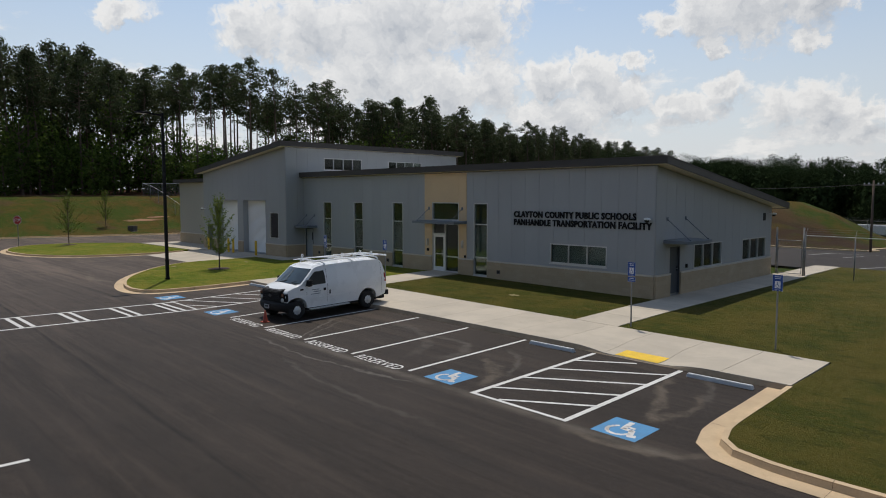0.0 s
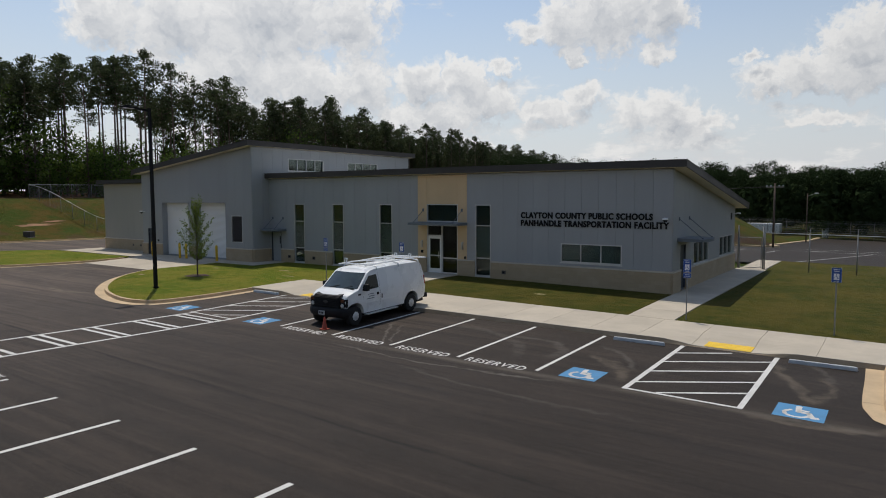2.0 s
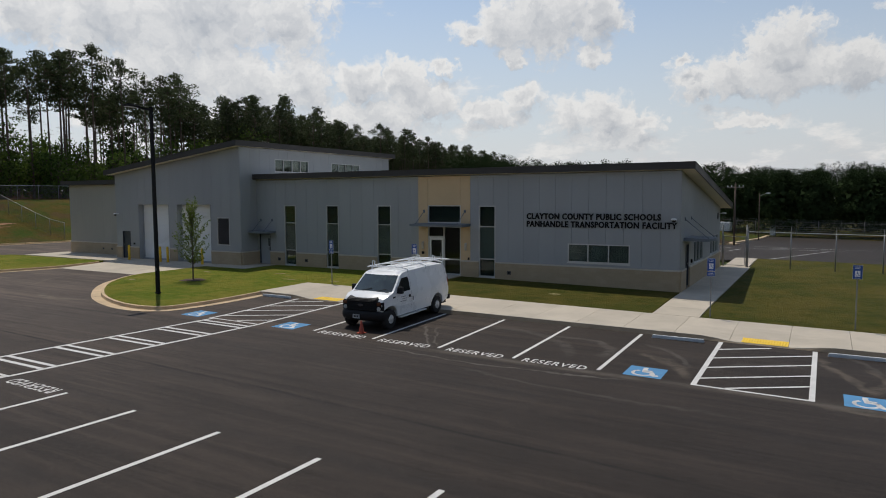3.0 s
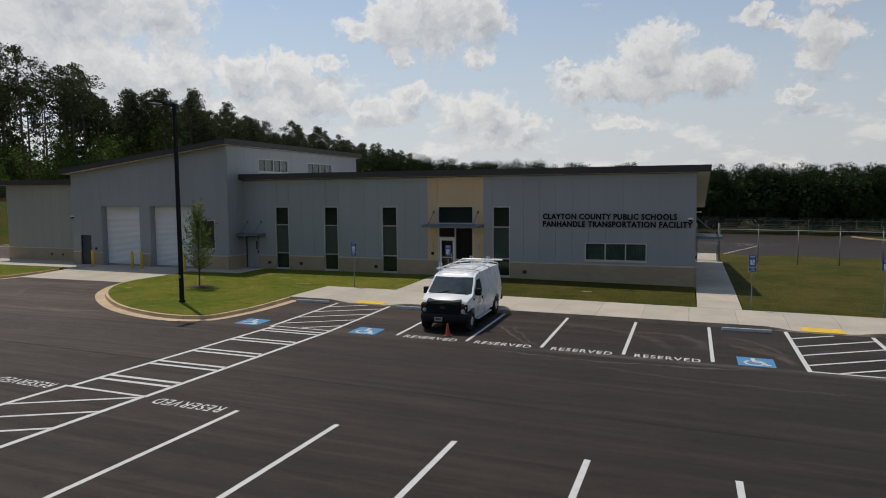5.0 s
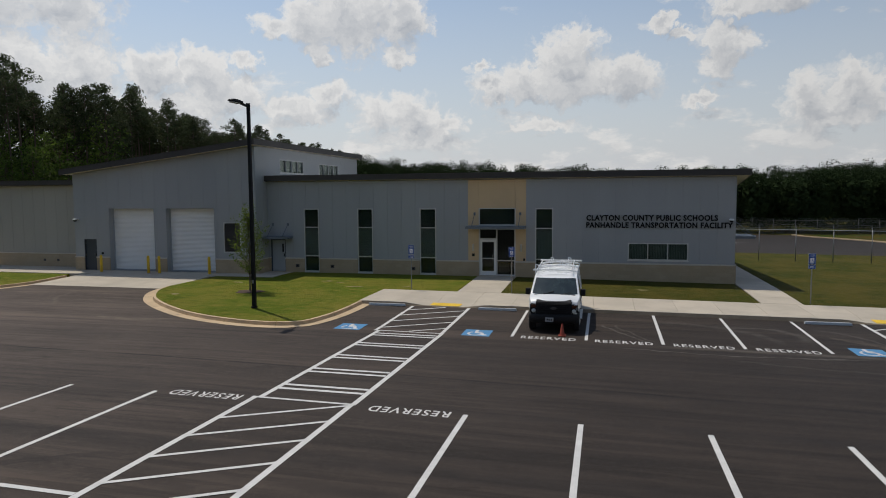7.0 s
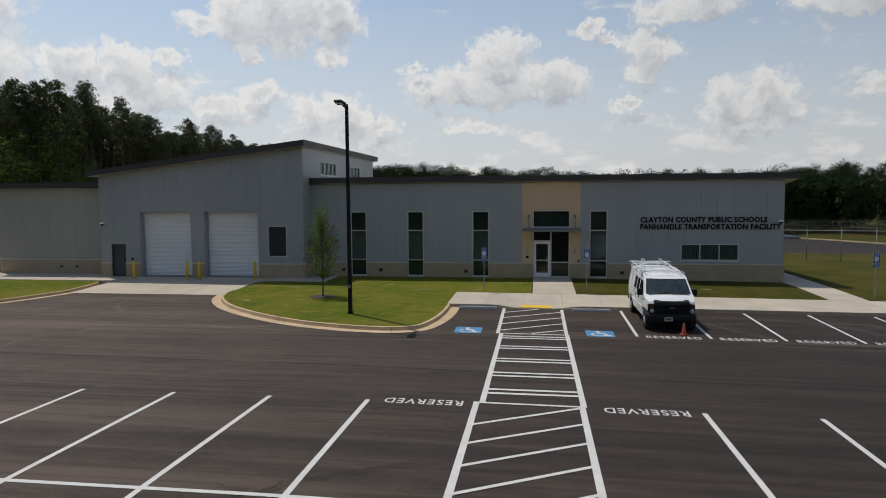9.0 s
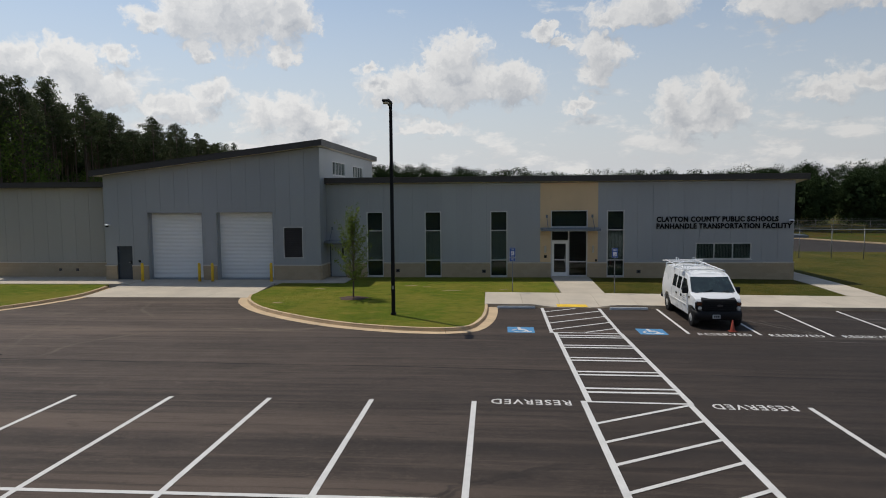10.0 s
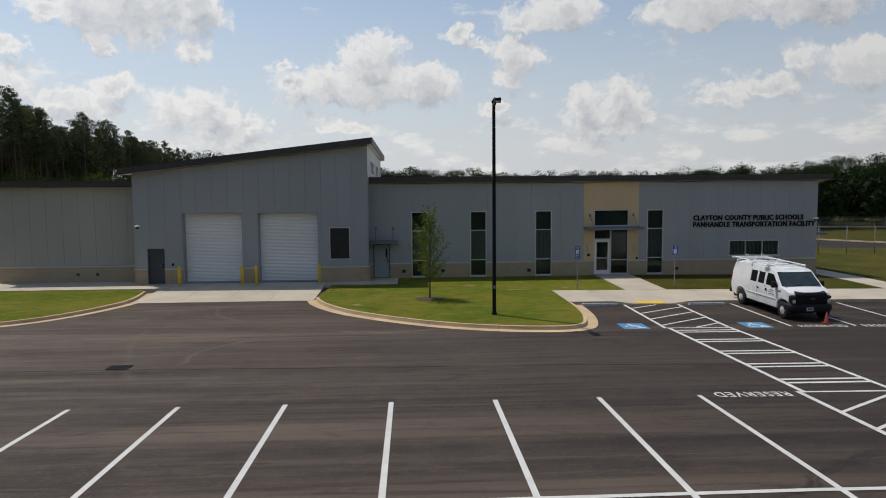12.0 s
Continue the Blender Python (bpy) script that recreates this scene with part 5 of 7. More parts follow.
def canopy(name, face, u0, u1, depth, z, rod_u, rod_z, label, group=""):
    """A steel canopy hung on two rods, bowed at its front edge."""
    root = tagged(new(name), label, "canopy", group)
    bm = bmesh.new()
    n = 10
    for dz in (0.0,):
        lowr, upr = [], []
        for i in range(n + 1):
            t = i / n
            u = u0 + (u1 - u0) * t
            d = depth * (0.86 + 0.14 * math.sin(math.pi * t))
            lowr.append((face.at(u, 0.04, z), face.at(u, d, z - 0.0)))
            upr.append((face.at(u, 0.04, z + 0.16), face.at(u, d, z + 0.13)))
        lv = [[bm.verts.new(p) for p in pr] for pr in lowr]
        uv = [[bm.verts.new(p) for p in pr] for pr in upr]
        for i in range(n):
            bm.faces.new((lv[i][0], lv[i + 1][0], lv[i + 1][1], lv[i][1]))
            bm.faces.new((uv[i][1], uv[i + 1][1], uv[i + 1][0], uv[i][0]))
            bm.faces.new((lv[i][1], lv[i + 1][1], uv[i + 1][1], uv[i][1]))
        for e in (0, n):
            bm.faces.new((lv[e][0], lv[e][1], uv[e][1], uv[e][0]))
        bmesh.ops.recalc_face_normals(bm, faces=bm.faces[:])
    part("canopy_plate", bm, CANOPY, root)
    for u in rod_u:
        bm = bmesh.new(); rod(bm, face.at(u, 0.05, rod_z), face.at(u, depth * 0.82, z + 0.15), 0.018)
        part("hanger_rod", bm, CANOPY, root)
        bm = bmesh.new(); face.block(bm, u - 0.06, u + 0.06, 0.036, 0.075, rod_z - 0.09, rod_z + 0.09)
        part("rod_plate", bm, CANOPY, root)
        bm = bmesh.new(); rod(bm, face.at(u, depth * 0.82, z + 0.13), face.at(u, depth * 0.82, z + 0.20), 0.035)
        part("clevis", bm, CANOPY, root)
    return root


canopy("canopy", S0, -15.1, -11.62, 1.25, 2.83, (-14.72, -11.98), 3.68, "grey steel canopy hung on rods over the entrance", "canopies")
canopy("canopy", S0, -28.33, -26.62, 1.05, 2.12, (-28.0, -26.95), 3.0, "grey steel canopy over the side door", "canopies")
canopy("canopy", E0, 0.7, 3.1, 1.4, 2.27, (1.0, 2.8), 3.35, "grey steel canopy over the end door", "canopies")


def plain_door(name, face, u0, u1, z0, z1, mat, label, lite=False, hinge=1):
    root = tagged(new(name), label, "door", kind="structure")
    for a, b, c, d in ((u0, u0 + 0.05, z0, z1), (u1 - 0.05, u1, z0, z1), (u0 + 0.05, u1 - 0.05, z1 - 0.05, z1)):
        bm = bmesh.new(); face.block(bm, a, b, -0.12, 0.03, c, d); part("frame", bm, DARK_DOOR, root)
    bm = bmesh.new()
    face.block(bm, u0 + 0.055, u1 - 0.055, -0.10, -0.05, z0 + 0.01, z1 - 0.055)
    leaf = part("door_leaf", bm, mat, root)
    u = u1 - 0.15 if hinge > 0 else u0 + 0.15
    bm = bmesh.new(); face.block(bm, u - 0.03, u + 0.03, -0.05, -0.03, 0.92, 1.12); part("lock_plate", bm, BLACK_METAL, leaf)
    bm = bmesh.new(); rod(bm, face.at(u, 0.0, 1.03), face.at(u - 0.12 * hinge, 0.0, 1.03), 0.014); rod(bm, face.at(u, -0.04, 1.03), face.at(u, 0.0, 1.03), 0.012)
    part("lever_handle", bm, GALV, leaf)
    if lite:
        bm = bmesh.new(); face.block(bm, u - 0.13, u - 0.03, -0.05, -0.042, 1.2, 1.75); part("vision_panel", bm, BLACK_METAL, leaf)
    for z in (z0 + 0.25, (z0 + z1) / 2, z1 - 0.3):
        bm = bmesh.new(); uu = u0 + 0.06 if hinge > 0 else u1 - 0.06
        rod(bm, face.at(uu, -0.04, z - 0.05), face.at(uu, -0.04, z + 0.05), 0.012); part("hinge", bm, GALV, leaf)
    return root


plain_door("door_2", S0, -28.18, -27.15, -0.03, 2.05, STEEL_DOOR, "grey steel side door with a narrow vision panel", True)
plain_door("door_3", E0, 1.35, 2.35, -0.12, 2.06, DARK_DOOR, "charcoal steel door in the end wall")
plain_door("door_4", T0, -41.20, -40.22, -0.05, 2.04, DARK_DOOR, "charcoal steel door beside the garage doors")


def shutter(name, u0, u1, z0, z1, label):
    """A rolling steel door: ribbed curtain, guides and bottom bar, set back in the opening."""
    root = tagged(new(name), label, "garage door", "garage doors", "structure")
    bm = bmesh.new()
    k = 48
    ring = []
    for i in range(k * 2 + 1):
        z = z0 + 0.1 + (z1 - z0 - 0.1) * i / (2 * k)
        d = -0.37 if i % 2 else -0.345
        ring.append([bm.verts.new(T0.at(u0 + 0.06, d, z)), bm.verts.new(T0.at(u1 - 0.06, d, z))])
    for a, b in zip(ring, ring[1:]):
        bm.faces.new((a[0], a[1], b[1], b[0]))
    part("curtain", bm, SHUTTER, root, "white ribbed steel curtain")
    for a, b in ((u0 + 0.03, u0 + 0.10), (u1 - 0.10, u1 - 0.03)):
        bm = bmesh.new(); T0.block(bm, a, b, -0.43, -0.30, z0, z1); part("guide", bm, STEEL_DOOR, root)
    bm = bmesh.new(); T0.block(bm, u0 + 0.09, u1 - 0.09, -0.40, -0.33, z0 + 0.01, z0 + 0.1); part("bottom_bar", bm, STEEL_DOOR, root)
    bm = bmesh.new()
    for a, b, c, d in ((u0 + 0.002, u0 + 0.03, z0, z1 - 0.03), (u1 - 0.03, u1 - 0.002, z0, z1 - 0.03), (u0 + 0.002, u1 - 0.002, z1 - 0.03, z1 - 0.002)):
        T0.block(bm, a, b, -0.43, 0.05, c, d)
    part("door_trim", bm, PANEL, root)
    return root


shutter("door_5", -39.18, -35.70, -0.05, 4.1, "white rolling steel garage door")
shutter("door_6", -34.84, -31.28, -0.05, 4.1, "white rolling steel garage door")


def louvre():
    root = tagged(new("vent_louvre"), "dark bronze louvred vent in the garage front", "vent")
    for a, b, c, d in ((-30.66, -30.61, 1.27, 3.18), (-29.50, -29.45, 1.27, 3.18), (-30.61, -29.50, 3.13, 3.18), (-30.61, -29.50, 1.27, 1.32)):
        bm = bmesh.new(); T0.block(bm, a, b, -0.12, 0.05, c, d); part("frame", bm, ALU, root)
    n = 16
    for i in range(n):
        z = 1.33 + i * 1.79 / n
        bm = bmesh.new()
        p = [T0.at(u, d, z + h) for u, d, h in ((-30.61, 0.03, 0), (-29.5, 0.03, 0), (-29.5, -0.08, 0.09), (-30.61, -0.08, 0.09))]
        bm.faces.new([bm.verts.new(q) for q in p])
        ex = bmesh.ops.extrude_face_region(bm, geom=bm.faces[:])
        for v in ex["geom"]:
            if isinstance(v, bmesh.types.BMVert):
                v.co.z += 0.012
        bmesh.ops.recalc_face_normals(bm, faces=bm.faces[:])
        part("slat", bm, LOUVRE, root)
    bm = bmesh.new(); T0.block(bm, -30.61, -29.5, -0.25, -0.2, 1.32, 3.13); part("backing", bm, BLACK_METAL, root)


louvre()


def wall_words(text, x0, x1, z, h):
    root = tagged(new("wall_letters"), "black raised capitals on the grey wall", "sign", "building name")
    root.matrix_basis = pose(x0, -0.05, z)
    for bm in glyphs(text, h, x1 - x0, 0.04, 0.036, 1.10):
        for v in bm.verts:
            v.co = (v.co.x, -v.co.z, v.co.y)
        bmesh.ops.recalc_face_normals(bm, faces=bm.faces[:])
        part("letter", bm, LETTER, root)


wall_words("CLAYTON COUNTY PUBLIC SCHOOLS", -8.17, -1.08, 3.29, 0.33)
wall_words("PANHANDLE TRANSPORTATION FACILITY", -8.17, -0.30, 2.88, 0.33)


# ---------------------------------------------------------------- fixtures on the walls
def sconce(u, z):
    root = thing("wall_lamp", pose(u, -0.055, z), "slim aluminium wall lamp beside the entrance", "lamp", "wall lamps")
    part("backplate", bbox(-0.05, 0.05, -0.02, 0, -0.22, 0.22, 0.004), ALU, root)
    bm = bmesh.new(); lathe(bm, [(0.03, -0.2), (0.06, -0.17), (0.06, 0.17), (0.03, 0.2)], 12, "Z", (0, -0.08, 0)); part("shade", bm, SILL, root, smooth=True)


sconce(-14.80, 1.66); sconce(-11.93, 1.66)


def dome_camera(m, label="white dome camera on a wall bracket"):
    root = thing("security_camera", m, label, "camera", "dome cameras")
    part("bracket", bbox(-0.05, 0.05, -0.28, 0, -0.03, 0.03, 0.008), SIGN_WHITE, root)
    bm = bmesh.new(); lathe(bm, [(0.05, 0.07), (0.13, 0.05), (0.14, 0.0), (0.13, -0.03)], 14, "Z", (0, -0.28, 0)); part("cap", bm, SIGN_WHITE, root, smooth=True)
    bm = bmesh.new(); lathe(bm, [(0.11, -0.03), (0.10, -0.08), (0.06, -0.125), (0.02, -0.14)], 14, "Z", (0, -0.28, 0)); part("dome", bm, BLACK_PLASTIC, root, smooth=True)


dome_camera(pose(-0.42, -0.036, 3.36))
dome_camera(pose(-41.6, -1.54, 3.35))
dome_camera(pose(-0.13, 13.2, 3.35, 0, 0, 90))
dome_camera(pose(-50.5, 1.0, 3.3, 0, 0, -90))


def wall_box(face, u, z, w, h, mat, name, label, cat, d=0.08):
    bm = bmesh.new(); face.block(bm, u - w / 2, u + w / 2, 0.036, 0.036 + d, z - h / 2, z + h / 2)
    bmesh.ops.bevel(bm, geom=bm.edges[:], offset=0.008, segments=1, affect="EDGES")
    root = tagged(part(name, bm, mat), label, cat)
    bm = bmesh.new(); face.block(bm, u - w * 0.3, u + w * 0.3, 0.036 + d, 0.042 + d, z - h * 0.3, z + h * 0.3)
    part("cover", bm, mat, root)
    return root


wall_box(S0, -14.80, 1.22, 0.16, 0.16, BLACK_PLASTIC, "intercom", "black intercom box by the entrance", "intercom")
wall_box(S0, -11.74, 0.98, 0.10, 0.14, BLACK_PLASTIC, "door_button", "black door button by the entrance", "button")
wall_box(E0, 2.95, 1.1, 0.13, 0.18, BLACK_PLASTIC, "card_reader", "black card reader beside the end door", "card reader")
wall_box(T0, -39.75, 1.1, 0.12, 0.14, BLACK_PLASTIC, "card_reader", "black card reader beside the garage side door", "card reader")
wall_box(E0, 12.55, 3.2, 0.34, 0.42, BLACK_PLASTIC, "wall_plate", "dark square plate high on the end wall", "plate", 0.03)
for u, z in ((-18.55, 0.32), (-23.9, 0.36), (-26.3, 0.36), (-9.2, 0.3)):
    bm = bmesh.new(); S0.block(bm, u - 0.12, u + 0.12, 0.101, 0.125, z - 0.1, z + 0.1)
    ob = tagged(part("outlet_cover", bm, LOUVRE), "small wall outlet cover in the plinth", "outlet", "outlet covers")
    bm = bmesh.new(); S0.block(bm, u - 0.06, u + 0.06, 0.125, 0.135, z - 0.05, z + 0.05); part("flap", bm, BLACK_PLASTIC, ob)
A0 = Face((0, 0, 0), (1, 0, 0), (0, -1, 0))
for u in (-45.9, -44.75):
    bm = bmesh.new(); A0.block(bm, u - 0.09, u + 0.09, 0.101, 0.125, 0.34, 0.5)
    tagged(part("outlet_cover", bm, LOUVRE), "small wall outlet cover in the annex plinth", "outlet", "outlet covers")


def downpipe(x, y, z1, label):
    root = thing("downpipe", pose(x, y, 0), label, "pipe", "downpipes")
    bm = bmesh.new(); rod(bm, (0, 0, 0.1), (0, 0, z1), 0.045, seg=10); part("pipe", bm, BLACK_METAL, root, smooth=True)
    for z in (0.8, 2.6, 4.4):
        part("clip", bbox(-0.06, 0.06, -0.05, 0.08, z, z + 0.04), BLACK_METAL, root)
    bm = bmesh.new(); rod(bm, (0, 0, 0.12), (0, -0.14, 0.02), 0.045, seg=10); part("shoe", bm, BLACK_METAL, root)


downpipe(-42.02, -0.12, 5.7, "dark downpipe in the corner of the annex")
wall_box(A0, -42.35, 1.35, 0.14, 0.24, STEEL_DOOR, "meter_box", "small grey box beside the downpipe", "box")


# ---------------------------------------------------------------- yard furniture
def bollard(x, y):
    z = -0.06
    root = thing("bollard", pose(x, y, z), "yellow steel bollard guarding a garage door", "bollard", "bollards")
    bm = bmesh.new(); lathe(bm, [(0.085, -0.1), (0.085, 1.06), (0.075, 1.11), (0.045, 1.14), (0.01, 1.15)], 14); part("post", bm, YELLOW_PAINT, root, smooth=True)
    bm = bmesh.new(); lathe(bm, [(0.13, -0.02), (0.12, 0.03), (0.087, 0.04)], 14); part("collar", bm, CONCRETE, root)


for x in (-39.1, -35.55, -34.75, -31.15):
    bollard(x, -2.5)


def light_pole():
    root = thing("street_lamp", pose(-22.3, -12.66, top(-22.3, -12.66) - 0.02), "tall black square-section lot lamp with a flat head", "street lamp")
    part("base_cover", bbox(-0.11, 0.11, -0.11, 0.11, 0.04, 0.12, 0.015), BLACK_METAL, root)
    bm = bmesh.new()
    solid(bm, [(-0.075, -0.075, 0.1), (0.075, -0.075, 0.1), (0.075, 0.075, 0.1), (-0.075, 0.075, 0.1), (-0.06, -0.06, 9.05), (0.06, -0.06, 9.05), (0.06, 0.06, 9.05), (-0.06, 0.06, 9.05)])
    part("pole", bm, BLACK_METAL, root)
    part("hand_hole_cover", bbox(-0.04, 0.04, -0.083, -0.07, 1.15, 1.3, 0.004), GALV, root)
    bm = bmesh.new(); solid(bm, [(-0.03, -0.75, 8.94), (0.03, -0.75, 8.94), (0.04, 0, 8.86), (-0.04, 0, 8.86), (-0.03, -0.75, 9.0), (0.03, -0.75, 9.0), (0.04, 0, 8.98), (-0.04, 0, 8.98)])
    part("arm", bm, BLACK_METAL, root)
    bm = bmesh.new(); solid(bm, [(-0.13, -1.45, 8.97), (0.13, -1.45, 8.97), (0.2, -0.7, 8.93), (-0.2, -0.7, 8.93), (-0.12, -1.43, 9.03), (0.12, -1.43, 9.03), (0.18, -0.72, 9.04), (-0.18, -0.72, 9.04)])
    bmesh.ops.bevel(bm, geom=bm.edges[:], offset=0.015, segments=1, affect="EDGES")
    head = part("lamp_head", bm, BLACK_METAL, root)
    part("lens", bbox(-0.12, 0.12, -1.35, -0.85, 8.925, 8.945), LAMP_LENS, head)
    for i in range(6):
        part("cooling_fin", bbox(-0.14 + i * 0.05, -0.125 + i * 0.05, -1.3, -0.8, 9.03, 9.075), BLACK_METAL, head)


light_pole()


def access_sign(x, y, lower, turn=0.0):
    z = top(x, y) - 0.03
    root = thing("access_sign", pose(x, y, z, 0, 0, turn) @ Matrix.Diagonal((0.86, 1, 1, 1)), "blue accessible-parking sign on a steel post" + (" with a small plate below" if lower else ""), "sign", "access signs")
    bm = bmesh.new()
    for a in ((-0.025, 0.025, -0.006, 0.0), (-0.025, -0.02, 0.0, 0.025), (0.02, 0.025, 0.0, 0.025)):
        box(bm, a[0], a[1], a[2], a[3], 0, 2.32)
    part("post", bm, GALV, root)
    zt = 2.36
    for nm, z0, z1 in (("sign_plate", zt - 0.50, zt),) + ((("lower_plate", zt - 0.71, zt - 0.53),) if lower else ()):
        plate = part(nm, bbox(-0.175, 0.175, -0.014, -0.008, z0, z1), SIGN_WHITE, root, "blue sign plate with a white rim")
        part("face", bbox(-0.17, 0.17, -0.018, -0.0145, z0 + 0.005, z1 - 0.005), SIGN_BLUE, plate)
        if nm == "sign_plate":
            part("symbol_field", bbox(-0.095, 0.095, -0.0215, -0.0185, z0 + 0.085, z1 - 0.20), SIGN_WHITE, plate)
            bm = bmesh.new(); wheelchair(bm, lambda u, v: (u, -0.0235, (z0 + z1) / 2 - 0.06 + v), 0.21)
            part("wheelchair_symbol", bm, SIGN_BLUE, plate)
            for k, w in enumerate((0.11, 0.09)):
                part("text_bar", bbox(-w, w, -0.0215, -0.0185, z1 - 0.072 - k * 0.055, z1 - 0.055 - k * 0.055), SIGN_WHITE, plate)
            part("text_bar", bbox(-0.09, 0.09, -0.0215, -0.0185, z0 + 0.03, z0 + 0.042), SIGN_WHITE, plate)
        else:
            for k, w in enumerate((0.10, 0.12)):
                part("text_bar", bbox(-w, w, -0.0215, -0.0185, z1 - 0.065 - k * 0.06, z1 - 0.05 - k * 0.06), SIGN_WHITE, plate)
        for s in (0.04, z1 - z0 - 0.04):
            bm = bmesh.new(); rod(bm, (0, -0.019, z0 + s), (0, -0.026, z0 + s), 0.01); part("bolt", bm, GALV, plate)


access_sign(2.09, -5.89, True)
access_sign(6.98, -5.80, False)
access_sign(-16.97, -5.91, True)
access_sign(-11.68, -5.95, False)


def stop_sign(x, y):
    root = thing("stop_sign", pose(x, y, top(x, y), 0, 0, 40), "red octagonal STOP sign on a steel post", "sign")
    part("post", bbox(-0.03, 0.03, -0.02, 0.02, 0, 2.75), GALV, root)

    def octagon(r, y0, y1):
        bm = bmesh.new()
        pts = [(r * math.cos(radians(22.5 + 45 * i)), r * math.sin(radians(22.5 + 45 * i))) for i in range(8)]
        f = [bm.verts.new((u, y0, 2.4 + v)) for u, v in pts]; b = [bm.verts.new((u, y1, 2.4 + v)) for u, v in pts]
        bm.faces.new(f); bm.faces.new(b[::-1])
        for i in range(8):
            bm.faces.new((f[i], b[i], b[(i + 1) % 8], f[(i + 1) % 8]))
        bmesh.ops.recalc_face_normals(bm, faces=bm.faces[:])
        return bm
    plate = part("sign_plate", octagon(0.42, -0.03, -0.022), SIGN_WHITE, root, "white-rimmed octagon")
    part("face", octagon(0.385, -0.034, -0.0305), SIGN_RED, plate)
    for bm in glyphs("STOP", 0.27, 0.58, 0.004, 0.01):
        for v in bm.verts:
            v.co = (v.co.x - 0.29, -0.0345 - v.co.z, 2.265 + v.co.y)
        part("letter", bm, SIGN_WHITE, plate)


stop_sign(-56.63, -12.55)


def drain(x, y):
    root = thing("storm_drain", pose(x, y, lot(x, y)) @ Matrix.Diagonal((0.68, 0.72, 1, 1)), "dark iron storm drain grate in the asphalt", "drain")
    for a in ((-0.5, 0.5, -0.34, -0.29), (-0.5, 0.5, 0.29, 0.34), (-0.5, -0.45, -0.29, 0.29), (0.45, 0.5, -0.29, 0.29)):
        part("frame", bbox(*a, 0.004, 0.02), BLACK_METAL, root)
    for i in range(9):
        part("bar", bbox(-0.42 + i * 0.1, -0.38 + i * 0.1, -0.29, 0.29, 0.002, 0.016), BLACK_METAL, root)
    # flat black sheet for the shade between the grate bars
    part("pit", bbox(-0.45, 0.45, -0.29, 0.29, 0.0, 0.0015), BLACK_PLASTIC, root)


drain(-34.95, -20.15)


def cone(x, y, label, zf=lot, h=0.5):
    root = thing("traffic_cone", pose(x, y, zf(x, y) + 0.006), label, "traffic cone", "traffic cones")
    part("base", bbox(-0.14, 0.14, -0.14, 0.14, 0, 0.03, 0.01), ORANGE, root)
    bm = bmesh.new(); lathe(bm, [(0.105, 0.03), (0.095, 0.05), (0.025, h - 0.01), (0.016, h)], 16); part("body", bm, ORANGE, root, smooth=True)


cone(-8.63, -14.40, "faded orange traffic cone in front of the van", lot, 0.46)
cone(-9.35, -8.35, "small orange traffic cone behind the van on the walk", walk_top, 0.3)


def chain_fence(name, pts, label, height=2.1, gap=2.5, mesh_gap=0.14, wires=True, zf=None, gauge=0.0035, steel=None):
    """Chain-link fence: posts, rails, wire fabric and slanted arms with strands."""
    zf = zf or top
    root = tagged(new(name), label, "fence")
    fab, strands = bmesh.new(), bmesh.new()
    for (ax, ay), (bx, by) in zip(pts, pts[1:]):
        a, b = Vector((ax, ay, 0)), Vector((bx, by, 0))
        n = max(1, round((b - a).length / gap))
        d = (b - a).normalized()
        side = Vector((-d.y, d.x, 0))
        for i in range(n + 1):
            p = a.lerp(b, i / n); p.z = zf(p.x, p.y)
            bm = bmesh.new(); rod(bm, p - Vector((0, 0, 0.2)), p + Vector((0, 0, height + 0.04)), 0.034, seg=8)
            post = part("post", bm, steel or GALV, root, smooth=True)
            if wires:
                bm = bmesh.new(); rod(bm, p + Vector((0, 0, height)), p + Vector((0, 0, height + 0.36)) + side * 0.22, 0.02, 0.012, 6); part("outrigger_arm", bm, steel or GALV, post)
            if i < n:
                q = a.lerp(b, (i + 1) / n); q.z = zf(q.x, q.y)
                rail = bmesh.new(); rod(rail, p + Vector((0, 0, height - 0.02)), q + Vector((0, 0, height - 0.02)), 0.024, seg=6); part("top_rail", rail, steel or SUNLIT_STEEL, root)
                if wires:
                    for k in (0.3, 0.65, 1.0):
                        o = Vector((0, 0, height + 0.36 * k)) + side * 0.22 * k
                        rod(strands, p + o, q + o, 0.006, seg=3, caps=False)
                L = (q - p).length
                m = int(L / mesh_gap)
                for j in range(-int(height / mesh_gap), m):
                    for s in (1, -1):
                        t0, t1 = j * mesh_gap, j * mesh_gap + height
                        z0, z1 = 0.05, height - 0.03
                        if t0 < 0:
                            z0 += -t0; t0 = 0
                        if t1 > L:
                            z1 -= t1 - L; t1 = L
                        if t1 - t0 < 0.05:
                            continue
                        u0, u1 = (t0, t1) if s > 0 else (L - t0, L - t1)
                        P, Q = p.lerp(q, u0 / L) + Vector((0, 0, z0)), p.lerp(q, u1 / L) + Vector((0, 0, z1))
                        w = Vector((0, 0, gauge))
                        fab.faces.new([fab.verts.new(v) for v in (P - w, Q - w, Q + w, P + w)])
    tagged(part("wire_fabric", fab, WIRE, root), kind="stuff")
    if wires:
        tagged(part("barbed_strands", strands, GALV, root), kind="stuff")
    else:
        strands.free()
    return root


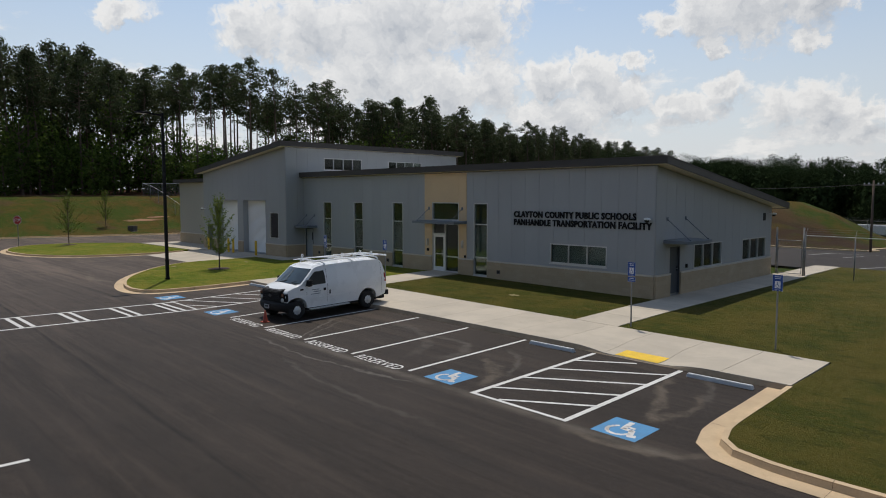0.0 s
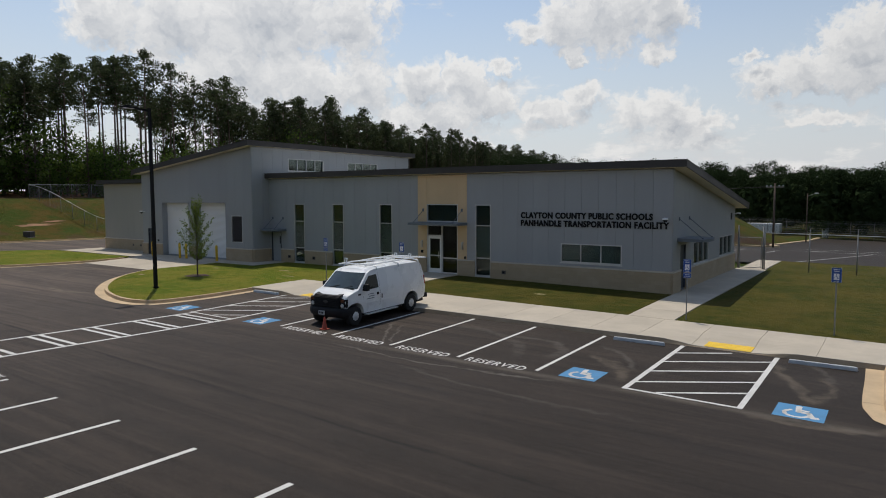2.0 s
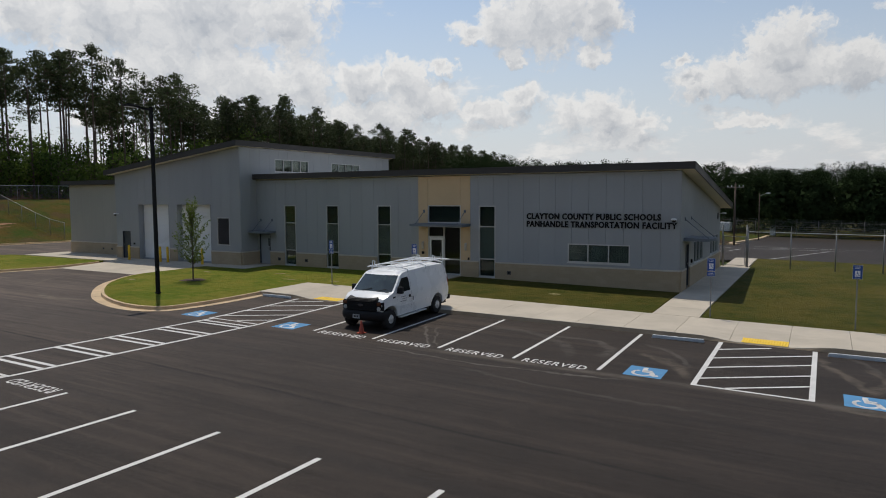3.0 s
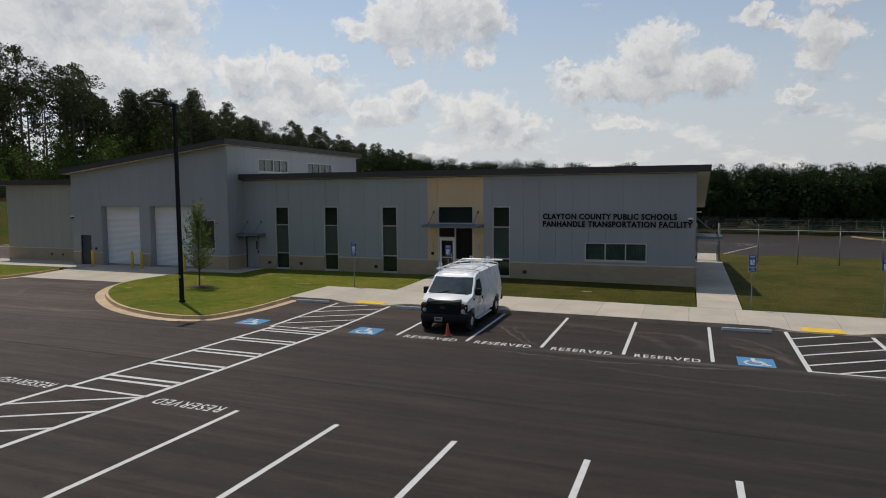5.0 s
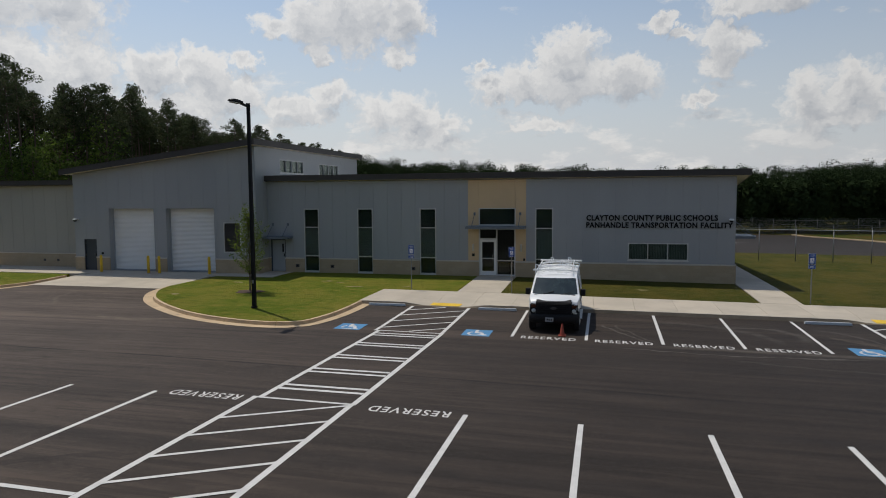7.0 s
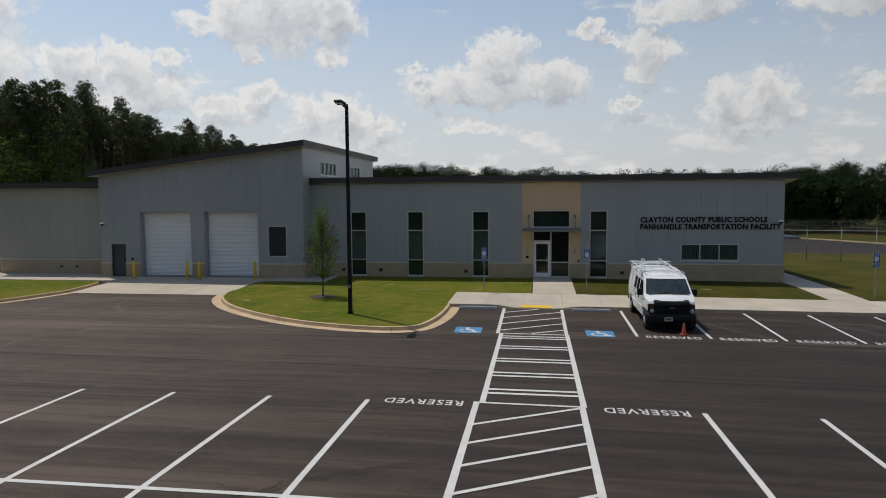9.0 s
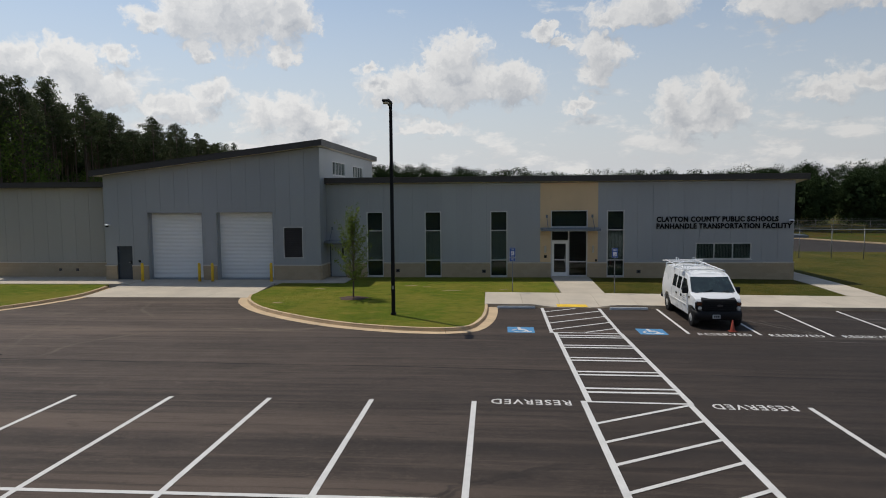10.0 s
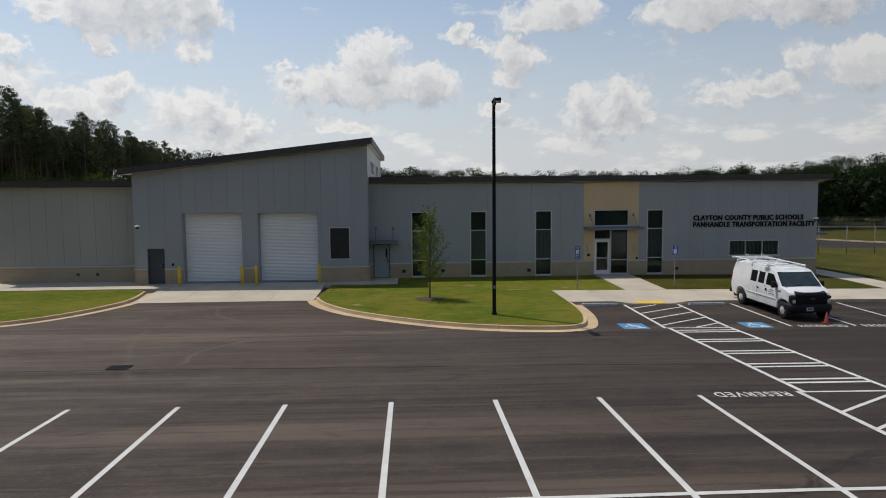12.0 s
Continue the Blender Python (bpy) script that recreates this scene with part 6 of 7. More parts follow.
chain_fence("fence", [(1.55, 14.3), (44.0, 14.3)], "galvanised chain-link fence with slanted wire arms on the east lawn", 2.35, 2.5, 0.14, True, None, 0.0022)
chain_fence("fence", [(-24, 90), (-4, 86), (14, 83.5), (27, 82), (62, 78)], "far galvanised chain-link fence behind the back lot", 2.4, 3.0, 0.22, True, lambda x, y: land(x, y) + 0.05, 0.010, WIRE)
chain_fence("fence", [(-72, 12), (-93, 12), (-96, 40), (-96, 70)], "galvanised chain-link fence that climbs the bank", 2.0, 3.0, 0.2, False, land, 0.009)


def gate():
    z = top(0.9, 14.3)
    root = thing("gate", pose(-0.06, 14.3, z), "galvanised chain-link walk gate at the end of the path", "gate")
    for x in (0.05, 1.52):
        bm = bmesh.new(); rod(bm, (x, 0, -0.2), (x, 0, 2.7), 0.05, seg=10); post = part("gate_post", bm, GALV, root, smooth=True)
        bm = bmesh.new(); lathe(bm, [(0.055, 2.7), (0.05, 2.74), (0.01, 2.77)], 10, "Z", (x, 0, 0)); part("cap", bm, GALV, post)
    fr = bmesh.new()
    for a, b in (((0.13, 0, 0.08), (1.42, 0, 0.08)), ((0.13, 0, 2.0), (1.42, 0, 2.0)), ((0.13, 0, 0.08), (0.13, 0, 2.0)), ((1.42, 0, 0.08), (1.42, 0, 2.0))):
        rod(fr, a, b, 0.022, seg=8)
    part("gate_frame", fr, GALV, root)
    part("latch", bbox(1.4, 1.5, -0.05, 0.03, 0.98, 1.08), GALV, root)
    bm = bmesh.new()
    for j in range(-13, 10):
        for s in (1, -1):
            t0, t1, z0, z1 = j * 0.14, j * 0.14 + 1.9, 0.1, 2.0
            if t0 < 0: z0 -= t0; t0 = 0
            if t1 > 1.28: z1 -= t1 - 1.28; t1 = 1.28
            if t1 - t0 < 0.05: continue
            u0, u1 = (t0, t1) if s > 0 else (1.28 - t0, 1.28 - t1)
            bm.faces.new([bm.verts.new(v) for v in ((0.13 + u0, 0, z0 - 0.0035), (0.13 + u1, 0, z1 - 0.0035), (0.13 + u1, 0, z1 + 0.0035), (0.13 + u0, 0, z0 + 0.0035))])
    tagged(part("wire_fabric", bm, GALV, root), kind="stuff")


gate()


# ---------------------------------------------------------------- the van
def van():
    root = thing("van", pose(-9.02, -11.415, lot(-9.02, -11.415) + 0.005, 0, 0, 0.8), "white full-size cargo van with a black grille and a roof rack", "van")
    root.rotation_euler[0] = radians(0.9)
    AX = ((-1.94, 0.42), (1.56, 0.42))

    def wide(y, z):
        """Half width of the body: tumblehome upwards, a slight taper at the nose and tail."""
        w = 0.975 - 0.05 * ease((0.78 - z) / 0.4)
        if z > 1.15:
            w -= 0.17 * ((z - 1.15) / 0.95) ** 1.2
        w -= 0.12 * ease((-1.95 - y) / 0.5) + 0.07 * ease((y - 2.2) / 0.45)
        return w
    # side outline, from the rear foot over the roof to the nose and back along the sill
    prof = [(2.60, 0.52), (2.63, 1.0), (2.58, 1.5), (2.46, 1.86), (2.36, 1.97), (2.18, 2.03), (1.5, 2.05), (0.3, 2.05), (-0.62, 2.03), (-0.93, 1.99), (-1.09, 1.92),
            (-1.34, 1.69), (-1.62, 1.44), (-1.73, 1.35), (-1.81, 1.32), (-2.06, 1.26), (-2.27, 1.16), (-2.35, 1.07), (-2.38, 0.95), (-2.38, 0.55), (-2.34, 0.42)]
    for cy, r in ((AX[0][0], 0.49), (AX[1][0], 0.49)):
        arc = [(cy + r * math.cos(a), 0.38 + r * math.sin(a)) for a in np.linspace(math.pi, 0, 12)]
        prof += [(arc[0][0], 0.40)] + arc[1:-1] + [(arc[-1][0], 0.40)]
    bm = bmesh.new()
    f = bm.faces.new([bm.verts.new((0, y, z)) for y, z in prof])
    for z in (0.62, 0.84, 1.0, 1.15, 1.3, 1.45, 1.6, 1.75, 1.9, 2.02):
        bmesh.ops.bisect_plane(bm, geom=bm.verts[:] + bm.edges[:] + bm.faces[:], plane_co=(0, 0, z), plane_no=(0, 0, 1), dist=1e-4)
    for y in (-2.3, -2.0, -1.0, 0.3, 1.0, 2.4):
        bmesh.ops.bisect_plane(bm, geom=bm.verts[:] + bm.edges[:] + bm.faces[:], plane_co=(0, y, 0), plane_no=(0, 1, 0), dist=1e-4)
    side = bm.faces[:]
    ex = bmesh.ops.extrude_face_region(bm, geom=side)
    far = {v for v in ex["geom"] if isinstance(v, bmesh.types.BMVert)}
    for v in bm.verts:
        w = wide(v.co.y, v.co.z)
        v.co.x = w if v in far else -w
    # a crown across the roof and bonnet
    cross = [e for e in bm.edges if abs(e.verts[0].co.x - e.verts[1].co.x) > 1.2]
    bmesh.ops.subdivide_edges(bm, edges=cross, cuts=5, use_grid_fill=True)
    for v in bm.verts:
        t = abs(v.co.x) / wide(v.co.y, v.co.z)
        if t < 0.95 and v.co.z > 1.05 and v.co.y < 2.5:
            v.co.z += 0.055 * (1 - t * t) if v.co.z > 1.97 or v.co.y < -1.8 else 0
        if t < 0.95 and v.co.y < -1.0:
            v.co.y -= 0.10 * (1 - t * t)
    bmesh.ops.recalc_face_normals(bm, faces=bm.faces[:])
    body = part("body", bm, VAN_WHITE, root, smooth=True)
    mod = body.modifiers.new("edge", "BEVEL"); mod.width, mod.segments, mod.limit_method, mod.angle_limit = 0.035, 2, "ANGLE", radians(40)
    mod.harden_normals = False
    ws = body.modifiers.new("wn", "WEIGHTED_NORMAL"); ws.keep_sharp = True

    def skin(s, pts, lift=0.006):
        """A panel that lies on the side s of the body."""
        b = bmesh.new()
        vs = [b.verts.new((s * (wide(y, z) + lift), y, z)) for y, z in pts]
        f = b.faces.new(vs)
        ex = bmesh.ops.extrude_face_region(b, geom=[f])
        for v in ex["geom"]:
            if isinstance(v, bmesh.types.BMVert):
                v.co.x -= s * (lift + 0.004)
        bmesh.ops.recalc_face_normals(b, faces=b.faces[:])
        return b

    def window_on(s, y0, y1, z0, z1, lean=0.0, nm="side_window"):
        outline = [(y0 + lean, z1), (y1, z1), (y1, z0), (y0, z0)]
        part(nm, skin(s, outline, 0.008), BLACK_GLASS, root, "dark tinted side window")
    for s in (1, -1):
        bmw = [(-1.06, 1.80), (-0.62, 1.82), (-0.58, 1.60), (-0.58, 1.30), (-1.54, 1.28), (-1.47, 1.42)]
        part("door_window", skin(s, bmw, 0.008), BLACK_GLASS, root, "dark front door window")
        door = [(-1.42, 0.55), (-0.22, 0.55), (-0.22, 0.552), (-1.42, 0.552)]
        for a, b, c, d in ((-0.505, -0.495, 0.55, 1.9), (-1.50, -1.49, 0.95, 1.32)) + (((0.14, 0.15, 0.55, 1.9), (0.80, 0.81, 0.7, 1.9)) if s < 0 else ((2.33, 2.34, 0.6, 1.9),)):
            zs = [c, (c + 1.15) / 2, 1.15, 1.5, d] if d > 1.5 else [c, 1.0, d]
            b2 = bmesh.new()
            prev = None
            for z in zs:
                pr = [b2.verts.new((s * (wide(y, z) + 0.003), y, z)) for y in (a, b)]
                if prev: b2.faces.new((prev[0], prev[1], pr[1], pr[0]))
                prev = pr
            part("door_gap", b2, BLACK_PLASTIC, root)
        part("door_handle", skin(s, [(-0.70, 1.13), (-0.60, 1.13), (-0.60, 1.03), (-0.70, 1.03)], 0.03), BLACK_PLASTIC, root)
        part("side_moulding", skin(s, [(-1.42, 0.80), (1.05, 0.80), (1.05, 0.765), (-1.42, 0.765)], 0.012), VAN_WHITE, root)
        # lettering on the door, too small to read
        for k, (a, b) in enumerate(((-1.24, -0.90), (-1.18, -0.84), (-1.30, -0.86))):
            part("text_bar", skin(s, [(a, 1.12 - k * 0.085), (b, 1.12 - k * 0.085), (b, 1.095 - k * 0.085), (a, 1.095 - k * 0.085)], 0.006), CANOPY, root)
        part("text_bar", skin(s, [(-1.80, 1.19), (-1.64, 1.19), (-1.64, 1.13), (-1.80, 1.13)], 0.006), BLACK_METAL, root)
        mir = part("mirror", bbox(s * 1.07 - 0.10, s * 1.07 + 0.10, -1.50, -1.34, 1.27, 1.53, 0.03, 2), BLACK_PLASTIC, root, "black door mirror")
        b2 = bmesh.new(); rod(b2, (s * 0.93, -1.40, 1.36), (s * 1.03, -1.42, 1.38), 0.022); part("mirror_arm", b2, BLACK_PLASTIC, mir)
        part("mirror_glass", bbox(s * 1.07 - 0.08, s * 1.07 + 0.08, -1.339, -1.334, 1.295, 1.51), RIM, mir)
        tail = part("tail_light", skin(s, [(2.50, 1.42), (2.585, 1.42), (2.61, 1.05), (2.53, 1.05)], 0.012), RED_LENS, root, "red tail light")
    part("running_board", bbox(0.86, 1.04, -1.35, 0.55, 0.33, 0.375, 0.012, 2), RIM, root, "silver running board")
    window_on(-1, -0.42, 0.08, 1.30, 1.80, 0.03)
    window_on(-1, 0.22, 0.74, 1.30, 1.80, 0.03)
    part("door_handle", skin(-1, [(-0.02, 1.10), (0.09, 1.10), (0.09, 1.04), (-0.02, 1.04)], 0.03), BLACK_PLASTIC, root)
    part("fuel_flap", skin(1, [(-0.42, 1.02), (-0.36, 1.02), (-0.36, 0.86), (-0.42, 0.86)], 0.006), BLACK_PLASTIC, root)
    # windscreen
    b = bmesh.new()
    rows = []
    for y, z in ((-1.105, 1.905), (-1.345, 1.685), (-1.55, 1.502), (-1.715, 1.362)):
        w = wide(y, z) - 0.075
        rows.append([b.verts.new((w * t, y - 0.10 * (1 - t * t) - 0.012, z + 0.008)) for t in np.linspace(-1, 1, 9)])
    for p, q in zip(rows, rows[1:]):
        for i in range(8):
            b.faces.new((p[i], q[i], q[i + 1], p[i + 1]))
    part("windscreen", b, WINDSCREEN, root, "dark windscreen with cloud reflections", smooth=True)
    for x in (-0.45, 0.25):
        b = bmesh.new(); rod(b, (x, -1.85, 1.36), (x + 0.42, -1.74, 1.47), 0.012); part("wiper", b, BLACK_PLASTIC, root)
    part("cowl", bbox(-0.78, 0.78, -1.86, -1.77, 1.335, 1.36, 0.01), BLACK_PLASTIC, root)
    # nose: black bonnet guard, grille, lamps, bumper with swept-back corners
    b = bmesh.new()
    solid(b, [(-0.66, -2.515, 0.70), (0.66, -2.515, 0.70), (0.70, -2.270, 0.70), (-0.70, -2.270, 0.70), (-0.66, -2.505, 1.16), (0.66, -2.505, 1.16), (0.70, -2.225, 1.235), (-0.70, -2.225, 1.235)])
    bmesh.ops.bevel(b, geom=b.edges[:], offset=0.03, segments=2, affect="EDGES")
    grille = part("grille", b, BLACK_PLASTIC, root, "black grille under a bonnet guard")
    for z in (0.74, 0.82, 0.90, 0.98, 1.06):
        part("grille_bar", bbox(-0.56, 0.56, -2.540, -2.510, z, z + 0.035, 0.008), BLACK_METAL, grille)
    b = bmesh.new(); lathe(b, [(0.10, 0), (0.085, 0.02)], 16, "Z")
    for v in b.verts:
        v.co = (v.co.x * 1.2, -2.542 - v.co.z, 0.94 + v.co.y * 0.5)
    part("badge", b, LOUVRE, grille, "plain oval badge")
    for s in (1, -1):
        b = bmesh.new()
        solid(b, [(s * 0.78 - 0.12, -2.47, 0.72), (s * 0.78 + 0.12, -2.47 + 0.10 * (s > 0), 0.72), (s * 0.78 + 0.12, -2.26, 0.72), (s * 0.78 - 0.12, -2.26, 0.72),
                  (s * 0.78 - 0.12, -2.45, 1.08), (s * 0.78 + 0.12, -2.45 + 0.10 * (s > 0), 1.08), (s * 0.78 + 0.12, -2.26, 1.08), (s * 0.78 - 0.12, -2.26, 1.08)])
        bmesh.ops.bevel(b, geom=b.edges[:], offset=0.03, segments=2, affect="EDGES")
        lamp = part("headlight", b, BLACK_PLASTIC, root, "headlight in a black surround")
        b = bmesh.new(); lathe(b, [(0.085, 0), (0.07, 0.03), (0.02, 0.04)], 14, "Z")
        for v in b.verts:
            v.co = (s * 0.76 + v.co.x, -2.455 - v.co.z, 0.82 + v.co.y)
        part("lens", b, LAMP_LENS, lamp)
        part("indicator", bbox(s * 0.77 - 0.09, s * 0.77 + 0.09, -2.475, -2.440, 0.94, 1.05, 0.01), AMBER_LENS, lamp)
    b = bmesh.new()
    arc = [(-0.97, -2.05), (-0.965, -2.30), (-0.90, -2.48), (-0.70, -2.56), (-0.35, -2.60), (0.35, -2.60), (0.70, -2.56), (0.90, -2.48), (0.965, -2.30), (0.97, -2.05)]
    rows = [[b.verts.new((x * k, y + d, z)) for x, y in arc] for k, d, z in ((0.93, 0.07, 0.36), (0.97, 0.03, 0.40), (1.0, 0.0, 0.50), (1.0, 0.0, 0.63), (0.97, 0.03, 0.70), (0.90, 0.14, 0.715))]
    for p, q in zip(rows, rows[1:]):
        for i in range(len(arc) - 1):
            b.faces.new((p[i], p[i + 1], q[i + 1], q[i]))
    bumper = part("front_bumper", b, BLACK_PLASTIC, root, "black front bumper", smooth=True)
    plate = part("number_plate", bbox(-0.30, 0.0, -2.635, -2.600, 0.44, 0.59), SIGN_GREY, bumper, "grey number plate")
    for u in (-0.25, -0.175, -0.10):
        part("bar", bbox(u, u + 0.05, -2.641, -2.6365, 0.485, 0.555), BLACK_METAL, plate)
    part("rear_bumper", bbox(-0.93, 0.93, 2.58, 2.74, 0.45, 0.66, 0.03, 2), BLACK_PLASTIC, root, "black rear step bumper")
    part("underbody", bbox(-0.78, 0.78, -2.3, 2.6, 0.30, 0.56), BLACK_PLASTIC, root)
    for s in (1, -1):
        for y, _ in AX:
            r = 0.375
            b = bmesh.new()
            lathe(b, [(0.24, -0.115), (0.34, -0.12), (r - 0.01, -0.10), (r, -0.05), (r, 0.05), (r - 0.01, 0.10), (0.34, 0.12), (0.24, 0.115)], 28, "X", (s * 0.84, y, r))
            wheel = part("wheel", b, RUBBER, root, "black tyre on a steel rim", smooth=True)
            b = bmesh.new()
            cap = [(0.235, 0.07), (0.235, 0.112), (0.205, 0.106), (0.155, 0.122), (0.085, 0.135), (0.07, 0.150), (0.02, 0.155)]
            lathe(b, cap if s > 0 else [(q, -w) for q, w in cap[::-1]], 24, "X", (s * 0.84, y, r))
            rim = part("rim", b, RIM, wheel, "silver wheel cover", smooth=True)
            for k in range(9):
                b = bmesh.new()
                a = 2 * math.pi * k / 9
                c = Vector((s * (0.84 + 0.109), y + 0.178 * math.cos(a), r + 0.178 * math.sin(a)))
                rod(b, c, c + Vector((s * 0.012, 0, 0)), 0.030, seg=6)
                part("vent_hole", b, BLACK_PLASTIC, wheel)
    # roof rack: three hoops with upright clamps, two rails and a rear roller
    rack = new("roof_rack"); rack.parent = root
    tagged(rack, "white tubular ladder rack")
    for y in (-0.55, 0.85, 2.2):
        b = bmesh.new()
        pts = [(-0.86, y, 1.96), (-0.84, y, 2.10), (-0.5, y, 2.155), (0.5, y, 2.155), (0.84, y, 2.10), (0.86, y, 1.96)]
        for p, q in zip(pts, pts[1:]):
            rod(b, p, q, 0.028, seg=8)
        part("crossbar", b, VAN_WHITE, rack)
    for x in (-0.78, 0.62):
        b = bmesh.new(); rod(b, (x, -0.95, 2.17), (x, 2.55, 2.20), 0.024, seg=8); part("rail", b, VAN_WHITE, rack)
    for x0, y0, x1, y1 in ((-0.6, -0.45, 0.55, 1.0), (-0.7, 1.0, 0.4, 2.1)):
        b = bmesh.new(); rod(b, (x0, y0, 2.22), (x1, y1, 2.26), 0.022, seg=8); part("brace", b, VAN_WHITE, rack)
    for x, y in ((-0.80, -0.5), (0.12, 0.9), (-0.35, 2.2), (0.42, 2.2)):
        b = bmesh.new()
        rod(b, (x - 0.045, y - 0.04, 2.14), (x - 0.055, y + 0.02, 2.37), 0.02, seg=6); rod(b, (x + 0.055, y - 0.04, 2.14), (x + 0.055, y + 0.02, 2.34), 0.02, seg=6); rod(b, (x - 0.055, y + 0.02, 2.35), (x + 0.055, y + 0.02, 2.335), 0.016, seg=6)
        rod(b, (x - 0.14, y - 0.04, 2.165), (x + 0.16, y - 0.04, 2.165), 0.02, seg=6)
        part("clamp", b, VAN_WHITE, rack)
    b = bmesh.new(); rod(b, (-0.9, 2.62, 2.18), (0.95, 2.62, 2.18), 0.035, seg=10); part("roller", b, VAN_WHITE, rack)
    b = bmesh.new(); box(b, -0.95, -0.83, -0.62, -0.2, 2.12, 2.145); part("bracket", b, VAN_WHITE, rack)


SIGN_GREY = paint("plate_grey", (0.42, 0.43, 0.43), 0.5, var=0.06, scale=8, fine=30)
AMBER_LENS = paint("amber_lens", (0.10, 0.035, 0.015), 0.2, var=0.1, scale=12, fine=60)
WINDSCREEN = paint("windscreen_glass", (0.022, 0.034, 0.031), 0.03, var=0.5, scale=1.6, fine=6, bump=0.0, spec=0.5, ior=1.85)
BLACK_GLASS = paint("tinted_glass", (0.010, 0.013, 0.013), 0.04, var=0.3, scale=3, fine=12, bump=0.0, spec=0.5, ior=1.33)
van()


# ---------------------------------------------------------------- trees
def leaf_quads(bm, rng, centre, radius, count, size, squash=0.8):
    """A ragged clump of small leaf faces."""
    for _ in range(count):
        d = Vector(rng.normal(0, 1, 3)).normalized()
        r = radius * rng.uniform(0.25, 1.0) ** 0.6
        p = Vector(centre) + Vector((d.x * r, d.y * r, d.z * r * squash))
        u = Vector(rng.normal(0, 1, 3)).normalized()
        w = u.cross(Vector(rng.normal(0, 1, 3))).normalized()
        s = size * rng.uniform(0.6, 1.3)
        bm.faces.new([bm.verts.new(q) for q in (p - u * s, p - w * s * 0.5, p + u * s, p + w * s * 0.5)])


class Sprays:
    """Gathers many small three-cornered leaf or needle sprays into one mesh."""
    def __init__(self, seed):
        self.rng, self.v, self.n = np.random.default_rng(seed), [], 0

    def clump(self, centre, rx, rz, count, size, shell=0.45, outward=0.5):
        r = self.rng
        d = r.normal(0, 1, (count, 3)); d /= np.linalg.norm(d, axis=1)[:, None]
        p = np.array(centre) + d * (r.uniform(shell, 1.0, count) ** 0.6)[:, None] * np.array((rx, rx, rz))
        out = d * outward + r.normal(0, 0.5, (count, 3))
        u = np.cross(out, r.normal(0, 1, (count, 3))); u /= np.linalg.norm(u, axis=1)[:, None]
        w = np.cross(u, out); w /= np.linalg.norm(w, axis=1)[:, None]
        s = size * r.uniform(0.6, 1.35, count)[:, None]
        self.v.append(np.stack((p - u * s * 0.9, p + u * s * 0.9 - w * s * 0.25, p + w * s * 1.1), 1).reshape(-1, 3))
        self.n += count

    def mesh(self, name, material):
        me = bpy.data.meshes.new(name)
        me.from_pydata(np.concatenate(self.v).tolist(), [], np.arange(3 * self.n).reshape(-1, 3).tolist())
        me.materials.append(material)
        return new(name, me)


def pine(seed, h, deep):
    """A loblolly pine: tall bare trunk, tufted boughs on the upper part; deep: how far down the crown reaches."""
    rng = np.random.default_rng(seed)
    root = thing("pine_tree", pose(0, 0, -200), "tall pine with bare trunk and ragged dark crown", "tree", "pine wood")
    bm = bmesh.new()
    r = 0.11 + 0.0045 * h
    lean = rng.uniform(-0.7, 0.7, 2)
    bow = lambda t: Vector((lean[0] * t * t, lean[1] * t * t, h * t))
    ts = (0, 0.3, 0.6, 0.85, 0.985)
    for i, (a, b) in enumerate(zip(ts, ts[1:])):
        rod(bm, bow(a), bow(b), r * (1 - 0.21 * i), r * (1 - 0.21 * (i + 1)), 6, False)
    crown = Sprays(seed)
    k, t = 0, deep
    while t < 0.975:
        u = (t - deep) / (1 - deep)
        env = (0.55 + 0.45 * math.sin(math.pi * min(1, u / 0.85))) * (1.0 if u < 0.6 else 1.0 - 1.5 * (u - 0.6))
        reach = 3.0 * max(0.22, env) * rng.uniform(0.45, 1.15)
        a = 2.4 * k + rng.uniform(-0.7, 0.7)
        base = bow(t)
        tip = base + Vector((math.cos(a) * reach, math.sin(a) * reach, reach * rng.uniform(0.05, 0.45)))
        rod(bm, base, tip, 0.05, 0.02, 4, False)
        crown.clump(tip, rng.uniform(0.65, 1.05), rng.uniform(0.40, 0.60), 46, 0.17)
        crown.clump(base.lerp(tip, 0.62), rng.uniform(0.5, 0.85), 0.42, 28, 0.17)
        t += rng.uniform(0.008, 0.016)
        k += 1
    crown.clump(bow(0.985), 0.5, 0.6, 40, 0.16)
    for k in range(10):
        t = rng.uniform(0.28, deep); a = rng.uniform(0, 6.28); q = rng.uniform(0.4, 1.3)
        rod(bm, bow(t), bow(t) + Vector((math.cos(a) * q, math.sin(a) * q, rng.uniform(-0.2, 0.3))), 0.03, 0.01, 3, False)
    part("trunk", bm, BARK, root)
    crown.mesh("crown", NEEDLE).parent = root
    return root


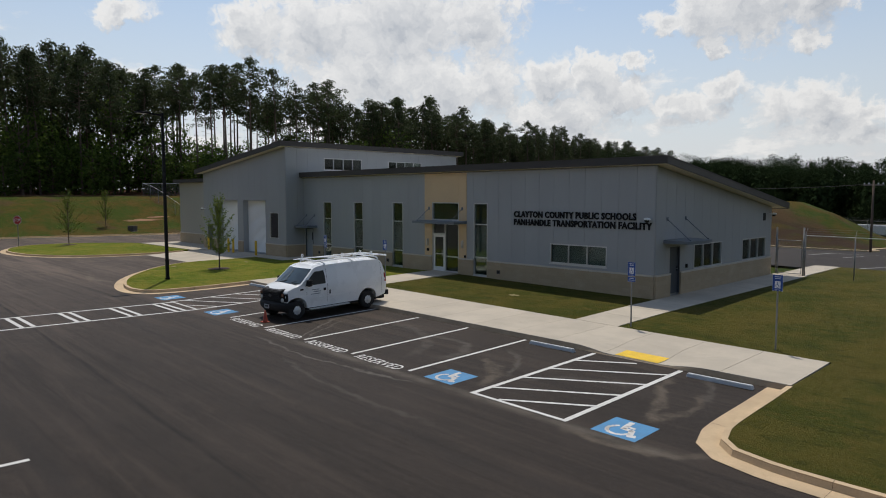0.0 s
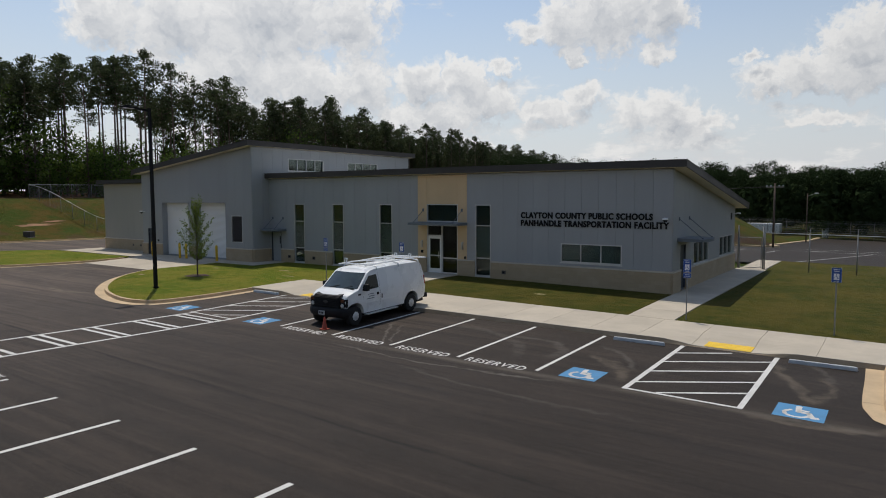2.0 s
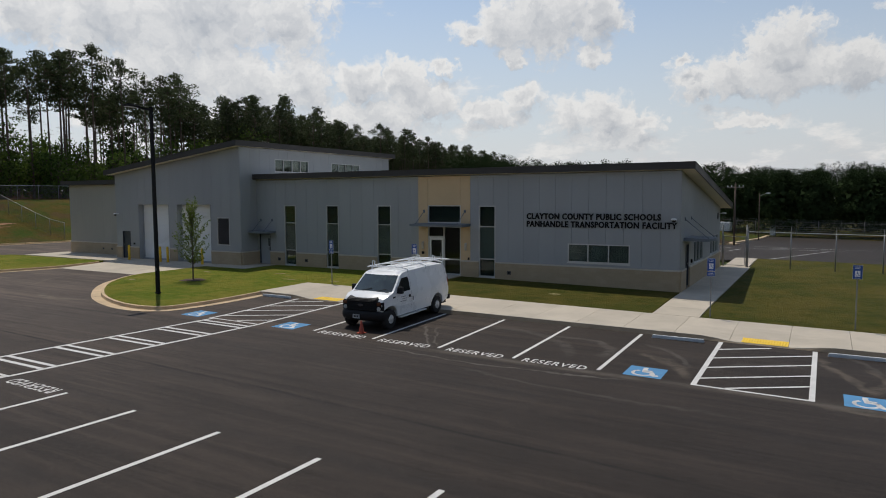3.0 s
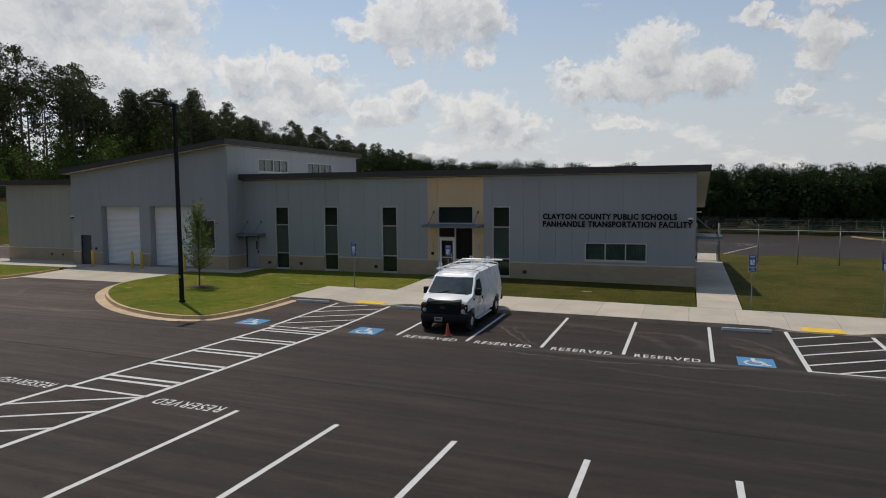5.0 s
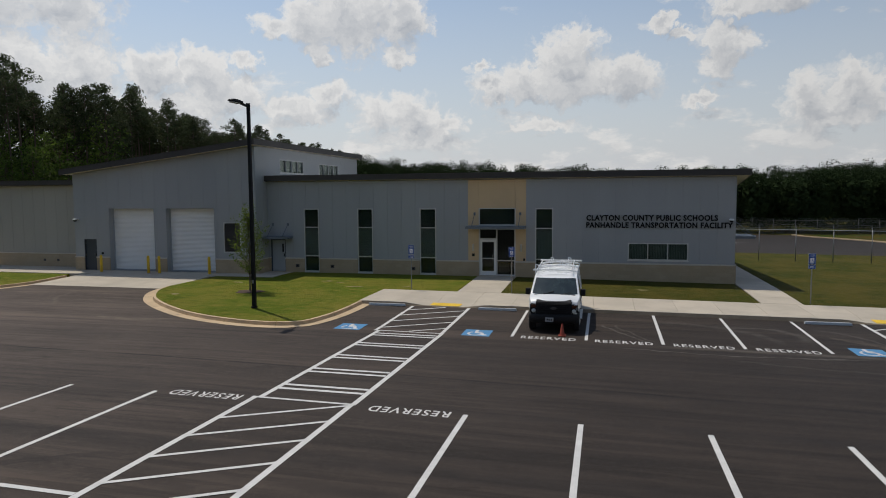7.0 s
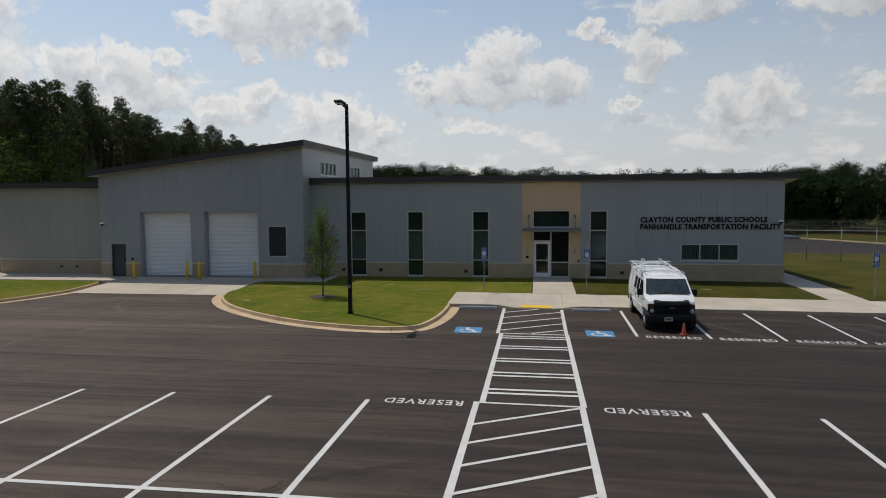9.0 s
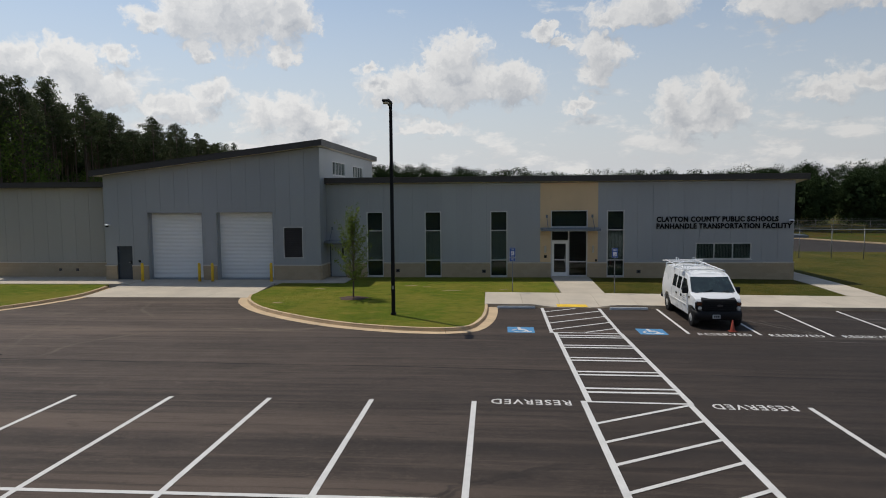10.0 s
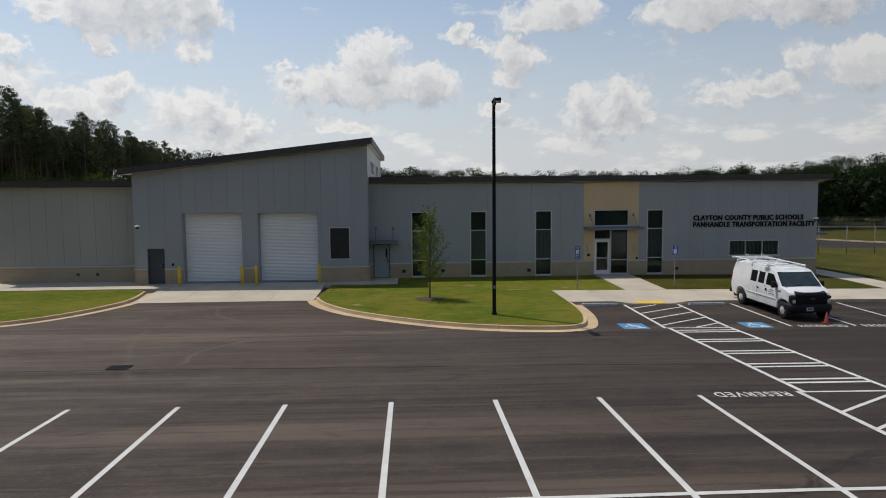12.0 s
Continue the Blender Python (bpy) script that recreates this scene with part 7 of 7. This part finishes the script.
def broadleaf(seed, h, spread, mat, label, group, bark=BARK, clumps=26, leaf=0.17, low=0.25, count=44):
    root = thing("broadleaf_tree", pose(0, 0, -200), label, "tree", group)
    rng = np.random.default_rng(seed)
    bm, crown = bmesh.new(), Sprays(seed)
    rod(bm, (0, 0, 0), (0.1, 0.05, h * 0.5), 0.010 * h + 0.03, 0.006 * h + 0.03, 7, False)
    rod(bm, (0.1, 0.05, h * 0.5), (0, 0.1, h * 0.9), 0.006 * h + 0.03, 0.02, 6, False)
    for k in range(clumps):
        t = low + (0.97 - low) * (k + 0.5) / clumps
        a = 2.4 * k + rng.uniform(-0.5, 0.5)
        env = math.sin(math.pi * min(1, max(0.12, (t - low * 0.7) / (1.12 - low * 0.7)))) ** 0.7
        reach = spread * env * rng.uniform(0.35, 1.05)
        tip = Vector((math.cos(a) * reach, math.sin(a) * reach, h * t))
        rod(bm, (0.05, 0.05, h * t * 0.75), tip, 0.006 * h, 0.012, 4, False)
        crown.clump(tip, spread * rng.uniform(0.28, 0.5), spread * rng.uniform(0.22, 0.36), count, leaf)
    part("trunk", bm, bark, root)
    crown.mesh("crown", mat).parent = root
    return root


def scatter_wood():
    """The pine wood on the bank: deep and dark in the south, a thin open belt in the middle, closed again in the north."""
    rng = np.random.default_rng(7)
    open_pines = [pine(20 + i, h, d) for i, (h, d) in enumerate(((20.5, 0.70), (22.0, 0.66), (23.0, 0.72), (21.0, 0.64), (19.0, 0.68)))]
    full_pines = [pine(30 + i, h, d) for i, (h, d) in enumerate(((20.5, 0.48), (22.5, 0.52), (18.5, 0.44), (21.5, 0.56)))]
    shrubs = [broadleaf(60 + i, h, s, LEAF, "leafy undergrowth tree below the pines on the bank", "bank undergrowth", clumps=26, low=0.10) for i, (h, s) in enumerate(((6.0, 2.3), (8.0, 2.7), (5.0, 2.1), (9.5, 2.8)))]
    y = -16.0
    while y < 215:
        belt = ease((y - 15) / 7) * ease((66 - y) / 12)
        for row in range(6):
            x = -102 - row * 4.6 + rng.uniform(-2.2, 2.2) - 0.0002 * (y - 60) ** 2
            yy = y + rng.uniform(-2.0, 2.0)
            kinds = open_pines if rng.uniform() < 0.15 + 0.85 * belt else full_pines
            s = rng.uniform(0.93, 1.12) * (1.05 if yy < 22 else 1.07 if yy < 48 else 1.01 if yy < 62 else 0.96 - 0.0018 * max(0.0, yy - 75))
            if rng.uniform() < 0.96 - 0.26 * belt:
                t = copy_thing(kinds[int(rng.integers(len(kinds)))], pose(x, yy, land(x, yy) - 0.2, 0, 0, rng.uniform(0, 360)))
                t.scale = (s, s, s)
        for row in range(4):
            x, yy = -100 - row * 5 + rng.uniform(-2.5, 2.5), y + rng.uniform(-2.6, 2.6)
            s = rng.uniform(0.75, 1.15) * (1.65 - 0.28 * belt - 0.85 * ease((y - 66) / 10))
            t = copy_thing(shrubs[int(rng.integers(len(shrubs)))], pose(x, yy, land(x, yy) - 0.3, 0, 0, rng.uniform(0, 360)))
            t.scale = (s, s, s * rng.uniform(0.8, 1.1))
        y += 4.4
    for o in open_pines + full_pines + shrubs:
        for c in (*o.children_recursive, o):
            bpy.data.objects.remove(c)


scatter_wood()


def far_wood(name, spots, label, seed, leaf=0.3, dense=60):
    """Distant woods in one mesh: crowns of many billowing clumps round a closed heart, on trunks."""
    s = Sprays(seed)
    rng = s.rng
    for x, y, h in spots:
        z = land(x, y)
        tall = rng.uniform(0.20, 0.31)
        top_heavy = rng.uniform(0.46, 0.62)
        for j in range(5 + int(h / 2)):
            t = rng.uniform(0.10, 0.93)
            rr = h * tall * math.sqrt(max(0.12, 1 - ((t - top_heavy) / (1.02 - top_heavy if t > top_heavy else top_heavy + 0.15)) ** 2))
            a = rng.uniform(0, 6.28)
            q = rr * rng.uniform(0.3, 0.85)
            s.clump((x + q * math.cos(a), y + q * math.sin(a), z + h * t), h * rng.uniform(0.08, 0.14), h * rng.uniform(0.06, 0.10), dense, leaf, 0.3, 1.0)
        s.clump((x, y, z + h * 0.48), h * tall * 0.66, h * 0.36, 150, h * 0.042, 0.3, 1.0)
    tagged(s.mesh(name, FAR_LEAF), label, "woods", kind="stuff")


rng = np.random.default_rng(3)
SKYLINE = ((-80, 15), (-65, 14), (-45, 11.8), (-30, 11.0), (-12, 9.8), (10, 9.4), (22, 9.4), (34, 10.4), (45, 10.8), (53, 11.2), (60, 12.0), (70, 13.2), (120, 14.8))


def skyline(x):
    for (a, za), (b, zb) in zip(SKYLINE, SKYLINE[1:]):
        if x < b:
            return za + (zb - za) * max(0.0, (x - a) / (b - a))
    return SKYLINE[-1][1]


spots = []
for k in range(520):
    y = 87 + rng.uniform() ** 1.3 * 40
    x = -80 + 185 * rng.uniform()
    if x < -2:
        y += 8 + 14 * ease((-20 - x) / 40)
    d = (y + 36) / 121
    h = 4.7 + (skyline(-10 + (x + 10) / d) - 4.7) * d * (rng.uniform(0.78, 0.96) if rng.uniform() < 0.75 else rng.uniform(0.96, 1.08)) - land(x, y)
    spots.append((x, y, h))
far_wood("woods_north", spots, "dark mixed woods beyond the back lot", 11, 0.15, 135)
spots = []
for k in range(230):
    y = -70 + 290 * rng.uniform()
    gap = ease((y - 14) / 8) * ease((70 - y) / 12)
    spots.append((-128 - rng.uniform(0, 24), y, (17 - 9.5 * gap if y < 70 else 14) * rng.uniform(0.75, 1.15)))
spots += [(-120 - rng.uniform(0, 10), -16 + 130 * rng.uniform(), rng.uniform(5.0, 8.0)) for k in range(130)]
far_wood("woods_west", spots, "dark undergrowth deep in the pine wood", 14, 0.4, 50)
spots = []
for k in range(150):
    y = -140 + 300 * rng.uniform()
    spots.append((98 + rng.uniform(0, 30) + 0.1 * abs(y), y, 15 * rng.uniform(0.75, 1.15)))
far_wood("woods_east", spots, "dark mixed woods east of the site", 12, 0.7, 30)
# unseen woods added to the south so the windows reflect something dark
spots = [(-150 + 300 * rng.uniform(), -94 - rng.uniform(0, 26), 17 * rng.uniform(0.75, 1.15)) for k in range(150)]
spots += [(-88 - rng.uniform(0, 22), -62 - 45 * rng.uniform(), 18 * rng.uniform(0.75, 1.15)) for k in range(40)]
far_wood("woods_south", spots, "dark unseen mixed woods added south of the lot", 13, 1.2, 16)


def sapling(x, y, z, h, spread, seed, label, mulch=True, leaf=0.06, n=64):
    rng = np.random.default_rng(seed)
    root = thing("young_tree", pose(x, y, z), label, "tree", "young trees")
    bm, crown = bmesh.new(), bmesh.new()
    rod(bm, (0, 0, -0.1), (0.03, 0, h * 0.45), 0.045, 0.03, 8, False)
    rod(bm, (0.03, 0, h * 0.45), (0, 0.02, h * 0.96), 0.03, 0.008, 6, False)
    low = 0.24
    for k in range(n):
        t = low + (0.99 - low) * ((k + 0.5) / n) ** 0.9
        a = 2.399 * k + rng.uniform(-0.4, 0.4)
        u = (t - low) / (1 - low)
        env = math.sin(math.pi * (0.14 + 0.74 * u)) ** 0.8 * (1.12 - 0.5 * u)
        reach = spread * env * rng.uniform(0.35, 1.2)
        base = Vector((0.02, 0.01, h * max(0.2, t - 0.16 - 0.10 * u)))
        tip = Vector((math.cos(a) * reach, math.sin(a) * reach, h * t + 0.12))
        bend = base.lerp(tip, 0.5) + Vector((0, 0, -0.08))
        rod(bm, base, bend, 0.013, 0.008, 4, False); rod(bm, bend, tip, 0.008, 0.003, 4, False)
        for s in (0.35, 0.5, 0.65, 0.8, 0.92, 1.05):
            leaf_quads(crown, rng, base.lerp(tip, s), 0.11 + 0.05 * rng.uniform(), int(9 - 3 * s), leaf, 1.1)
    part("trunk", bm, BARK, root)
    part("crown", crown, YOUNG_LEAF, root)
    if mulch:
        bm = bmesh.new()
        ring = [bm.verts.new((0.72 * math.cos(a) * (1 + 0.12 * math.sin(5 * a)), 0.66 * math.sin(a) * (1 + 0.1 * math.cos(3 * a)), 0.008)) for a in np.linspace(0, 2 * math.pi, 25)[:-1]]
        mid = [bm.verts.new((v.co.x * 0.55, v.co.y * 0.55, 0.045)) for v in ring]
        for i in range(24):
            bm.faces.new((ring[i], ring[(i + 1) % 24], mid[(i + 1) % 24], mid[i]))
        bm.faces.new(mid)
        for v in bm.verts:
            v.co.z += top(x + v.co.x, y + v.co.y) - z
        ob = part("mulch_bed", bm, MULCH)
        ob.matrix_basis = pose(x, y, z)
        tagged(ob, "round bed of dark mulch under the young tree", "mulch")


sapling(-24.96, -8.38, top(-24.96, -8.38), 4.5, 1.0, 5, "young slender tree with fresh green leaves in a mulch bed")
sapling(-54.3, -9.0, top(-54.3, -9.0), 5.0, 1.5, 6, "young tree with thin green leaves on the west lawn", True, 0.06, 44)
sapling(-76.6, 1.25, land(-76.6, 1.25), 4.6, 1.2, 7, "young tree with thin green leaves on the bank", False, 0.06, 44)


def utility_box(x, y):
    z = land(x, y)
    root = thing("utility_box", pose(x, y, z, 0, 0, 20) @ Matrix.Diagonal((0.72, 0.72, 0.72, 1)), "dark green utility box at the foot of the bank", "utility box")
    part("cabinet", bbox(-0.7, 0.7, -0.45, 0.45, 0, 0.85, 0.05, 2), LOUVRE, root)
    part("lid", bbox(-0.74, 0.74, -0.49, 0.49, 0.85, 0.92, 0.02), LOUVRE, root)
    part("plinth", bbox(-0.85, 0.85, -0.6, 0.6, -0.3, 0.04), CONCRETE, root)


utility_box(-74, 3.6)


def utility_pole(x, y, h, lamp):
    z = land(x, y)
    root = thing("utility_pole", pose(x, y, z - 0.3), "weathered wooden utility pole behind the lot" + (" with a street light arm" if lamp else " with a cross arm"), "utility pole", "utility poles")
    bm = bmesh.new(); rod(bm, (0, 0, 0), (0, 0, h), 0.13 if not lamp else 0.09, 0.09 if not lamp else 0.06, 10); part("pole", bm, BARK, root, smooth=True)
    if lamp:
        bm = bmesh.new(); rod(bm, (0, 0, h - 0.4), (0.9, -0.2, h), 0.03); part("lamp_arm", bm, GALV, root)
        part("lamp_head", bbox(0.85, 1.35, -0.32, -0.1, h - 0.05, h + 0.08, 0.03), SIGN_WHITE, root)
    else:
        part("cross_arm", bbox(-0.9, 0.9, -0.06, 0.06, h - 0.5, h - 0.38), PALE_BARK, root)
        for u in (-0.8, -0.4, 0.4, 0.8):
            bm = bmesh.new(); lathe(bm, [(0.03, h - 0.38), (0.05, h - 0.3), (0.03, h - 0.22)], 8, "Z", (u, 0, 0)); part("insulator", bm, SIGN_WHITE, root)


utility_pole(-3.1, 48.7, 7.5, False)
utility_pole(-2.3, 70.6, 7.1, True)
bm = bmesh.new()
pts = []
for i in range(25):
    t = i / 24
    pts.append(Vector((-3.1 - 48 * t, 48.7 + 30 * t, land(-3.1, 48.7) + 6.85 - 4.2 * t * (1 - t) + 2 * t)))
for a, b in zip(pts, pts[1:]):
    rod(bm, a, b, 0.03, seg=4, caps=False)
tagged(part("overhead_cable", bm, BLACK_METAL), "sagging overhead cable from the utility pole", "cable")


def box_trailer(x, y, length):
    """A long white box body on two axles, its east end at x."""
    root = thing("box_trailer", pose(x, y, land(x, y), 0, 0, -4), "long low white box trailer parked behind the mound", "trailer")
    part("body", bbox(-length, 0, -1.0, 1.0, 0.45, 1.95, 0.05, 2), SIGN_WHITE, root)
    part("chassis", bbox(-length, -0.1, -0.8, 0.8, 0.33, 0.45), BLACK_METAL, root)
    for u in (0.55, 0.66):
        for w in (-0.95, 0.95):
            bm = bmesh.new(); rod(bm, (-length * u, w - 0.1, 0.34), (-length * u, w + 0.1, 0.34), 0.34, seg=16); part("wheel", bm, RUBBER, root)
    bm = bmesh.new(); lathe(bm, [(0.14, 1.95), (0.14, 2.05), (0.06, 2.1)], 10, "Z", (-length * 0.25, 0, 0)); part("roof_vent", bm, GALV, root)


box_trailer(-8.2, 90.5, 6.5)


def cabinet(x, y):
    root = thing("equipment_cabinet", pose(x, y, land(x, y), 0, 0, 12), "white equipment cabinet by the far fence", "cabinet")
    part("body", bbox(-0.4, 0.4, -0.3, 0.3, 0.1, 1.45, 0.02), SIGN_WHITE, root)
    part("plinth", bbox(-0.45, 0.45, -0.35, 0.35, -0.2, 0.1), CONCRETE, root)
    part("door", bbox(-0.35, 0.35, -0.315, -0.3, 0.16, 1.4, 0.004), SIGN_WHITE, root)
    part("roof", bbox(-0.45, 0.45, -0.36, 0.36, 1.45, 1.5, 0.01), SIGN_WHITE, root)


cabinet(-1.6, 88.5)


# ---------------------------------------------------------------- ground cover
def soil_patch(x, y, rx, ry, zf, seed, name="soil_patch"):
    rng = np.random.default_rng(seed)
    bm = bmesh.new()
    ring = []
    for a in np.linspace(0, 2 * math.pi, 29)[:-1]:
        k = 1 + 0.25 * math.sin(2 * a + seed) + 0.2 * math.sin(5 * a + seed * 2) + rng.uniform(-0.25, 0.25)
        px, py = x + rx * k * math.cos(a), y + ry * k * math.sin(a)
        ring.append(bm.verts.new((px, py, zf(px, py) + 0.006)))
    c = bm.verts.new((x, y, zf(x, y) + 0.012))
    for i in range(28):
        bm.faces.new((ring[i], ring[(i + 1) % 28], c))
    tagged(part(name, bm, SOIL if max(rx, ry) > 1.2 else paint_stop2, kind="structure"), "bare patch in the grass", "soil")


paint_stop2 = paint("dry_straw", (0.25, 0.21, 0.085), 0.95, var=0.2, scale=3, fine=40, bump=0.3)
for i, (x, y, rx, ry) in enumerate(((-22.6, -3.9, 0.34, 0.16), (-21.7, -4.3, 0.2, 0.1), (-20.2, -5.7, 0.4, 0.14), (-27.5, -5.2, 0.3, 0.15), (-28.4, -9.8, 0.25, 0.14), (-5.2, -3.6, 0.3, 0.15), (-17.4, -5.2, 0.25, 0.12))):
    soil_patch(x, y, rx, ry, top, i)
for x, y, rx, ry, k in ((-79.0, 6.6, 0.35, 2.6, 21), (-80.2, 9.2, 0.3, 1.3, 22), (-97.0, 12.0, 0.7, 3.5, 23), (-97.5, -1.0, 0.6, 3.0, 24)):
    soil_patch(x, y, rx, ry, lambda u, v: land(u, v) + 0.03, k)
